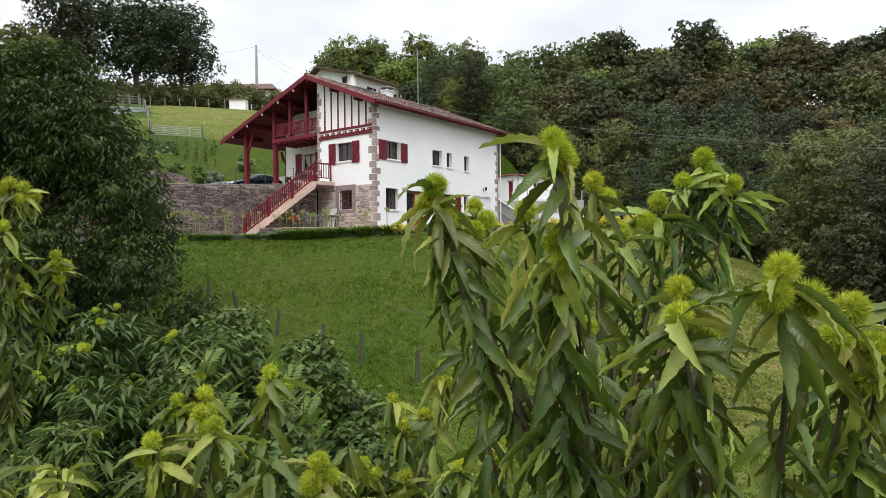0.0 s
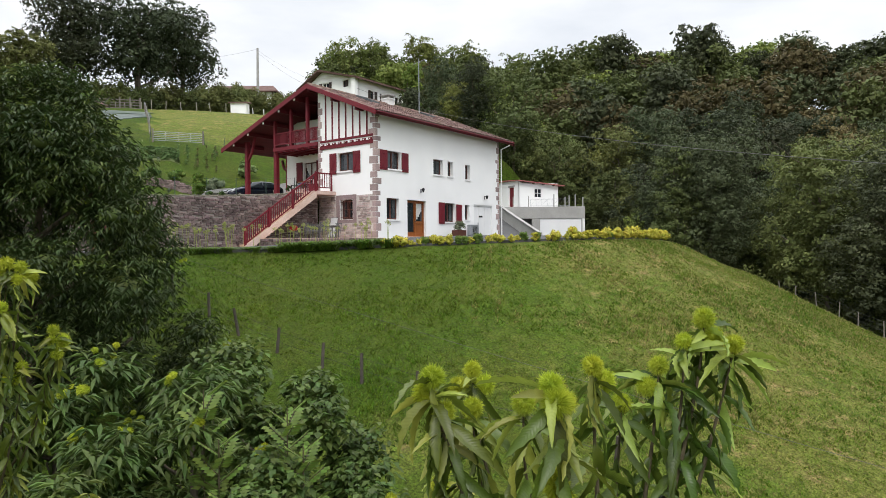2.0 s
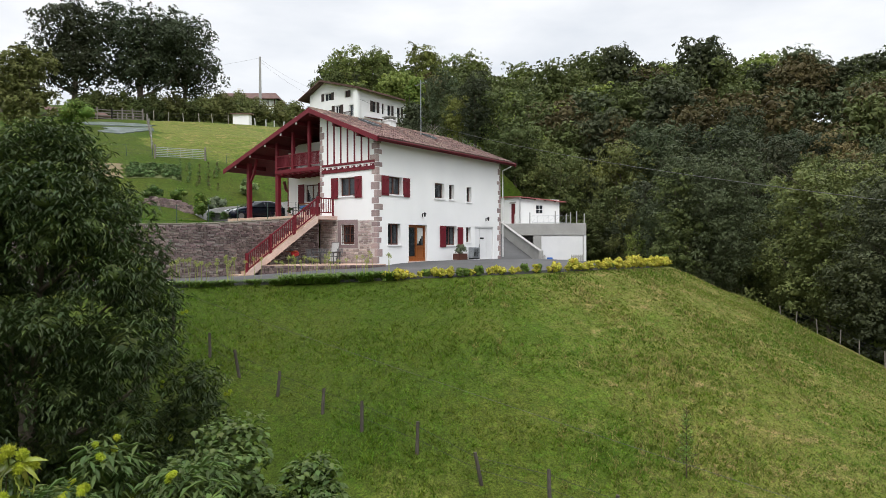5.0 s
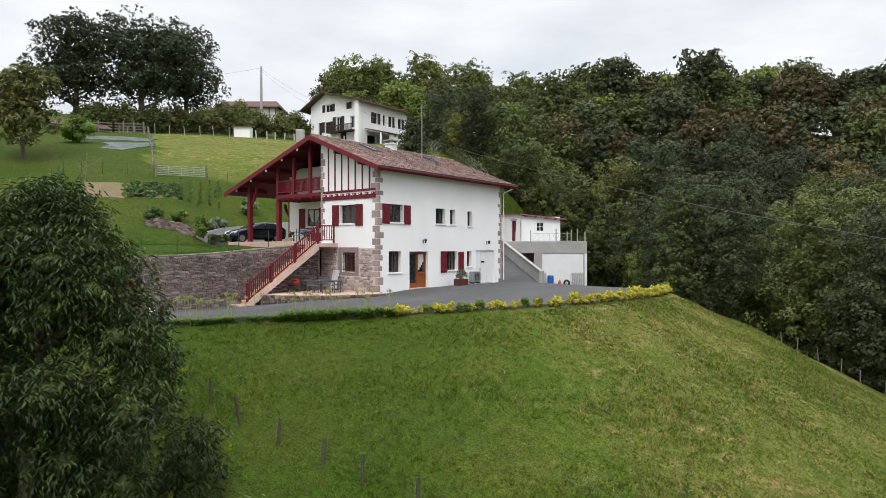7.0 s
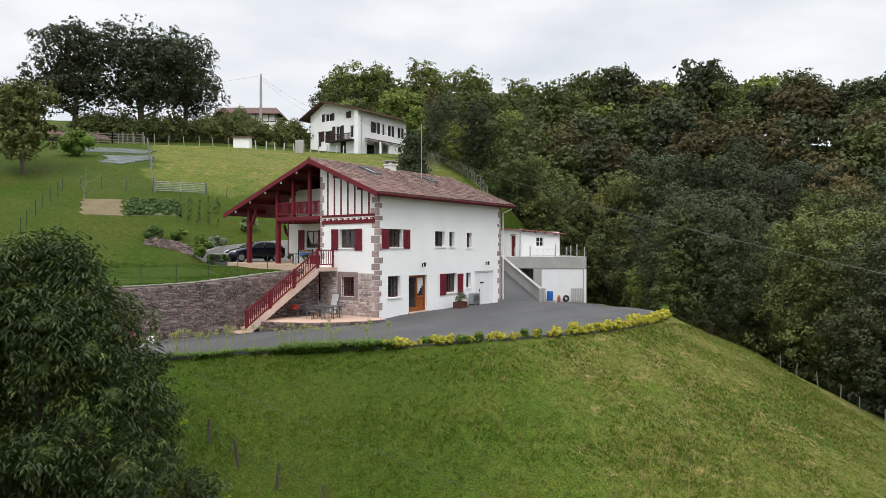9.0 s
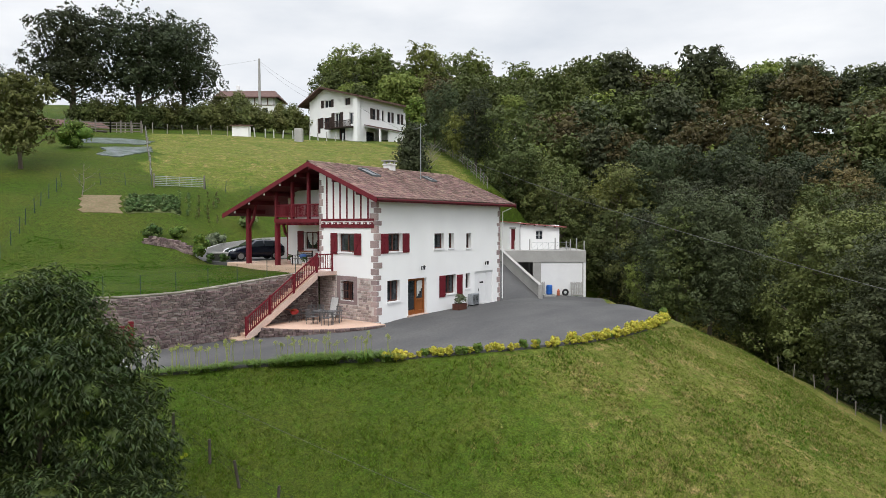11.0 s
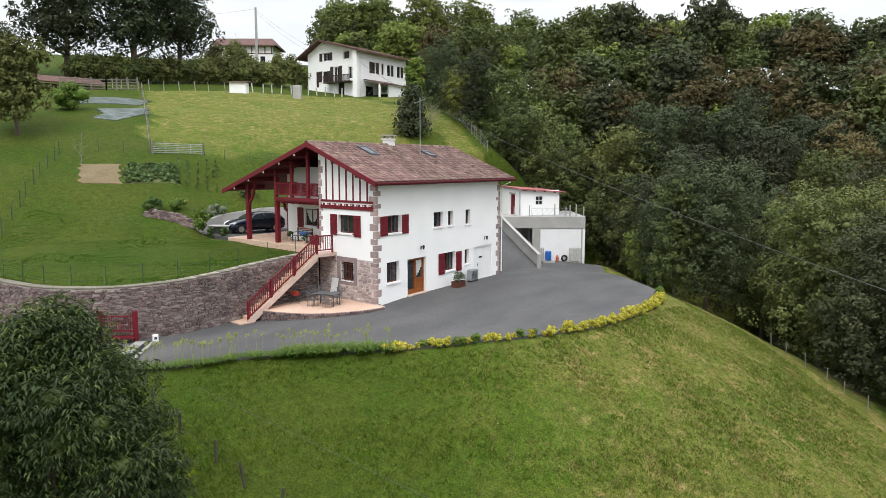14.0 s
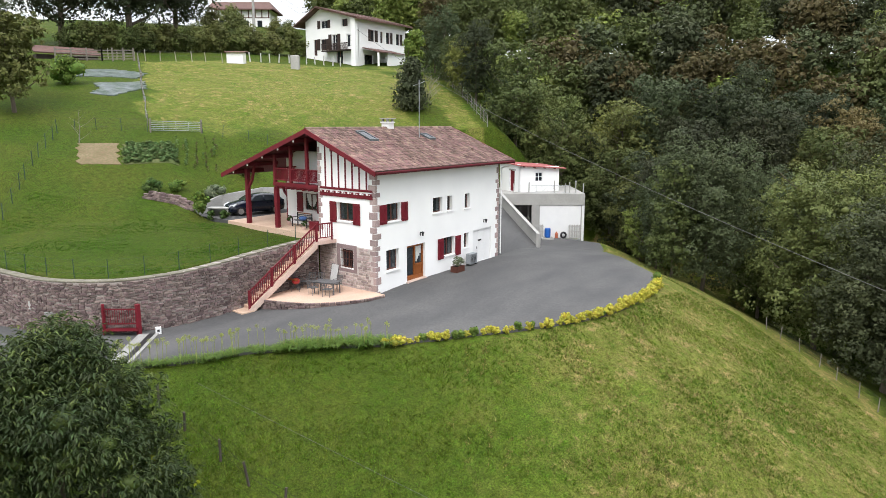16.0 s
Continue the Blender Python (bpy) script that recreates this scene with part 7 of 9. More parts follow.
for j, (u0, u1, z0, z1) in enumerate(f_holes):
    w = part("window", boxes(((u0, 0.2, z0), (u0 + 0.08, 0.26, z1)), ((u1 - 0.08, 0.2, z0), (u1, 0.26, z1)), ((u0 + 0.08, 0.2, z1 - 0.08), (u1 - 0.08, 0.26, z1)), ((u0 + 0.08, 0.2, z0), (u1 - 0.08, 0.26, z0 + 0.08)), (((u0 + u1) / 2 - 0.04, 0.2, z0 + 0.08), ((u0 + u1) / 2 + 0.04, 0.26, z1 - 0.08))), M_WHITE if j in (3, 4, 5) else M_FRAME, uh)
    part("pane", boxes(((u0 + 0.08, 0.225, z0 + 0.08), (u1 - 0.08, 0.235, z1 - 0.08))), M_GLASS, w)
for u0, u1, z0, z1 in s_holes:
    w = part("window", boxes(((-0.26, u0, z0), (-0.2, u0 + 0.08, z1)), ((-0.26, u1 - 0.08, z0), (-0.2, u1, z1)), ((-0.26, u0 + 0.08, z1 - 0.08), (-0.2, u1 - 0.08, z1))), M_FRAME, uh)
    part("pane", boxes(((-0.235, u0 + 0.08, z0), (-0.225, u1 - 0.08, z1 - 0.08))), M_GLASS, w)
M_DKBR = mat("dark_brown_wood", (0.035, 0.022, 0.018), (0.05, 0.032, 0.026), 1.5, 0.6, 0.2, 12.0)
for u0, u1, z0, z1 in ((-8.15, -7.5, 2.75, 4.4), (-6.35, -5.75, 2.75, 4.35), (-5.75, -5.1, 2.6, 4.95), (-3.9, -3.3, 2.6, 4.95), (-8.0, -7.4, 5.9, 7.1), (-5.85, -5.3, 5.9, 7.1), (-2.25, -1.8, 5.95, 7.0)):
    part("shutter", boxes(((u0, -0.07, z0), (u1, -0.02, z1)), bevel=0.01), M_DKBR, uh, "dark brown shutter")
for u0, u1 in ((2.5, 3.15), (4.05, 4.7), (7.75, 8.3), (10.25, 10.8)):
    part("shutter", boxes(((0.02, u0, 3.9), (0.07, u1, 5.6)), bevel=0.01), M_DKBR, uh, "dark brown shutter")
bal2 = part("balcony", boxes(((-6.2, -1.2, 2.35), (-0.7, 0.0, 2.5))), M_DKBR, uh, "dark wooden balcony")
for k in range(32):
    part("baluster", boxes(((-6.15 + 0.172 * k, -1.18, 2.5), (-6.08 + 0.172 * k, -1.14, 3.35))), M_DKBR, bal2)
part("rail", boxes(((-6.2, -1.2, 3.35), (-0.7, -1.12, 3.45))), M_DKBR, bal2)
part("corner_pier", boxes(((-0.55, -0.75, -1.5), (0.25, 0.0, 7.0)), bevel=0.02), M_RENDER, uh, "white corner pier")
lt = part("lean_to_roof", boxes(((0.1, 1.0, 0), (3.6, 7.5, 0.15))), M_ROOFD, uh, "lean-to roof of brown tiles")
lt.matrix_basis = Matrix.Translation((0, 0, 2.75)) @ Matrix.Rotation(radians(13), 4, "Y")
part("lean_to_wall", boxes(((3.0, 3.2, -1.5), (3.25, 7.3, 1.95))), M_RENDER, uh)
part("lean_to_wall", boxes(((3.0, 1.05, -1.5), (3.25, 1.3, 1.95))), M_RENDER, uh)

# timbered house further up
FH = Matrix.Translation((-95.0, 69.9, 30.4)) @ Matrix.Rotation(radians(34.5), 4, "Z")
fh = thing("timbered_house", "white half-timbered house with a broad tiled roof", "house", FH)
part("wall", boxes(((-5.6, 0, -2.5), (6.0, 7.0, 3.0)), bevel=0.02), M_RENDER, fh)
for k in range(9):
    part("timber_post", boxes(((-5.5 + 1.4 * k, -0.06, 1.3), (-5.32 + 1.4 * k, 0.0, 2.95))), M_FRAME, fh)
for z in (1.2, 2.8):
    part("timber_rail", boxes(((-5.6, -0.07, z), (6.0, 0.0, z + 0.16))), M_FRAME, fh)
for x in (-4.6, -2.4, 0.6, 3.4):
    part("window", boxes(((x, -0.05, -0.6), (x + 1.0, 0.0, 0.7))), M_GLASS, fh)
bm = bmesh.new()
for s, (ya, yb) in enumerate(((-1.0, 3.5), (8.0, 3.5))):
    q = [bm.verts.new(p) for p in ((-6.9, ya, 2.95), (7.0, ya, 2.95), (5.2, yb, 5.0), (-6.9, yb, 5.0))]
    bm.faces.new(q)
q = [bm.verts.new(p) for p in ((7.0, -1.0, 2.95), (7.0, 8.0, 2.95), (5.2, 3.5, 5.0))]
bm.faces.new(q)
r = bmesh.ops.extrude_face_region(bm, geom=bm.faces[:])
bmesh.ops.translate(bm, vec=(0, 0, -0.2), verts=[v for v in r["geom"] if isinstance(v, bmesh.types.BMVert)])
bmesh.ops.recalc_face_normals(bm, faces=bm.faces[:])
part("roof", bm, M_ROOFD, fh, "broad hipped brown tile roof")
part("chimney", boxes(((-3.3, 3.2, 4.6), (-2.7, 3.8, 6.1)), bevel=0.02), M_RENDER, fh)
part("veranda", boxes(((-9.8, -0.5, -0.9), (-5.6, 3.0, -0.7)), *[((-9.7 + 1.3 * k, -0.45, -3.0), (-9.55 + 1.3 * k, -0.3, 0.3)) for k in range(4)], ((-9.8, -0.45, 0.25), (-5.6, -0.35, 0.35))), M_WHITE, fh, "white veranda railing")
# barn with a low tile roof
bz = ground_at(-65.5, 17.5)
barn = thing("low_barn", "long low barn with a red-brown tile roof", "barn", Matrix.Translation((-65.6, 17.3, bz - 0.75)) @ Matrix.Rotation(radians(75), 4, "Z"))
part("wall", boxes(((-3.6, -0.2, -0.5), (3.6, 2.8, 1.25))), M_DKBR, barn)
bm = boxes(((-3.9, -0.8, -0.08), (3.9, 3.2, 0.06)))
bm.transform(Matrix.Translation((0, 0, 1.65)) @ Matrix.Rotation(radians(16), 4, "X"))
part("roof", bm, M_ROOFD, barn, "red-brown tile roof")
# white hut at the pasture corner
hz = ground_at(-50.6, 32.2)
hut = thing("white_hut", "tiny white hut with a red tile roof", "hut", Matrix.Translation((-50.8, 32.0, hz)) @ Matrix.Rotation(radians(34), 4, "Z"))
part("wall", boxes(((-1.1, -0.7, -0.6), (1.1, 0.7, 1.35)), bevel=0.02), M_RENDER, hut)
bm = boxes(((-1.35, -0.95, 0), (1.35, 0.95, 0.12)), bevel=0.01)
bm.transform(Matrix.Translation((0, 0, 1.42)) @ Matrix.Rotation(radians(7), 4, "X"))
part("roof", bm, M_TILE, hut)
# utility pole and cables
pole = thing("utility_pole", "tall grey utility pole with cables", "pole", Matrix.Translation((-74, 55.2, ground_at(-74, 55.2))))
bm = bmesh.new()
bar(bm, (0, 0, -0.5), (0, 0, 36.0 - ground_at(-74, 55.2)), 0.6, sides=10, taper=0.6)
part("mast", bm, M_CONC, pole)


M_CABLE = mat("grey_cable", (0.10, 0.10, 0.095), (0.15, 0.15, 0.14), 2.0, 0.7, 0, 10.0)


def cable(name, label, a, b, sag, r=0.03, n=14):
    a, b = Vector(a), Vector(b)
    side = (b - a).cross(Vector((0, 0, 1))).normalized()
    v, f = [], []
    for i in range(n + 1):
        p = a.lerp(b, i / n) - Vector((0, 0, sag * 4 * (i / n) * (1 - i / n)))
        v += [p + side * (r / 2 * math.cos(q * 1.2566)) + Vector((0, 0, r / 2 * math.sin(q * 1.2566))) for q in range(5)]
    for i in range(n):
        f += [[5 * i + q, 5 * i + (q + 1) % 5, 5 * i + 5 + (q + 1) % 5, 5 * i + 5 + q] for q in range(5)]
    f += [list(range(5)), list(range(5 * n, 5 * n + 5))]
    return tagged(mesh_ob(name, v, f, M_CABLE), label, "cable")


cable("cable", "thin overhead cable running to the hilltop trees", (-112, 56, 39), (-74, 55.2, 35.8), 0.6)
cable("cable", "thin overhead cable from the pole to the upper house", (-74, 55.2, 35.6), (-53, 50.4, 25.6), 0.5)
cable("cable", "thin overhead cable from the pole to the upper house", (-74, 55.2, 35.2), (-55.5, 55, 25.0), 0.9)
cable("cable", "pale overhead cable crossing before the wooded slope", (-44.6, 49.2, 23.6), (30.0, 1.35, 2.0), 1.7, 0.035, 26)

cable("cable", "dark wire strung low over the meadow", (1.6, -13.85, -0.85), (27.5, -9.85, -6.6), 0.12, 0.014, 20)

# pasture fences
M_GREYW = mat("weathered_wood", (0.16, 0.14, 0.12), (0.24, 0.215, 0.19), 2.0, 0.9, 0.5, 14.0, (0.10, 0.09, 0.08), stretch=(3, 3, 0.5))
M_OLDPOST = mat("dark_old_post", (0.055, 0.046, 0.038), (0.10, 0.085, 0.07), 3.0, 0.95, 0.6, 14.0, (0.03, 0.026, 0.022), stretch=(3, 3, 0.5))
M_POSTW = mat("bleached_post", (0.30, 0.27, 0.23), (0.40, 0.37, 0.32), 2.0, 0.9, 0.4, 14.0, (0.20, 0.18, 0.15))
M_PALEW = mat("pale_stone_post", (0.45, 0.44, 0.42), (0.55, 0.54, 0.52), 2.0, 0.9, 0.3, 14.0)


def post_fence(name, label, pts, gap, h, w, material, wires=(), seed=0, lean=0.06, wire=0.012):
    rng = random.Random(seed)
    f = thing(name, label, "fence")
    pts = np.array([(x, y, 0) for x, y in pts], float)
    L = float(np.hypot(*np.diff(pts[:, :2], axis=0).T).sum())
    tops = []
    for k in range(int(L / gap) + 1):
        p, _ = along(pts, min(k * gap + rng.uniform(-0.15, 0.15) * gap * (k > 0), L - 0.01))
        z = ground_at(p[0], p[1])
        hh = h * rng.uniform(0.88, 1.12)
        top = Vector((p[0] + rng.uniform(-lean, lean) * h * 2, p[1] + rng.uniform(-lean, lean) * h * 2, z + hh))
        bm = bmesh.new()
        bar(bm, (p[0], p[1], z - 0.3), top, w, sides=7, taper=0.85)
        part("post", bm, material, f)
        tops.append((Vector((p[0], p[1], z)), top))
    for u in wires:
        bm = bmesh.new()
        for (a, b), (c, d) in zip(tops, tops[1:]):
            bar(bm, a.lerp(b, u), c.lerp(d, u), wire, sides=3)
        part("wire", bm, M_IRON if wire < 0.015 else M_ZINC, f, "thin fence wire")["kind"] = "stuff"
    return f


post_fence("pasture_fence", "row of pale posts along the top of the pasture", [(-66, 23), (-59.5, 23.2), (-56, 27), (-51.8, 30.5)], 1.9, 1.3, 0.11, M_POSTW, (0.6, 0.9), 1)
post_fence("pasture_fence", "row of white stone posts below the upper house", [(-54.5, 37.5), (-52, 42), (-49.5, 45.5), (-44.5, 46.5)], 1.35, 1.2, 0.2, M_PALEW, (), 2)
post_fence("garden_fence", "thin wire fence running down the pasture edge", [(-59.2, 23), (-45, 14.2), (-31.7, 6.1)], 2.2, 1.0, 0.1, M_GREYW, (0.4, 0.7, 0.95), 3, wire=0.03)
post_fence("garden_fence", "thin green wire fence below the pasture", [(-28.7, 9.7), (-24, 13.2), (-18, 17.5), (-14.5, 20)], 2.0, 1.1, 0.06, M_GREENP, (0.3, 0.6, 0.95), 4)
post_fence("garden_fence", "thin green wire fence above the vegetable beds", [(-31.7, 6.0), (-34.5, 3.3), (-36.5, 0.5)], 2.0, 1.0, 0.06, M_GREENP, (0.3, 0.6, 0.95), 5)
post_fence("garden_fence", "dark green wire fence down the side of the lawn", [(-36, 0.2), (-32, -3.6), (-26.5, -8.6), (-22, -12.5)], 1.7, 1.15, 0.07, M_GREENP, (0.3, 0.6, 0.95), 6)
post_fence("wire_fence", "wire fence with grey posts along the wood edge", [(-29.5, 49.2), (-20.3, 40.0), (-15.2, 35.6), (-12.3, 33.4), (-9.6, 31.3)], 1.15, 1.35, 0.08, M_GREYW, (0.2, 0.45, 0.7, 0.95), 7, 0.02, 0.02)
post_fence("meadow_fence", "old leaning wooden posts with wire at the meadow foot", [(1.1, -15.35), (4.7, -15.3), (8.4, -15.15), (12.4, -15.1), (16.05, -14.8), (20, -13.9)], 1.86, 0.9, 0.12, M_OLDPOST, (0.45, 0.85), 8, 0.12)
post_fence("meadow_fence", "thin wooden posts with wire down the meadow side", [(18.5, 19.2), (20.1, 17.9), (23.1, 15.7), (29, 11.2)], 1.5, 0.9, 0.07, M_GREYW, (0.4, 0.7, 0.95), 9)
fg = thing("field_gate", "grey galvanised field gate in the pasture fence", "gate")
ga, gb = Vector((-31.5, 6.2, ground_at(-31.5, 6.2))), Vector((-28.8, 9.6, ground_at(-28.8, 9.6)))
for p in (ga, gb):
    bm = bmesh.new()
    bar(bm, p - Vector((0, 0, 0.3)), p + Vector((0, 0, 1.25)), 0.16, sides=8)
    part("post", bm, M_GREYW, fg)
for k in range(6):
    bm = bmesh.new()
    bar(bm, ga + Vector((0, 0, 0.2 + 0.16 * k)), gb + Vector((0, 0, 0.2 + 0.16 * k)), 0.05, sides=6)
    part("bar", bm, M_ZINC, fg)
for k in range(5):
    q = ga.lerp(gb, k / 4)
    bm = bmesh.new()
    bar(bm, q + Vector((0, 0, 0.2)), q + Vector((0, 0, 1.0)), 0.05, sides=6)
    part("stile", bm, M_ZINC, fg)
pick = thing("wooden_gate", "grey wooden rail gate and rails on the hilltop", "gate")
pa, pb = Vector((-61.5, 19.5, ground_at(-61.5, 19.5))), Vector((-59.8, 22.8, ground_at(-59.8, 22.8)))
pc = Vector((-63.2, 14.5, ground_at(-63.2, 14.5)))
for a, b in ((pa, pb), (pc, pa)):
    for k in range(4):
        bm = bmesh.new()
        bar(bm, a + Vector((0, 0, 0.25 + 0.36 * k)), b + Vector((0, 0, 0.25 + 0.36 * k)), 0.05, 0.12)
        part("rail", bm, M_GREYW, pick)
    for k in range(4):
        q = a.lerp(b, k / 3)
        bm = bmesh.new()
        bar(bm, q - Vector((0, 0, 0.3)), q + Vector((0, 0, 1.65)), 0.14)
        part("post", bm, M_GREYW, pick)
pillar = thing("concrete_trough", "grey concrete block standing at the pasture edge", "trough", Matrix.Translation((-44.1, 36.2, ground_at(-44.1, 36.2))) @ Matrix.Rotation(0.6, 4, "Z"))
part("block", boxes(((-0.55, -0.45, -0.4), (0.55, 0.45, 1.7)), bevel=0.06), M_CONC, pillar)


# vegetable garden and sheets on the slope
def patch(name, label, cat, pts, lift, material, kind="structure"):
    q = np.array(pts, float)
    poly = np.concatenate([a + (b - a) * np.linspace(0, 1, 9)[:-1, None] + 0.16 * np.sin(np.arange(8) * 2.6 + 7 * i)[:, None] for i, (a, b) in enumerate(zip(q, np.roll(q, -1, 0)))])
    return tagged(flat_sheet(name, poly, lambda x, y: ground_fast(x, y) + lift, material, 0.9, 0.15), label, cat, kind=kind)


M_SOIL = mat("bare_soil", (0.150, 0.105, 0.062), (0.190, 0.138, 0.086), 0.8, 0.95, 0.8, 5.0, (0.085, 0.095, 0.032), bdist=0.04)
patch("soil_bed", "bare brown soil bed in the vegetable garden", "soil", [(-32.9, 0.2), (-30.9, 2.6), (-27.4, 0.5), (-29.2, -1.8)], 0.05, M_SOIL)
patch("soil_bed", "planted soil under rows of vegetables", "soil", [(-30.6, 2.8), (-28.4, 6.4), (-25.0, 4.2), (-27.2, 0.8)], 0.04, mat("planted_soil", (0.070, 0.095, 0.026), (0.105, 0.110, 0.042), 0.8, 0.95, 0.8, 8.0))
M_PLASTIC = mat("grey_plastic_sheet", (0.035, 0.055, 0.045), (0.15, 0.165, 0.18), 0.9, 0.5, 1.0, 1.2, (0.035, 0.065, 0.022), bdist=0.2)
patch("plastic_sheet", "crumpled grey-blue plastic sheet on the slope", "sheet", [(-56.5, 12.6), (-54, 16.4), (-49.5, 17.8), (-47.6, 15.2), (-50.5, 13.6), (-52.5, 11.2)], 0.08, M_PLASTIC)
patch("plastic_sheet", "crumpled grey-blue plastic sheet on the slope", "sheet", [(-47.5, 10.2), (-45.0, 14.6), (-41.8, 12.6), (-41.4, 8.6), (-43.2, 7.4), (-44.4, 9.2)], 0.08, M_PLASTIC)
vrng = np.random.default_rng(31)
M_CROP = mat("crop_leaf", (0.115, 0.180, 0.060), (0.155, 0.220, 0.080), 0.6, 0.7, 0, 3.0, (0.085, 0.14, 0.045), per=0.25, island=0.3, trans=0.25)
M_STALK = mat("crop_stalk", (0.11, 0.105, 0.045), (0.15, 0.125, 0.06), 0.8, 0.8, 0, 3.0, (0.09, 0.11, 0.035), per=0.3, island=0.3, trans=0.25)
VEG = [fast_mesh("vegetable_plant", *crown_arrays(90, 0.5, 0.40, 4, 130, 0.20, low=0.05, core=0.4, slim=0.36), M_CROP)] + [fast_mesh("vegetable_plant", *crown_arrays(91 + q, 1.0, 0.20, 5, 70, 0.16, low=0.05, core=0.12, shape="column", slim=0.2), m) for q, m in enumerate((M_CROP, M_STALK))]
for i in range(11):
    for j in range(20):
        u, v = (i + 0.5) / 11 + vrng.normal() * 0.02, (j + 0.5) / 20 + vrng.normal() * 0.012
        if vrng.random() < 0.12:
            continue
        p = (1 - u) * ((1 - v) * np.array((-30.5, 3.0)) + v * np.array((-26.4, 9.8))) + u * ((1 - v) * np.array((-27.3, 1.0)) + v * np.array((-22.9, 7.2)))
        low_rows = v < 0.52
        if not low_rows and (j % 2 or vrng.random() < 0.25):
            continue
        o = new("vegetable_plant", VEG[0] if low_rows else VEG[1 + (vrng.random() < 0.2 + 0.5 * (v > 0.7))])
        s = vrng.uniform(0.6, 1.0)
        o.matrix_basis = Matrix.Translation((p[0], p[1], ground_at(p[0], p[1]))) @ Matrix.Rotation(vrng.uniform(0, 6), 4, "Z") @ Matrix.Diagonal((s, s, s * (0.65 if low_rows else vrng.uniform(0.4, 1.1)), 1))
        tagged(o, "leafy green vegetable plant in a garden row", "vegetable", "vegetable rows")
# rockery and shrubs beside the parking pad
shrub("garden_shrub", "grey-green leafy plant beside the vegetable rows", -22.0, 8.6, ground_at(-22.0, 8.6) - 0.05, 0.9, 1.25, M_CROP, 500, 0.24, 17)
rock = thing("dry_stone_edge", "low dry-stone edging below garden shrubs", "wall")
for k in range(22):
    u = k / 21
    x, y = -22.3 + 3.6 * u, -0.6 + 1.5 * u + 0.4 * math.sin(3 * u)
    for lv in range(3 - (k % 3 == 0)):
        o = new("stone", STONES[(k * 3 + lv) % 14])
        o.parent = rock
        o.matrix_basis = Matrix.Translation((x + 0.08 * lv, y + 0.12 * lv, ground_at(x, y) + 0.05 + 0.2 * lv)) @ Matrix.Rotation(0.4 + 0.3 * math.sin(k), 4, "Z") @ Matrix.Diagonal((0.34, 0.36, 0.23, 1))
for x, y, r, h, m, n, sz, lab in ((-22.6, 0.3, 0.95, 1.1, 0, 700, 0.13, "dark green rounded shrub on the lawn"), (-17.7, 0.9, 0.85, 1.9, 3, 900, 0.16, "tall feathery green shrub beside the parking pad"), (-20.9, 4.6, 1.0, 1.1, 2, 800, 0.12, "pale grey-leaved shrub above the concrete wall"),
                                   (-16.9, 1.15, 0.42, 0.85, 0, 500, 0.07, "clipped round dark shrub"), (-16.1, 1.75, 0.48, 0.95, 0, 500, 0.07, "clipped round dark shrub beside the pad"), (-19.6, 2.0, 0.7, 1.0, 2, 500, 0.10, "pinkish grey shrub on the rockery"),
                                   (-17.5, 10.4, 0.9, 1.3, 3, 600, 0.13, "green garden shrub above the concrete wall"), (-14.5, 10.6, 0.9, 1.5, 0, 600, 0.13, "green garden shrub above the concrete wall"), (-12, 11, 1.0, 1.6, 3, 600, 0.13, "green garden shrub behind the parked car"),
                                   (-21.8, 1.9, 0.8, 0.9, 3, 500, 0.11, "low green shrub on the rockery")):
    shrub("garden_shrub", lab, x, y, ground_at(x, y) - 0.05, r, h, M_SHRUBL[m], n, sz, int(abs(x * 7)))
dead = thing("bare_sapling", "leafless grey sapling beside the soil bed", "sapling", Matrix.Translation((-33.0, 0.4, ground_at(-33, 0.4))))
part("trunk", trunk_bm(2.6, 0.05, 5, 7, 1.6, 0.2), M_GREYW, dead)


# ---- chestnuts near the camera ----
FRONT = Matrix.Translation((26.26, -31.40, 0)) @ Matrix(((0.825, -0.565, 0, 0), (0.565, 0.825, 0, 0), (0, 0, 1, 0), (0, 0, 0, 1)))


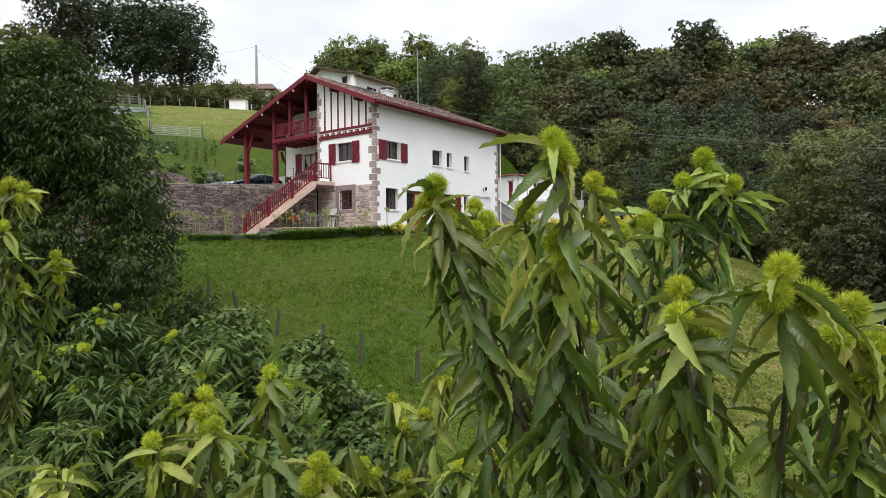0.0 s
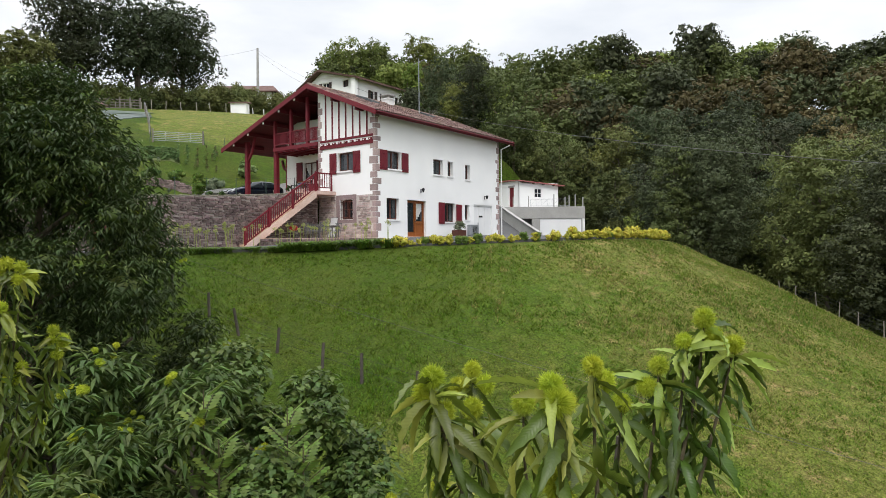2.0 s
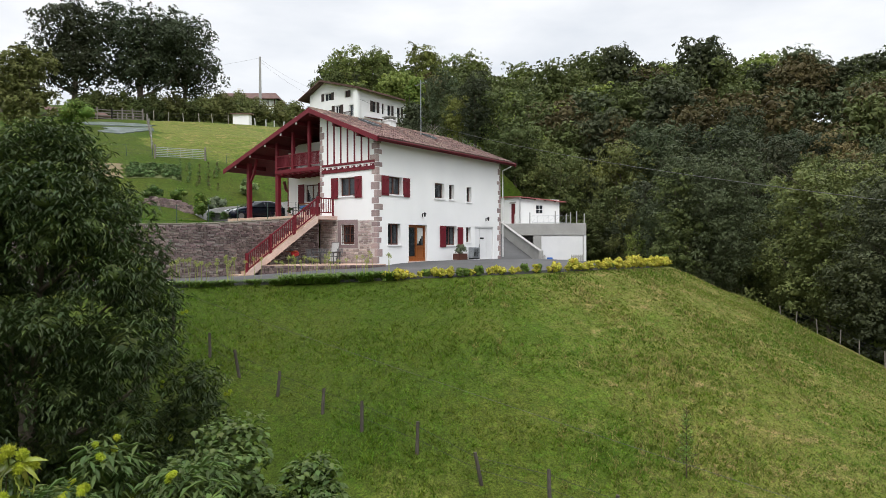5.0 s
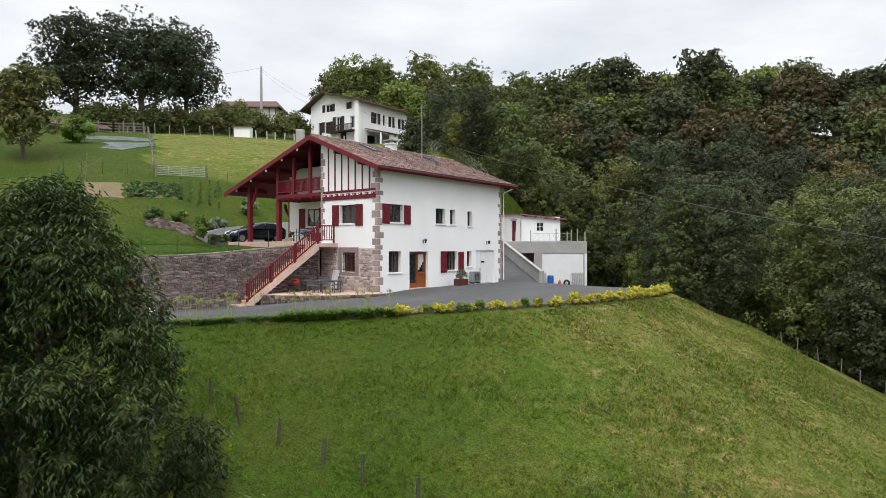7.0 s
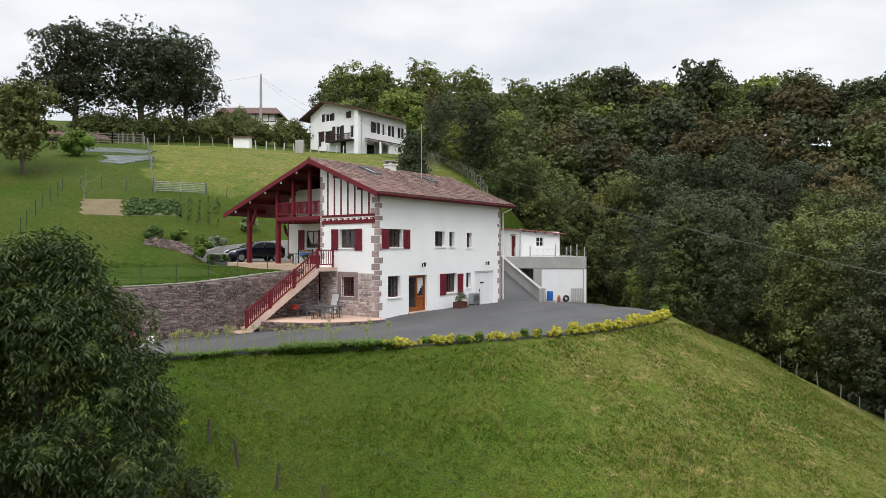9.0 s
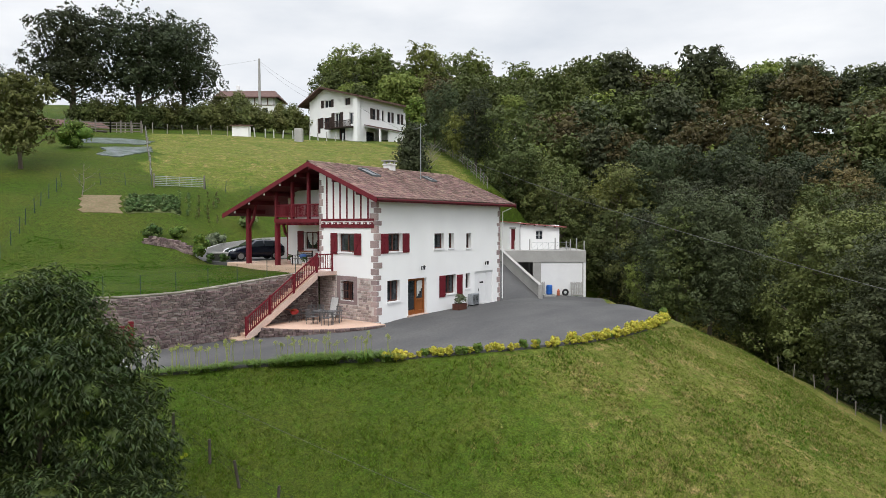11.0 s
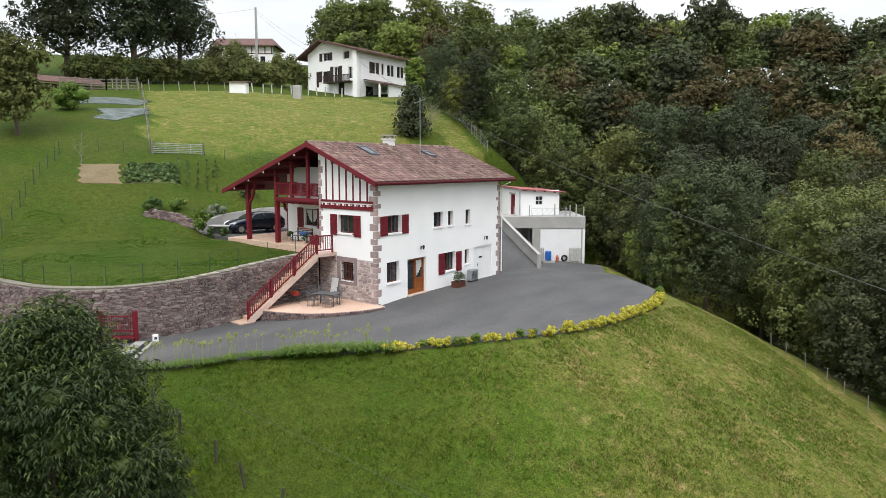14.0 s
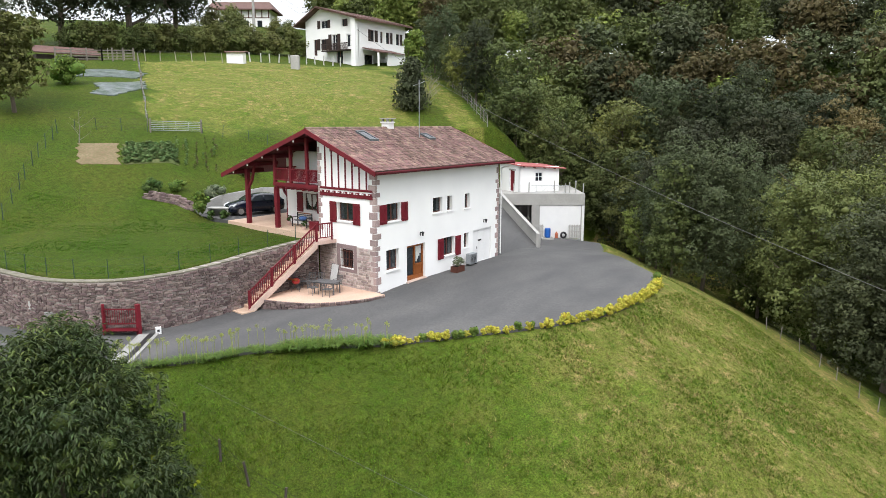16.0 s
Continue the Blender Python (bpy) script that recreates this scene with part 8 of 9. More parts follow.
def leaf_material(name, c1, c2, vein, gloss):
    """Broad leaves with pale side veins in a herring-bone, by the leaf's own length and width."""
    m = mat(name, c1, c2, 3.0, gloss, 0, 30.0, [0.75 * v for v in c1], per=0.3, island=0.25, trans=0.3, spec=0.4)
    n, l = m.node_tree.nodes, m.node_tree.links
    b = n["Principled BSDF"]
    uv, sep, ab = n.new("ShaderNodeUVMap"), n.new("ShaderNodeSeparateXYZ"), n.new("ShaderNodeMath")
    uv.uv_map = "leaf"
    l.new(uv.outputs[0], sep.inputs[0])
    ab.operation = "ABSOLUTE"
    l.new(sep.outputs[1], ab.inputs[0])
    mix = n.new("ShaderNodeMath")
    mix.operation, mix.inputs[1].default_value = "MULTIPLY_ADD", -0.22
    l.new(ab.outputs[0], mix.inputs[0])
    l.new(sep.outputs[0], mix.inputs[2])
    sc, sn = n.new("ShaderNodeMath"), n.new("ShaderNodeMath")
    sc.operation, sc.inputs[1].default_value = "MULTIPLY", 112.0
    sn.operation = "SINE"
    l.new(mix.outputs[0], sc.inputs[0])
    l.new(sc.outputs[0], sn.inputs[0])
    bp = n.new("ShaderNodeBump")
    bp.inputs["Strength"].default_value, bp.inputs["Distance"].default_value = 0.14, 0.002
    l.new(sn.outputs[0], bp.inputs["Height"])
    l.new(bp.outputs[0], b.inputs["Normal"])
    src = b.inputs["Base Color"].links[0].from_socket
    rg, cm = n.new("ShaderNodeMapRange"), n.new("ShaderNodeMix")
    rg.inputs[1].default_value, rg.inputs[2].default_value, rg.inputs[4].default_value = 0.86, 1.0, 0.08
    l.new(sn.outputs[0], rg.inputs[0])
    cm.data_type = "RGBA"
    cm.inputs[7].default_value = (*vein, 1)
    l.new(rg.outputs[0], cm.inputs[0])
    l.new(src, cm.inputs[6])
    l.new(cm.outputs[2], b.inputs["Base Color"])
    return m


M_CHEST = leaf_material("chestnut_leaf", (0.062, 0.100, 0.012), (0.104, 0.148, 0.020), (0.14, 0.18, 0.04), 0.34)
M_CHESTY = leaf_material("young_chestnut_leaf", (0.190, 0.230, 0.036), (0.260, 0.295, 0.054), (0.32, 0.35, 0.10), 0.42)
M_BURR = mat("chestnut_burr", (0.36, 0.42, 0.028), (0.48, 0.50, 0.045), 8.0, 0.6, 0, 60.0, (0.24, 0.32, 0.022), per=0.15, trans=0.3)
M_TWIG = mat("chestnut_twig", (0.060, 0.050, 0.026), (0.095, 0.080, 0.040), 6.0, 0.8, 0.4, 40.0, (0.05, 0.035, 0.025), bdist=0.003)


def leaf_arrays(arch, fold, twist=0.0):
    """A long toothed leaf, length 1 along +x, arching down. Returns vertices, faces, uv per vertex."""
    v, uv, f = [], [], []
    n = 12
    for i in range(n + 1):
        t = i / n
        w = 0.094 * math.sin(math.pi * t ** 0.8) ** 0.75 * (1.12 if i % 2 else 0.93) if 0 < i < n else 0.004
        x, z = t * (1 - 0.18 * arch * t), -arch * 0.55 * t * t
        tw = twist * t
        for s in (-1, 0, 1):
            up = fold * w * abs(s)
            v.append((x + (0.03 if i % 2 and s else 0), s * w * math.cos(tw), z + up + s * w * math.sin(tw)))
            uv.append((t, s * 0.5))
    for i in range(n):
        a = 3 * i
        f += [[a, a + 3, a + 4, a + 1], [a + 1, a + 4, a + 5, a + 2]]
    return np.array(v), f, np.array(uv)


LEAVES = [leaf_arrays(a, fo, tw) for a, fo, tw in ((0.6, 0.6, 0.25), (1.1, 0.75, -0.35), (0.9, 0.5, 0.55), (0.35, 0.7, -0.25), (1.35, 0.8, 0.15))]


def leaf_mesh(name, v, f, uv, material):
    me = bpy.data.meshes.new(name)
    me.from_pydata([tuple(p) for p in v], [], f)
    layer = me.uv_layers.new(name="leaf")
    loops = np.array([i for p in f for i in p])
    layer.data.foreach_set("uv", np.ascontiguousarray(uv[loops], np.float32).ravel())
    me.polygons.foreach_set("use_smooth", [True] * len(f))
    me.materials.append(material)
    return me


LEAF_ME = [[leaf_mesh("leaf", *la, m) for la in LEAVES] for m in (M_CHEST, M_CHESTY)]


def burr_mesh(seed, spikes=1500):
    """A ball of thin spikes of unequal length round a small core."""
    rng = np.random.default_rng(seed)
    d = rng.normal(size=(spikes, 3))
    d /= np.linalg.norm(d, axis=1)[:, None]
    e = np.cross(d, rng.normal(size=(spikes, 3)))
    e /= np.linalg.norm(e, axis=1)[:, None]
    r = 0.5 * d
    tip = d * (0.84 + 0.18 * rng.random((spikes, 1))) + 0.10 * rng.normal(size=(spikes, 3))
    w = 0.026 if spikes > 600 else 0.05
    v = np.stack([r + e * w, r - e * w, tip], 1).reshape(-1, 3)
    tri = np.arange(len(v)).reshape(-1, 3)
    bv, bf = blob((0, 0, 0), (0.56, 0.56, 0.56), np.random.default_rng(seed + 1), 2 if spikes > 600 else 1)
    return fast_mesh("burr", np.concatenate([v, bv]), np.concatenate([tri, bf + len(v)]), M_BURR)


BURRS = [burr_mesh(s) for s in range(3)]
SMALL_BURRS = [burr_mesh(s + 9, 420) for s in range(2)]
crng = random.Random(77)


def leaf_pose(p, heading, pitch, length):
    return Matrix.Translation(p) @ Matrix.Rotation(heading, 4, "Z") @ Matrix.Rotation(pitch, 4, "Y") @ Matrix.Rotation(crng.uniform(-1.0, 1.0), 4, "X") @ Matrix.Diagonal((length, length, length, 1))


def chestnut(label, root, tips, fillers, leaf_objects, leaf_len, burr_r, step, name="chestnut_tree", reach=1.5):
    """A chestnut seen at its crown: stems rise from root to each tip; long leaves hang round them, burrs sit at the tips.
    tips: (right, ahead, height, burrs) in the frame of FRONT."""
    tree = thing(name, label, "tree", FRONT)
    poses, stems = [], bmesh.new()
    heart, high = Vector(root), -99.0
    for a, b, c, nb in [*tips, *((*f, 0) for f in fillers)]:
        tip = Vector((a, b, c))
        side_x, side_y = root[0] - a, root[1] - b
        away = math.hypot(side_x, side_y)
        base = Vector((root[0] - 0.25 * side_x, root[1] - 0.25 * side_y, max(c - 0.35 * reach - 0.85 * away, root[2] + 0.2)))
        high = max(high, base.z)
        knee = tip + Vector((0.10 * side_x + crng.uniform(-0.05, 0.05), 0.10 * side_y + crng.uniform(-0.05, 0.05), -0.28 * reach))
        pts = [(1 - t / 12) ** 2 * tip + 2 * t / 12 * (1 - t / 12) * knee + (t / 12) ** 2 * base for t in range(13)]
        for i, (p, q) in enumerate(zip(pts, pts[1:])):
            bar(stems, p, q, 0.007 + 0.0016 * i, sides=6)
        bar(stems, base, Vector((root[0], root[1], max(base.z - 0.5 - 0.4 * away, root[2]))), 0.022, sides=6)
        L, along_s, side = sum((q - p).length for p, q in zip(pts, pts[1:])), 0.04, crng.uniform(0, 6)
        for k in range(11 if nb else 8):
            side += 2.4 + crng.uniform(-0.4, 0.4)
            poses.append((leaf_pose(tip - Vector((0, 0, crng.uniform(0.0, 0.06))), side, crng.choice((-0.45, -0.2, 0.1, 0.5, 0.9, 1.2)) + crng.uniform(-0.2, 0.2), leaf_len * crng.uniform(0.75, 1.25)), crng.random() < 0.6))
        while along_s < min(L, reach):
            i = min(int(along_s / L * 12), 11)
            p = pts[i].lerp(pts[i + 1], along_s / L * 12 - i)
            side += 2.4 + crng.uniform(-0.6, 0.6)
            poses.append((leaf_pose(p, side, crng.uniform(0.15, 1.2), leaf_len * crng.uniform(0.8, 1.3)), crng.random() < max(0.06, 0.34 - 1.2 * along_s)))
            along_s += step * crng.uniform(0.6, 1.3)
        for k in range(nb):
            o = new("burr", crng.choice(BURRS if burr_r > 0.03 and b < 3 else SMALL_BURRS))
            o.parent = tree
            r = burr_r * crng.uniform(0.85, 1.12)
            off = Vector((0, 0, r * 0.5)) if k == 0 else Vector((math.cos(2.3 * k + a * 9), 0.6 * math.sin(2.3 * k + a * 9), crng.uniform(-1.1, -0.35))) * r * 1.15
            o.matrix_basis = Matrix.Translation(tip + off) @ Matrix.Rotation(crng.uniform(0, 6), 4, "X") @ Matrix.Rotation(crng.uniform(0, 6), 4, "Z") @ Matrix.Diagonal((r, r, r, 1))
    bar(stems, heart, Vector((root[0], root[1], high)), 0.045, sides=8, taper=0.45)
    part("trunk", stems, M_TWIG, tree, "dark brown branching stems")
    lv, lf, lu, n = [[], []], [[], []], [[], []], [0, 0]
    for k, (m, young) in enumerate(poses):
        j, y = crng.randrange(5), int(young)
        if k < leaf_objects:
            o = new("leaf", LEAF_ME[y][j])
            o.parent = tree
            o.matrix_basis = m
        else:
            v, f, uv = LEAVES[j]
            lv[y].append(v @ np.array(m.to_3x3()).T + np.array(m.translation))
            lf[y] += [[i + n[y] for i in q] for q in f]
            lu[y].append(uv)
            n[y] += len(v)
    for y in (0, 1):
        if lv[y]:
            o = new("foliage", leaf_mesh("foliage", np.concatenate(lv[y]), lf[y], np.concatenate(lu[y]), (M_CHEST, M_CHESTY)[y]))
            o.parent = tree
            o["kind"] = "stuff"
    return tree


def spot(x, y, d, n):
    """Right, ahead and height of a tip seen d metres ahead, x to the right and y up in parts of that distance."""
    return (x * d, d, -0.97 + y * d, n)


fill = lambda n, a0, a1, b0, b1, c0, c1: [(crng.uniform(a0, a1), crng.uniform(b0, b1), crng.uniform(c0, c1)) for _ in range(n)]
chestnut("chestnut tree top with spiny green burrs and hanging leaves", (0.55, 2.4, -3.9),
         [spot(-0.011, 0.078, 2.3, 2), spot(0.005, 0.029, 2.3, 1), spot(0.045, 0.051, 2.7, 3), spot(0.045, 0.013, 2.5, 1), spot(0.159, 0.143, 1.8, 3), spot(0.118, 0.041, 2.3, 1), spot(0.216, 0.083, 2.4, 2),
          spot(0.163, -0.007, 1.85, 3), spot(0.204, -0.127, 2.3, 1), spot(0.256, 0.01, 2.6, 1), spot(0.374, 0.114, 2.75, 2), spot(0.345, 0.083, 2.75, 1), spot(0.416, 0.079, 2.75, 1), spot(0.309, 0.053, 2.7, 2)],
         fill(26, 0.0, 1.15, 1.9, 3.0, -2.2, -1.35), 300, 0.185, 0.046, 0.034, reach=1.5)
chestnut("chestnut branch with clusters of spiny green burrs", (0.72, 1.75, -3.6),
         [spot(0.337, -0.072, 1.55, 2), spot(0.337, -0.111, 1.46, 1), spot(0.375, -0.148, 1.57, 1), spot(0.487, -0.048, 1.32, 4), spot(0.585, -0.107, 1.46, 2), spot(0.62, -0.165, 1.46, 2), spot(0.66, -0.08, 1.8, 1), spot(0.30, -0.19, 1.9, 0)],
         fill(18, 0.40, 1.3, 1.4, 2.3, -2.0, -1.35), 260, 0.160, 0.041, 0.034, reach=1.2)
chestnut("young chestnut with small burr clusters among hanging leaves", (-0.4, 4.2, -5.0),
         [spot(0.0, -0.18, 4.2, 3), spot(-0.075, -0.222, 4.4, 2), spot(-0.03, -0.245, 4.4, 3), spot(-0.06, -0.26, 4.3, 2), spot(0.074, -0.29, 3.4, 3), spot(-0.117, -0.315, 4.2, 3), spot(-0.058, -0.335, 4.1, 1), spot(0.02, -0.32, 3.8, 1)],
         fill(14, -0.7, 0.7, 3.5, 4.7, -3.0, -2.2), 200, 0.24, 0.05, 0.07, reach=1.9)
chestnut("young chestnut with burr clusters over a hillside thicket", (-1.2, 3.0, -4.2),
         [spot(-0.25, -0.185, 3.0, 4), spot(-0.344, -0.214, 3.1, 4), spot(-0.384, -0.222, 3.1, 3), spot(-0.352, -0.243, 3.0, 2), spot(-0.421, -0.283, 2.9, 3), spot(-0.182, -0.315, 2.6, 3), spot(-0.194, -0.35, 2.5, 1), spot(-0.33, -0.26, 2.8, 1)],
         fill(16, -1.8, -0.45, 2.6, 3.6, -2.4, -1.75), 200, 0.20, 0.045, 0.045, reach=1.6)
chestnut("chestnut branch with burrs reaching over the thicket", (-3.9, 5.9, -6.0),
         [spot(-0.62, 0.09, 5.4, 2), spot(-0.6, 0.086, 5.4, 3), spot(-0.555, -0.012, 5.8, 3), spot(-0.55, -0.034, 5.8, 2), spot(-0.6, -0.06, 5.6, 2), spot(-0.63, 0.03, 5.3, 1)],
         fill(14, -4.4, -3.3, 5.2, 6.8, -3.2, -0.95), 150, 0.21, 0.066, 0.07, reach=2.0)


# rosettes of long leaves for chestnuts a few metres off
def rosette_mesh(seed, centres, radii, count, length, material, name, per=5, wide=0.13):
    rng = np.random.default_rng(seed)
    w = radii[:, 0] * radii[:, 2]
    k = rng.choice(len(centres), count, p=w / w.sum())
    d = rng.normal(size=(count, 3)) + (0, 0, 0.35)
    d /= np.linalg.norm(d, axis=1)[:, None]
    p = centres[k] + d * radii[k] * (1 - 0.6 * rng.random((count, 1)) ** 1.4 + 0.1 * rng.normal(size=(count, 1)))
    p = np.repeat(p, per, 0) + 0.05 * rng.normal(size=(count * per, 3))
    m = len(p)
    h = rng.random(m) * 6.283
    t = np.stack([np.cos(h), np.sin(h), -0.25 - 0.7 * rng.random(m)], -1)
    t += 0.35 * np.repeat(d, per, 0)
    t /= np.linalg.norm(t, axis=1)[:, None]
    b = np.cross(t, (0, 0, 1.0))
    b /= np.linalg.norm(b, axis=1)[:, None] + 1e-6
    n = np.cross(b, t)
    L = (length * (0.6 + 0.7 * rng.random(m)))[:, None]
    v = np.stack([p, p + t * L * 0.45 + b * L * wide + n * L * 0.08, p + t * L - n * L * 0.14, p + t * L * 0.45 - b * L * wide + n * L * 0.08], 1).reshape(-1, 3)
    q = np.arange(m)[:, None] * 4
    tri = np.concatenate([q + (0, 2, 1), q + (0, 3, 2)])
    r2 = np.random.default_rng(seed + 5)
    for c, r in zip(centres, radii):
        bv, bf = blob(c, np.array(r) * 0.3, r2, 1)
        tri = np.concatenate([tri, bf + len(v)])
        v = np.concatenate([v, bv])
    return fast_mesh(name, v, tri, material)


M_THICK = [mat("thicket_leaf" + s, a, b, 0.6, 0.55, 0, 4.0, c, island=0.3, trans=0.3, spec=0.3) for s, a, b, c in (
    ("_dark", (0.032, 0.054, 0.014), (0.054, 0.080, 0.020), (0.020, 0.034, 0.010)), ("_mid", (0.062, 0.104, 0.020), (0.092, 0.136, 0.028), (0.040, 0.070, 0.015)), ("_lime", (0.13, 0.20, 0.035), (0.17, 0.24, 0.045), (0.08, 0.13, 0.025)))]
M_SHOOT = mat("young_shoot_leaf", (0.085, 0.120, 0.028), (0.125, 0.160, 0.038), 0.6, 0.5, 0, 4.0, (0.06, 0.09, 0.02), island=0.25, trans=0.35, spec=0.3)


def big_chestnut(label, a, b, base, top, spread, seed, count, material, burrs, lobes=20, name="chestnut_tree", length=0.21, low=0.12, cone=False, wide=0.13):
    rng = np.random.default_rng(seed)
    g = FRONT @ Vector((a, b, 0))
    tree = thing(name, label, "tree", Matrix.Translation((g.x, g.y, base)))
    h = top - base
    c, r = [], []
    for i in range(lobes):
        u = (i + 0.5) / lobes
        z = low + (0.93 - low) * u
        prof = min(1.0, 0.55 + 1.6 * u) * math.sqrt(max(1 - ((u - 0.25) / 0.78) ** 2, 0.05)) if u > 0.25 else 0.62 + 1.5 * u
        q = spread * (0.26 + 0.16 * rng.random())
        an, rad = i * 2.4 + rng.random(), spread * prof * (0.45 + 0.35 * rng.random())
        if cone:
            q = spread * (0.17 + 0.10 * rng.random())
            rad = max(spread * float(np.interp(z, [0, 0.34, 0.61, 0.80, 0.95], [0.9, 1.0, 0.80, 0.55, 0.18])) - 0.8 * q, 0) * rng.random() ** 0.4
        c.append((rad * math.cos(an), rad * math.sin(an), z * h))
        r.append((q, q, q * 0.75))
    c, r = np.array(c), np.array(r)
    o = new("crown", rosette_mesh(seed, c, r, count, length, material, "crown", wide=wide))
    o.parent = tree
    o = new("young_foliage", rosette_mesh(seed + 50, c + (0, 0, 0.08), r * 1.06, count // 6, length * 0.9, M_SHOOT, "young_foliage", wide=wide))
    o.parent = tree
    o["label"], o["kind"] = "lighter young leaves", "stuff"
    part("trunk", trunk_bm(h * 0.8, 0.05 + 0.022 * h, seed, 8, spread * 0.8), M_BARK, tree)
    for k in range(burrs):
        j = int(rng.integers(len(c)))
        d = rng.normal(size=3) + (0, 0, 0.5)
        d /= np.linalg.norm(d)
        p = c[j] + d * r[j] * 1.03
        for e in range(int(rng.integers(2, 4))):
            s = new("burr", SMALL_BURRS[int(rng.integers(2))])
            s.parent = tree
            rr = 0.055 + 0.02 * rng.random()
            s.matrix_basis = Matrix.Translation(Vector(p) + Vector(rng.normal(size=3) * 0.06)) @ Matrix.Rotation(rng.random() * 6, 4, "X") @ Matrix.Diagonal((rr, rr, rr, 1))
    return tree


big_chestnut("large dark chestnut tree with scattered yellow-green burrs", -11.0, 19.0, -6.6, 4.7, 5.35, 201, 14000, M_THICK[0], 24, 64, length=0.21, cone=True)
big_chestnut("tall chestnut tree behind the thicket, dark green", -16.6, 21, -7.0, 3.7, 4.4, 202, 5000, M_THICK[1], 14, 36, length=0.27, cone=True)
for k, (a, b, top, sp, n, m, bu, lab) in enumerate(((-5.6, 10.6, -1.75, 1.7, 1100, 1, 34, "bushy young chestnut with small burr clusters"), (-3.9, 10.2, -2.0, 1.6, 900, 1, 22, "bushy young chestnut with small burr clusters"), (-4.6, 8.6, -2.4, 1.5, 900, 1, 9, "bushy young chestnut in the thicket"),
                                                     (-2.4, 11.6, -2.35, 1.6, 900, 0, 0, "mid-green hazel bush in the thicket"), (-1.4, 10.6, -3.5, 1.4, 800, 1, 0, "green bramble bush at the meadow foot"), (-2.6, 9.2, -2.9, 1.5, 900, 0, 0, "mid-green hazel bush in the thicket"),
                                                     (-6.6, 9.4, -2.0, 1.7, 900, 0, 4, "dark chestnut bush in the thicket"), (-0.2, 12.0, -5.3, 1.2, 700, 0, 0, "low green bramble at the meadow foot"), (-4.2, 12.6, -2.0, 1.7, 900, 0, 0, "mid-green hazel bush at the meadow edge"))):
    g = FRONT @ Vector((a, b, 0))
    big_chestnut(lab, a, b, ground_at(g.x, g.y) - 0.1, top, sp, 210 + k, n if bu else int(n * 1.5), M_THICK[m if bu else 1], bu, 12, "thicket_bush", 0.25 if bu else 0.145, 0.3, wide=0.13 if bu else 0.36)


# pinnate lime-green ash saplings
def ash_sapling(a, b, top, seed):
    rng = random.Random(seed)
    g = FRONT @ Vector((a, b, 0))
    base = ground_at(g.x, g.y)
    t = thing("ash_sapling", "lime-green ash sapling with feathered leaves", "sapling", Matrix.Translation((g.x, g.y, base)), "ash saplings in the thicket")
    h = top - base
    bm = bmesh.new()
    bar(bm, (0, 0, -0.2), (0, 0, h), 0.05, sides=6, taper=0.3)
    v, f = [], []
    for k in range(30):
        z = h * (0.5 + 0.5 * k / 30)
        an, L = k * 2.4, 0.42 * (1.15 - 0.6 * k / 30)
        d = Vector((math.cos(an), math.sin(an), 0.35 + 0.5 * k / 30))
        s = Vector((-d.y, d.x, 0)).normalized()
        bar(bm, (0, 0, z), Vector((0, 0, z)) + d * L, 0.008, sides=4)
        for i in range(1, 7):
            for sg in (-1, 1):
                p = Vector((0, 0, z)) + d * L * i / 6
                e = (s * sg + d * 0.4 - Vector((0, 0, 0.25))).normalized() * 0.15
                w = d * 0.034
                n = len(v)
                v += [p, p + e * 0.5 + w, p + e, p + e * 0.5 - w]
                f.append([n, n + 1, n + 2, n + 3])
    part("stem", bm, M_TWIG, t)
    mesh_ob("foliage", v, f, M_THICK[2], t)["kind"] = "stuff"


for k, (a, b, top) in enumerate(((-3.3, 9.6, -2.3), (-3.0, 9.3, -2.9), (-2.2, 9.8, -2.6), (-1.9, 9.4, -3.0), (-2.7, 8.8, -3.4))):
    ash_sapling(a, b, top, k)
# Slender sapling with small feathered leaves, not a conifer.
sap = thing("meadow_sapling", "slender young tree standing in the meadow", "sapling", Matrix.Translation((20.6, -10.7, ground_at(20.6, -10.7))))
bm = bmesh.new()
bar(bm, (0, 0, -0.1), (0, 0, 2.1), 0.05, sides=6, taper=0.3)
for k in range(26):
    z = 0.35 + 1.6 * k / 26
    L = 0.42 * (1.1 - k / 28)
    bar(bm, (0, 0, z), (L * math.cos(k * 2.4), L * math.sin(k * 2.4), z + 0.16), 0.012, sides=4)
part("stem", bm, M_TWIG, sap)
v, tri = crown_arrays(303, 2.0, 0.4, 9, 420, 0.09, low=0.2, core=0.05, shape="cone", slim=0.2)
o = new("foliage", fast_mesh("foliage", v, tri, M_THICK[2]))
o.parent = sap


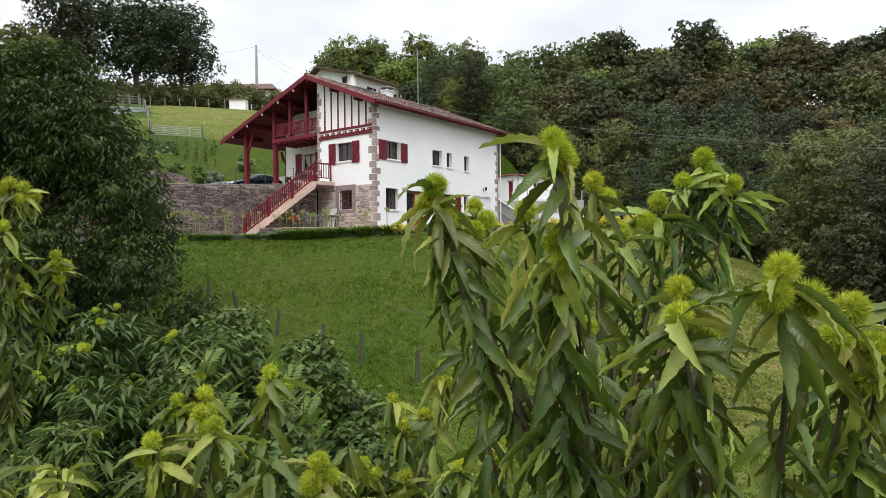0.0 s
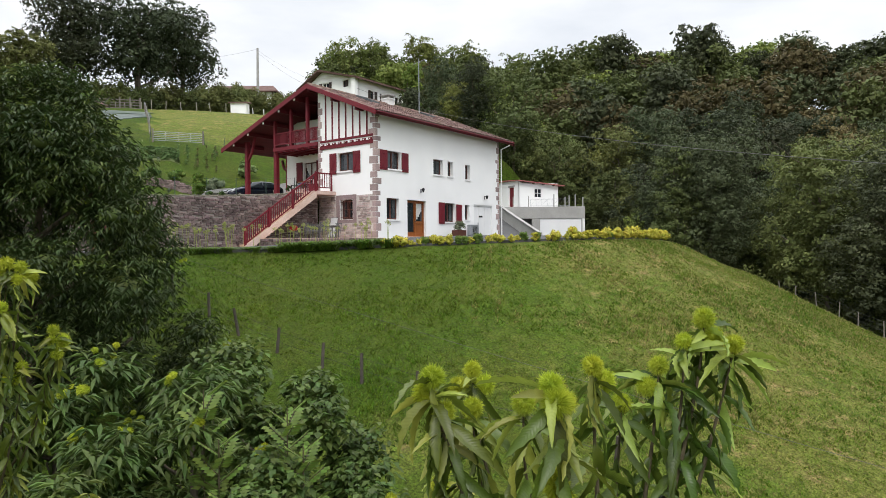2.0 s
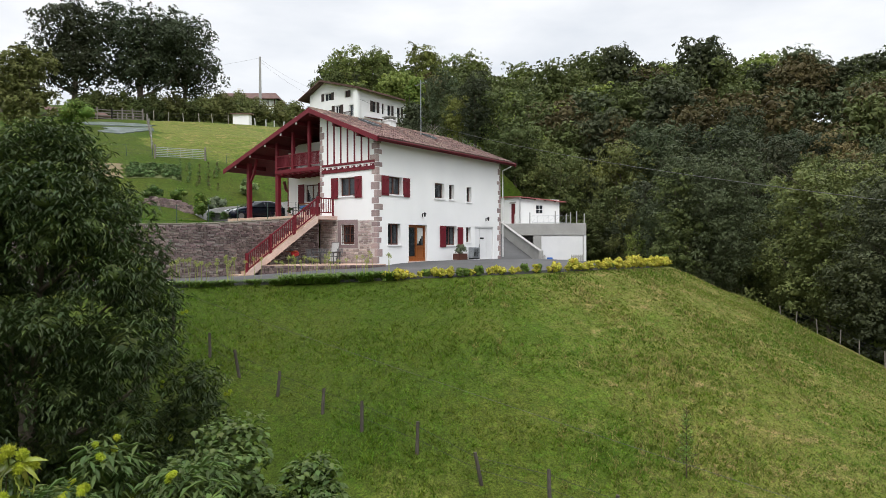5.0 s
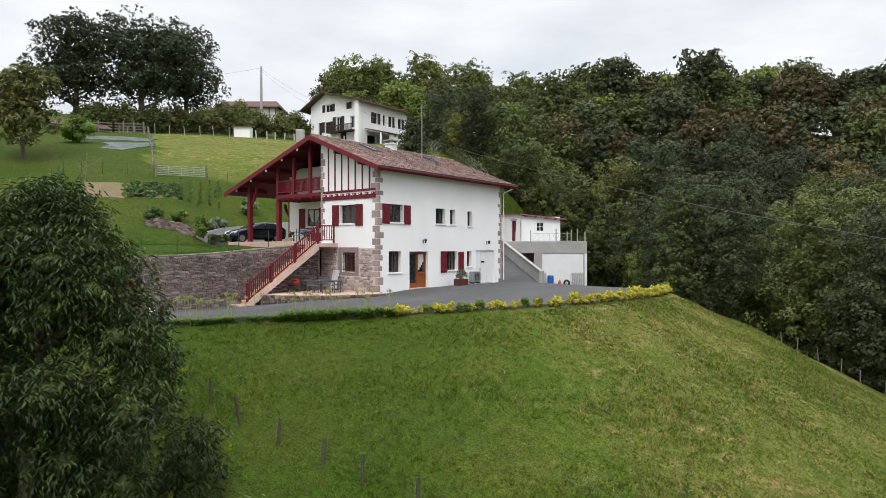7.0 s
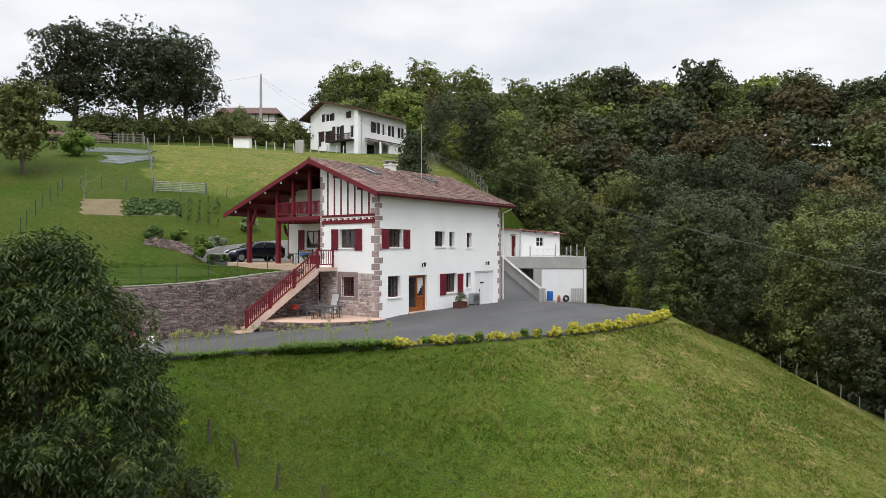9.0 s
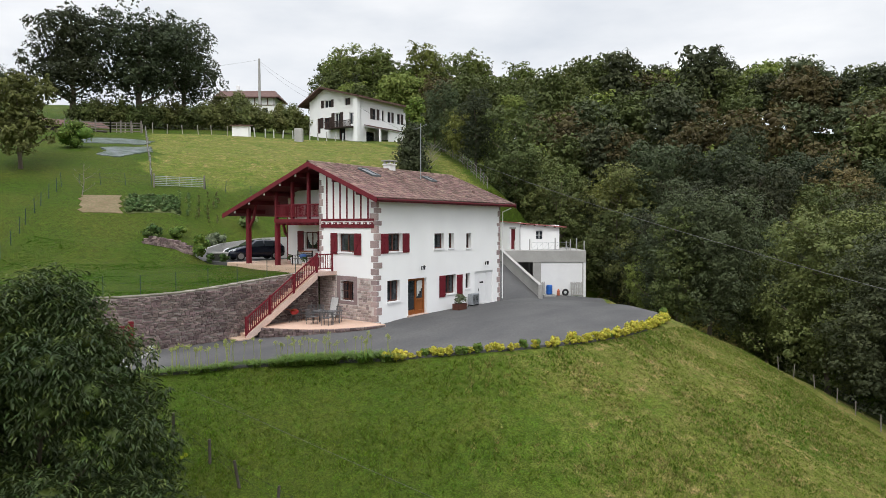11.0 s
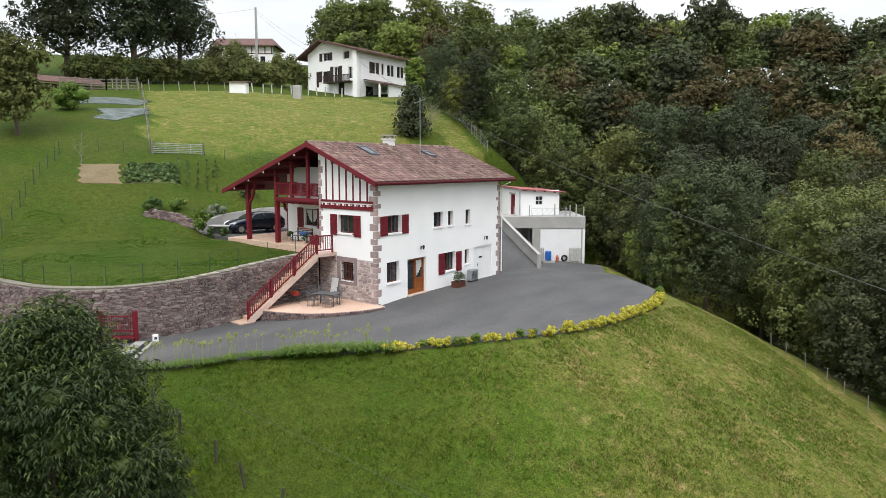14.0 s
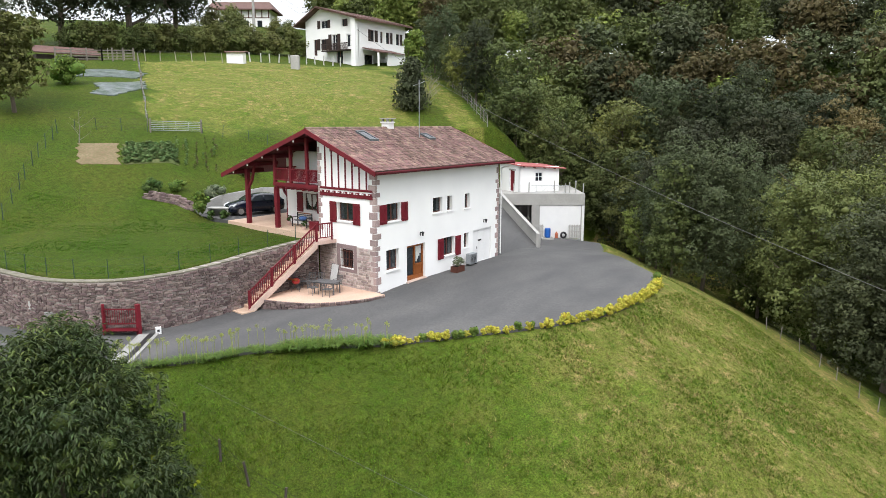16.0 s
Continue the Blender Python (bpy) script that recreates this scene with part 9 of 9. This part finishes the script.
# ---- grass ----
def grass(name, label, n, poly, h0, h1, seed, material, keep=None):
    rng = np.random.default_rng(seed)
    lo, hi = poly.min(0), poly.max(0)
    p = lo + (hi - lo) * rng.random((n * 3, 2))
    p = p[inside(poly, p[:, 0], p[:, 1])]
    if keep is not None:
        p = p[keep(p[:, 0], p[:, 1])]
    p = p[:n]
    tuft = rng.random(len(p)) < 0.7
    c = p[rng.integers(0, len(p), len(p) // 14)]
    p = np.where(tuft[:, None], c[rng.integers(0, len(c), len(p))] + rng.normal(size=p.shape) * 0.07, p)
    z = ground_fast(p[:, 0], p[:, 1])
    m = len(p)
    a = rng.random(m) * 6.283
    patchy = 0.7 + 0.5 * np.sin(p[:, 0] * 0.7 + 2 * np.sin(p[:, 1] * 0.33)) * np.sin(p[:, 1] * 0.6 + 1.3)
    h = (h0 + (h1 - h0) * rng.random(m) ** 2) * patchy.clip(0.4, 1.3)
    t = np.stack([np.cos(a), np.sin(a), 0 * a], -1)
    lean = rng.normal(size=(m, 2)) * 0.6
    b = np.c_[p, z - 0.01]
    w = (0.012 + 0.026 * rng.random(m))[:, None]
    tip = b + np.c_[lean * h[:, None], h]
    v = np.stack([b - t * w, b + t * w, tip], 1).reshape(-1, 3)
    tri = np.arange(m * 3).reshape(-1, 3)
    return tagged(new(name, fast_mesh(name, v, tri, material)), label, "grass", kind="stuff")


MEADOW = np.array([(-3, -15), (1, -10.8), (6, -6.9), (11, -1.3), (13.5, 5), (13.8, 9), (14, 16), (10, 20), (20, 16), (27, 11), (31, 5), (29, -6), (22, -16), (5, -17.5)])
M_STRAW = mat("straw_blade", (0.160, 0.185, 0.042), (0.235, 0.215, 0.070), 0.4, 0.8, 0, 1.3, (0.27, 0.21, 0.10), island=0.4, trans=0.45, spec=0.15)
dry_side = lambda x, y: (x + y + 3.0 * np.sin(x * 0.8 + 1.5 * np.sin(y * 0.6)) * np.sin(y * 0.9) + 4 * np.sin(x * 7.1 + y * 3.3) > 8.5) & ~inside(DRIVE, x, y)
grass("meadow_grass", "short tufted green meadow grass", 170000, MEADOW, 0.05, 0.16, 1, M_BLADE, lambda x, y: ~inside(DRIVE, x, y))
grass("dry_grass", "longer yellowed grass stalks on the meadow", 55000, MEADOW, 0.05, 0.20, 5, M_STRAW, dry_side)
LAWN = np.array([(-5.9, -0.4), (-6.2, -9.5), (-7.4, -12), (-10, -13.6), (-24, -13), (-28, -6), (-19.5, -1), (-15, 0.6)])
grass("lawn_grass", "short bright green lawn grass", 60000, LAWN, 0.03, 0.07, 2, M_LAWN)
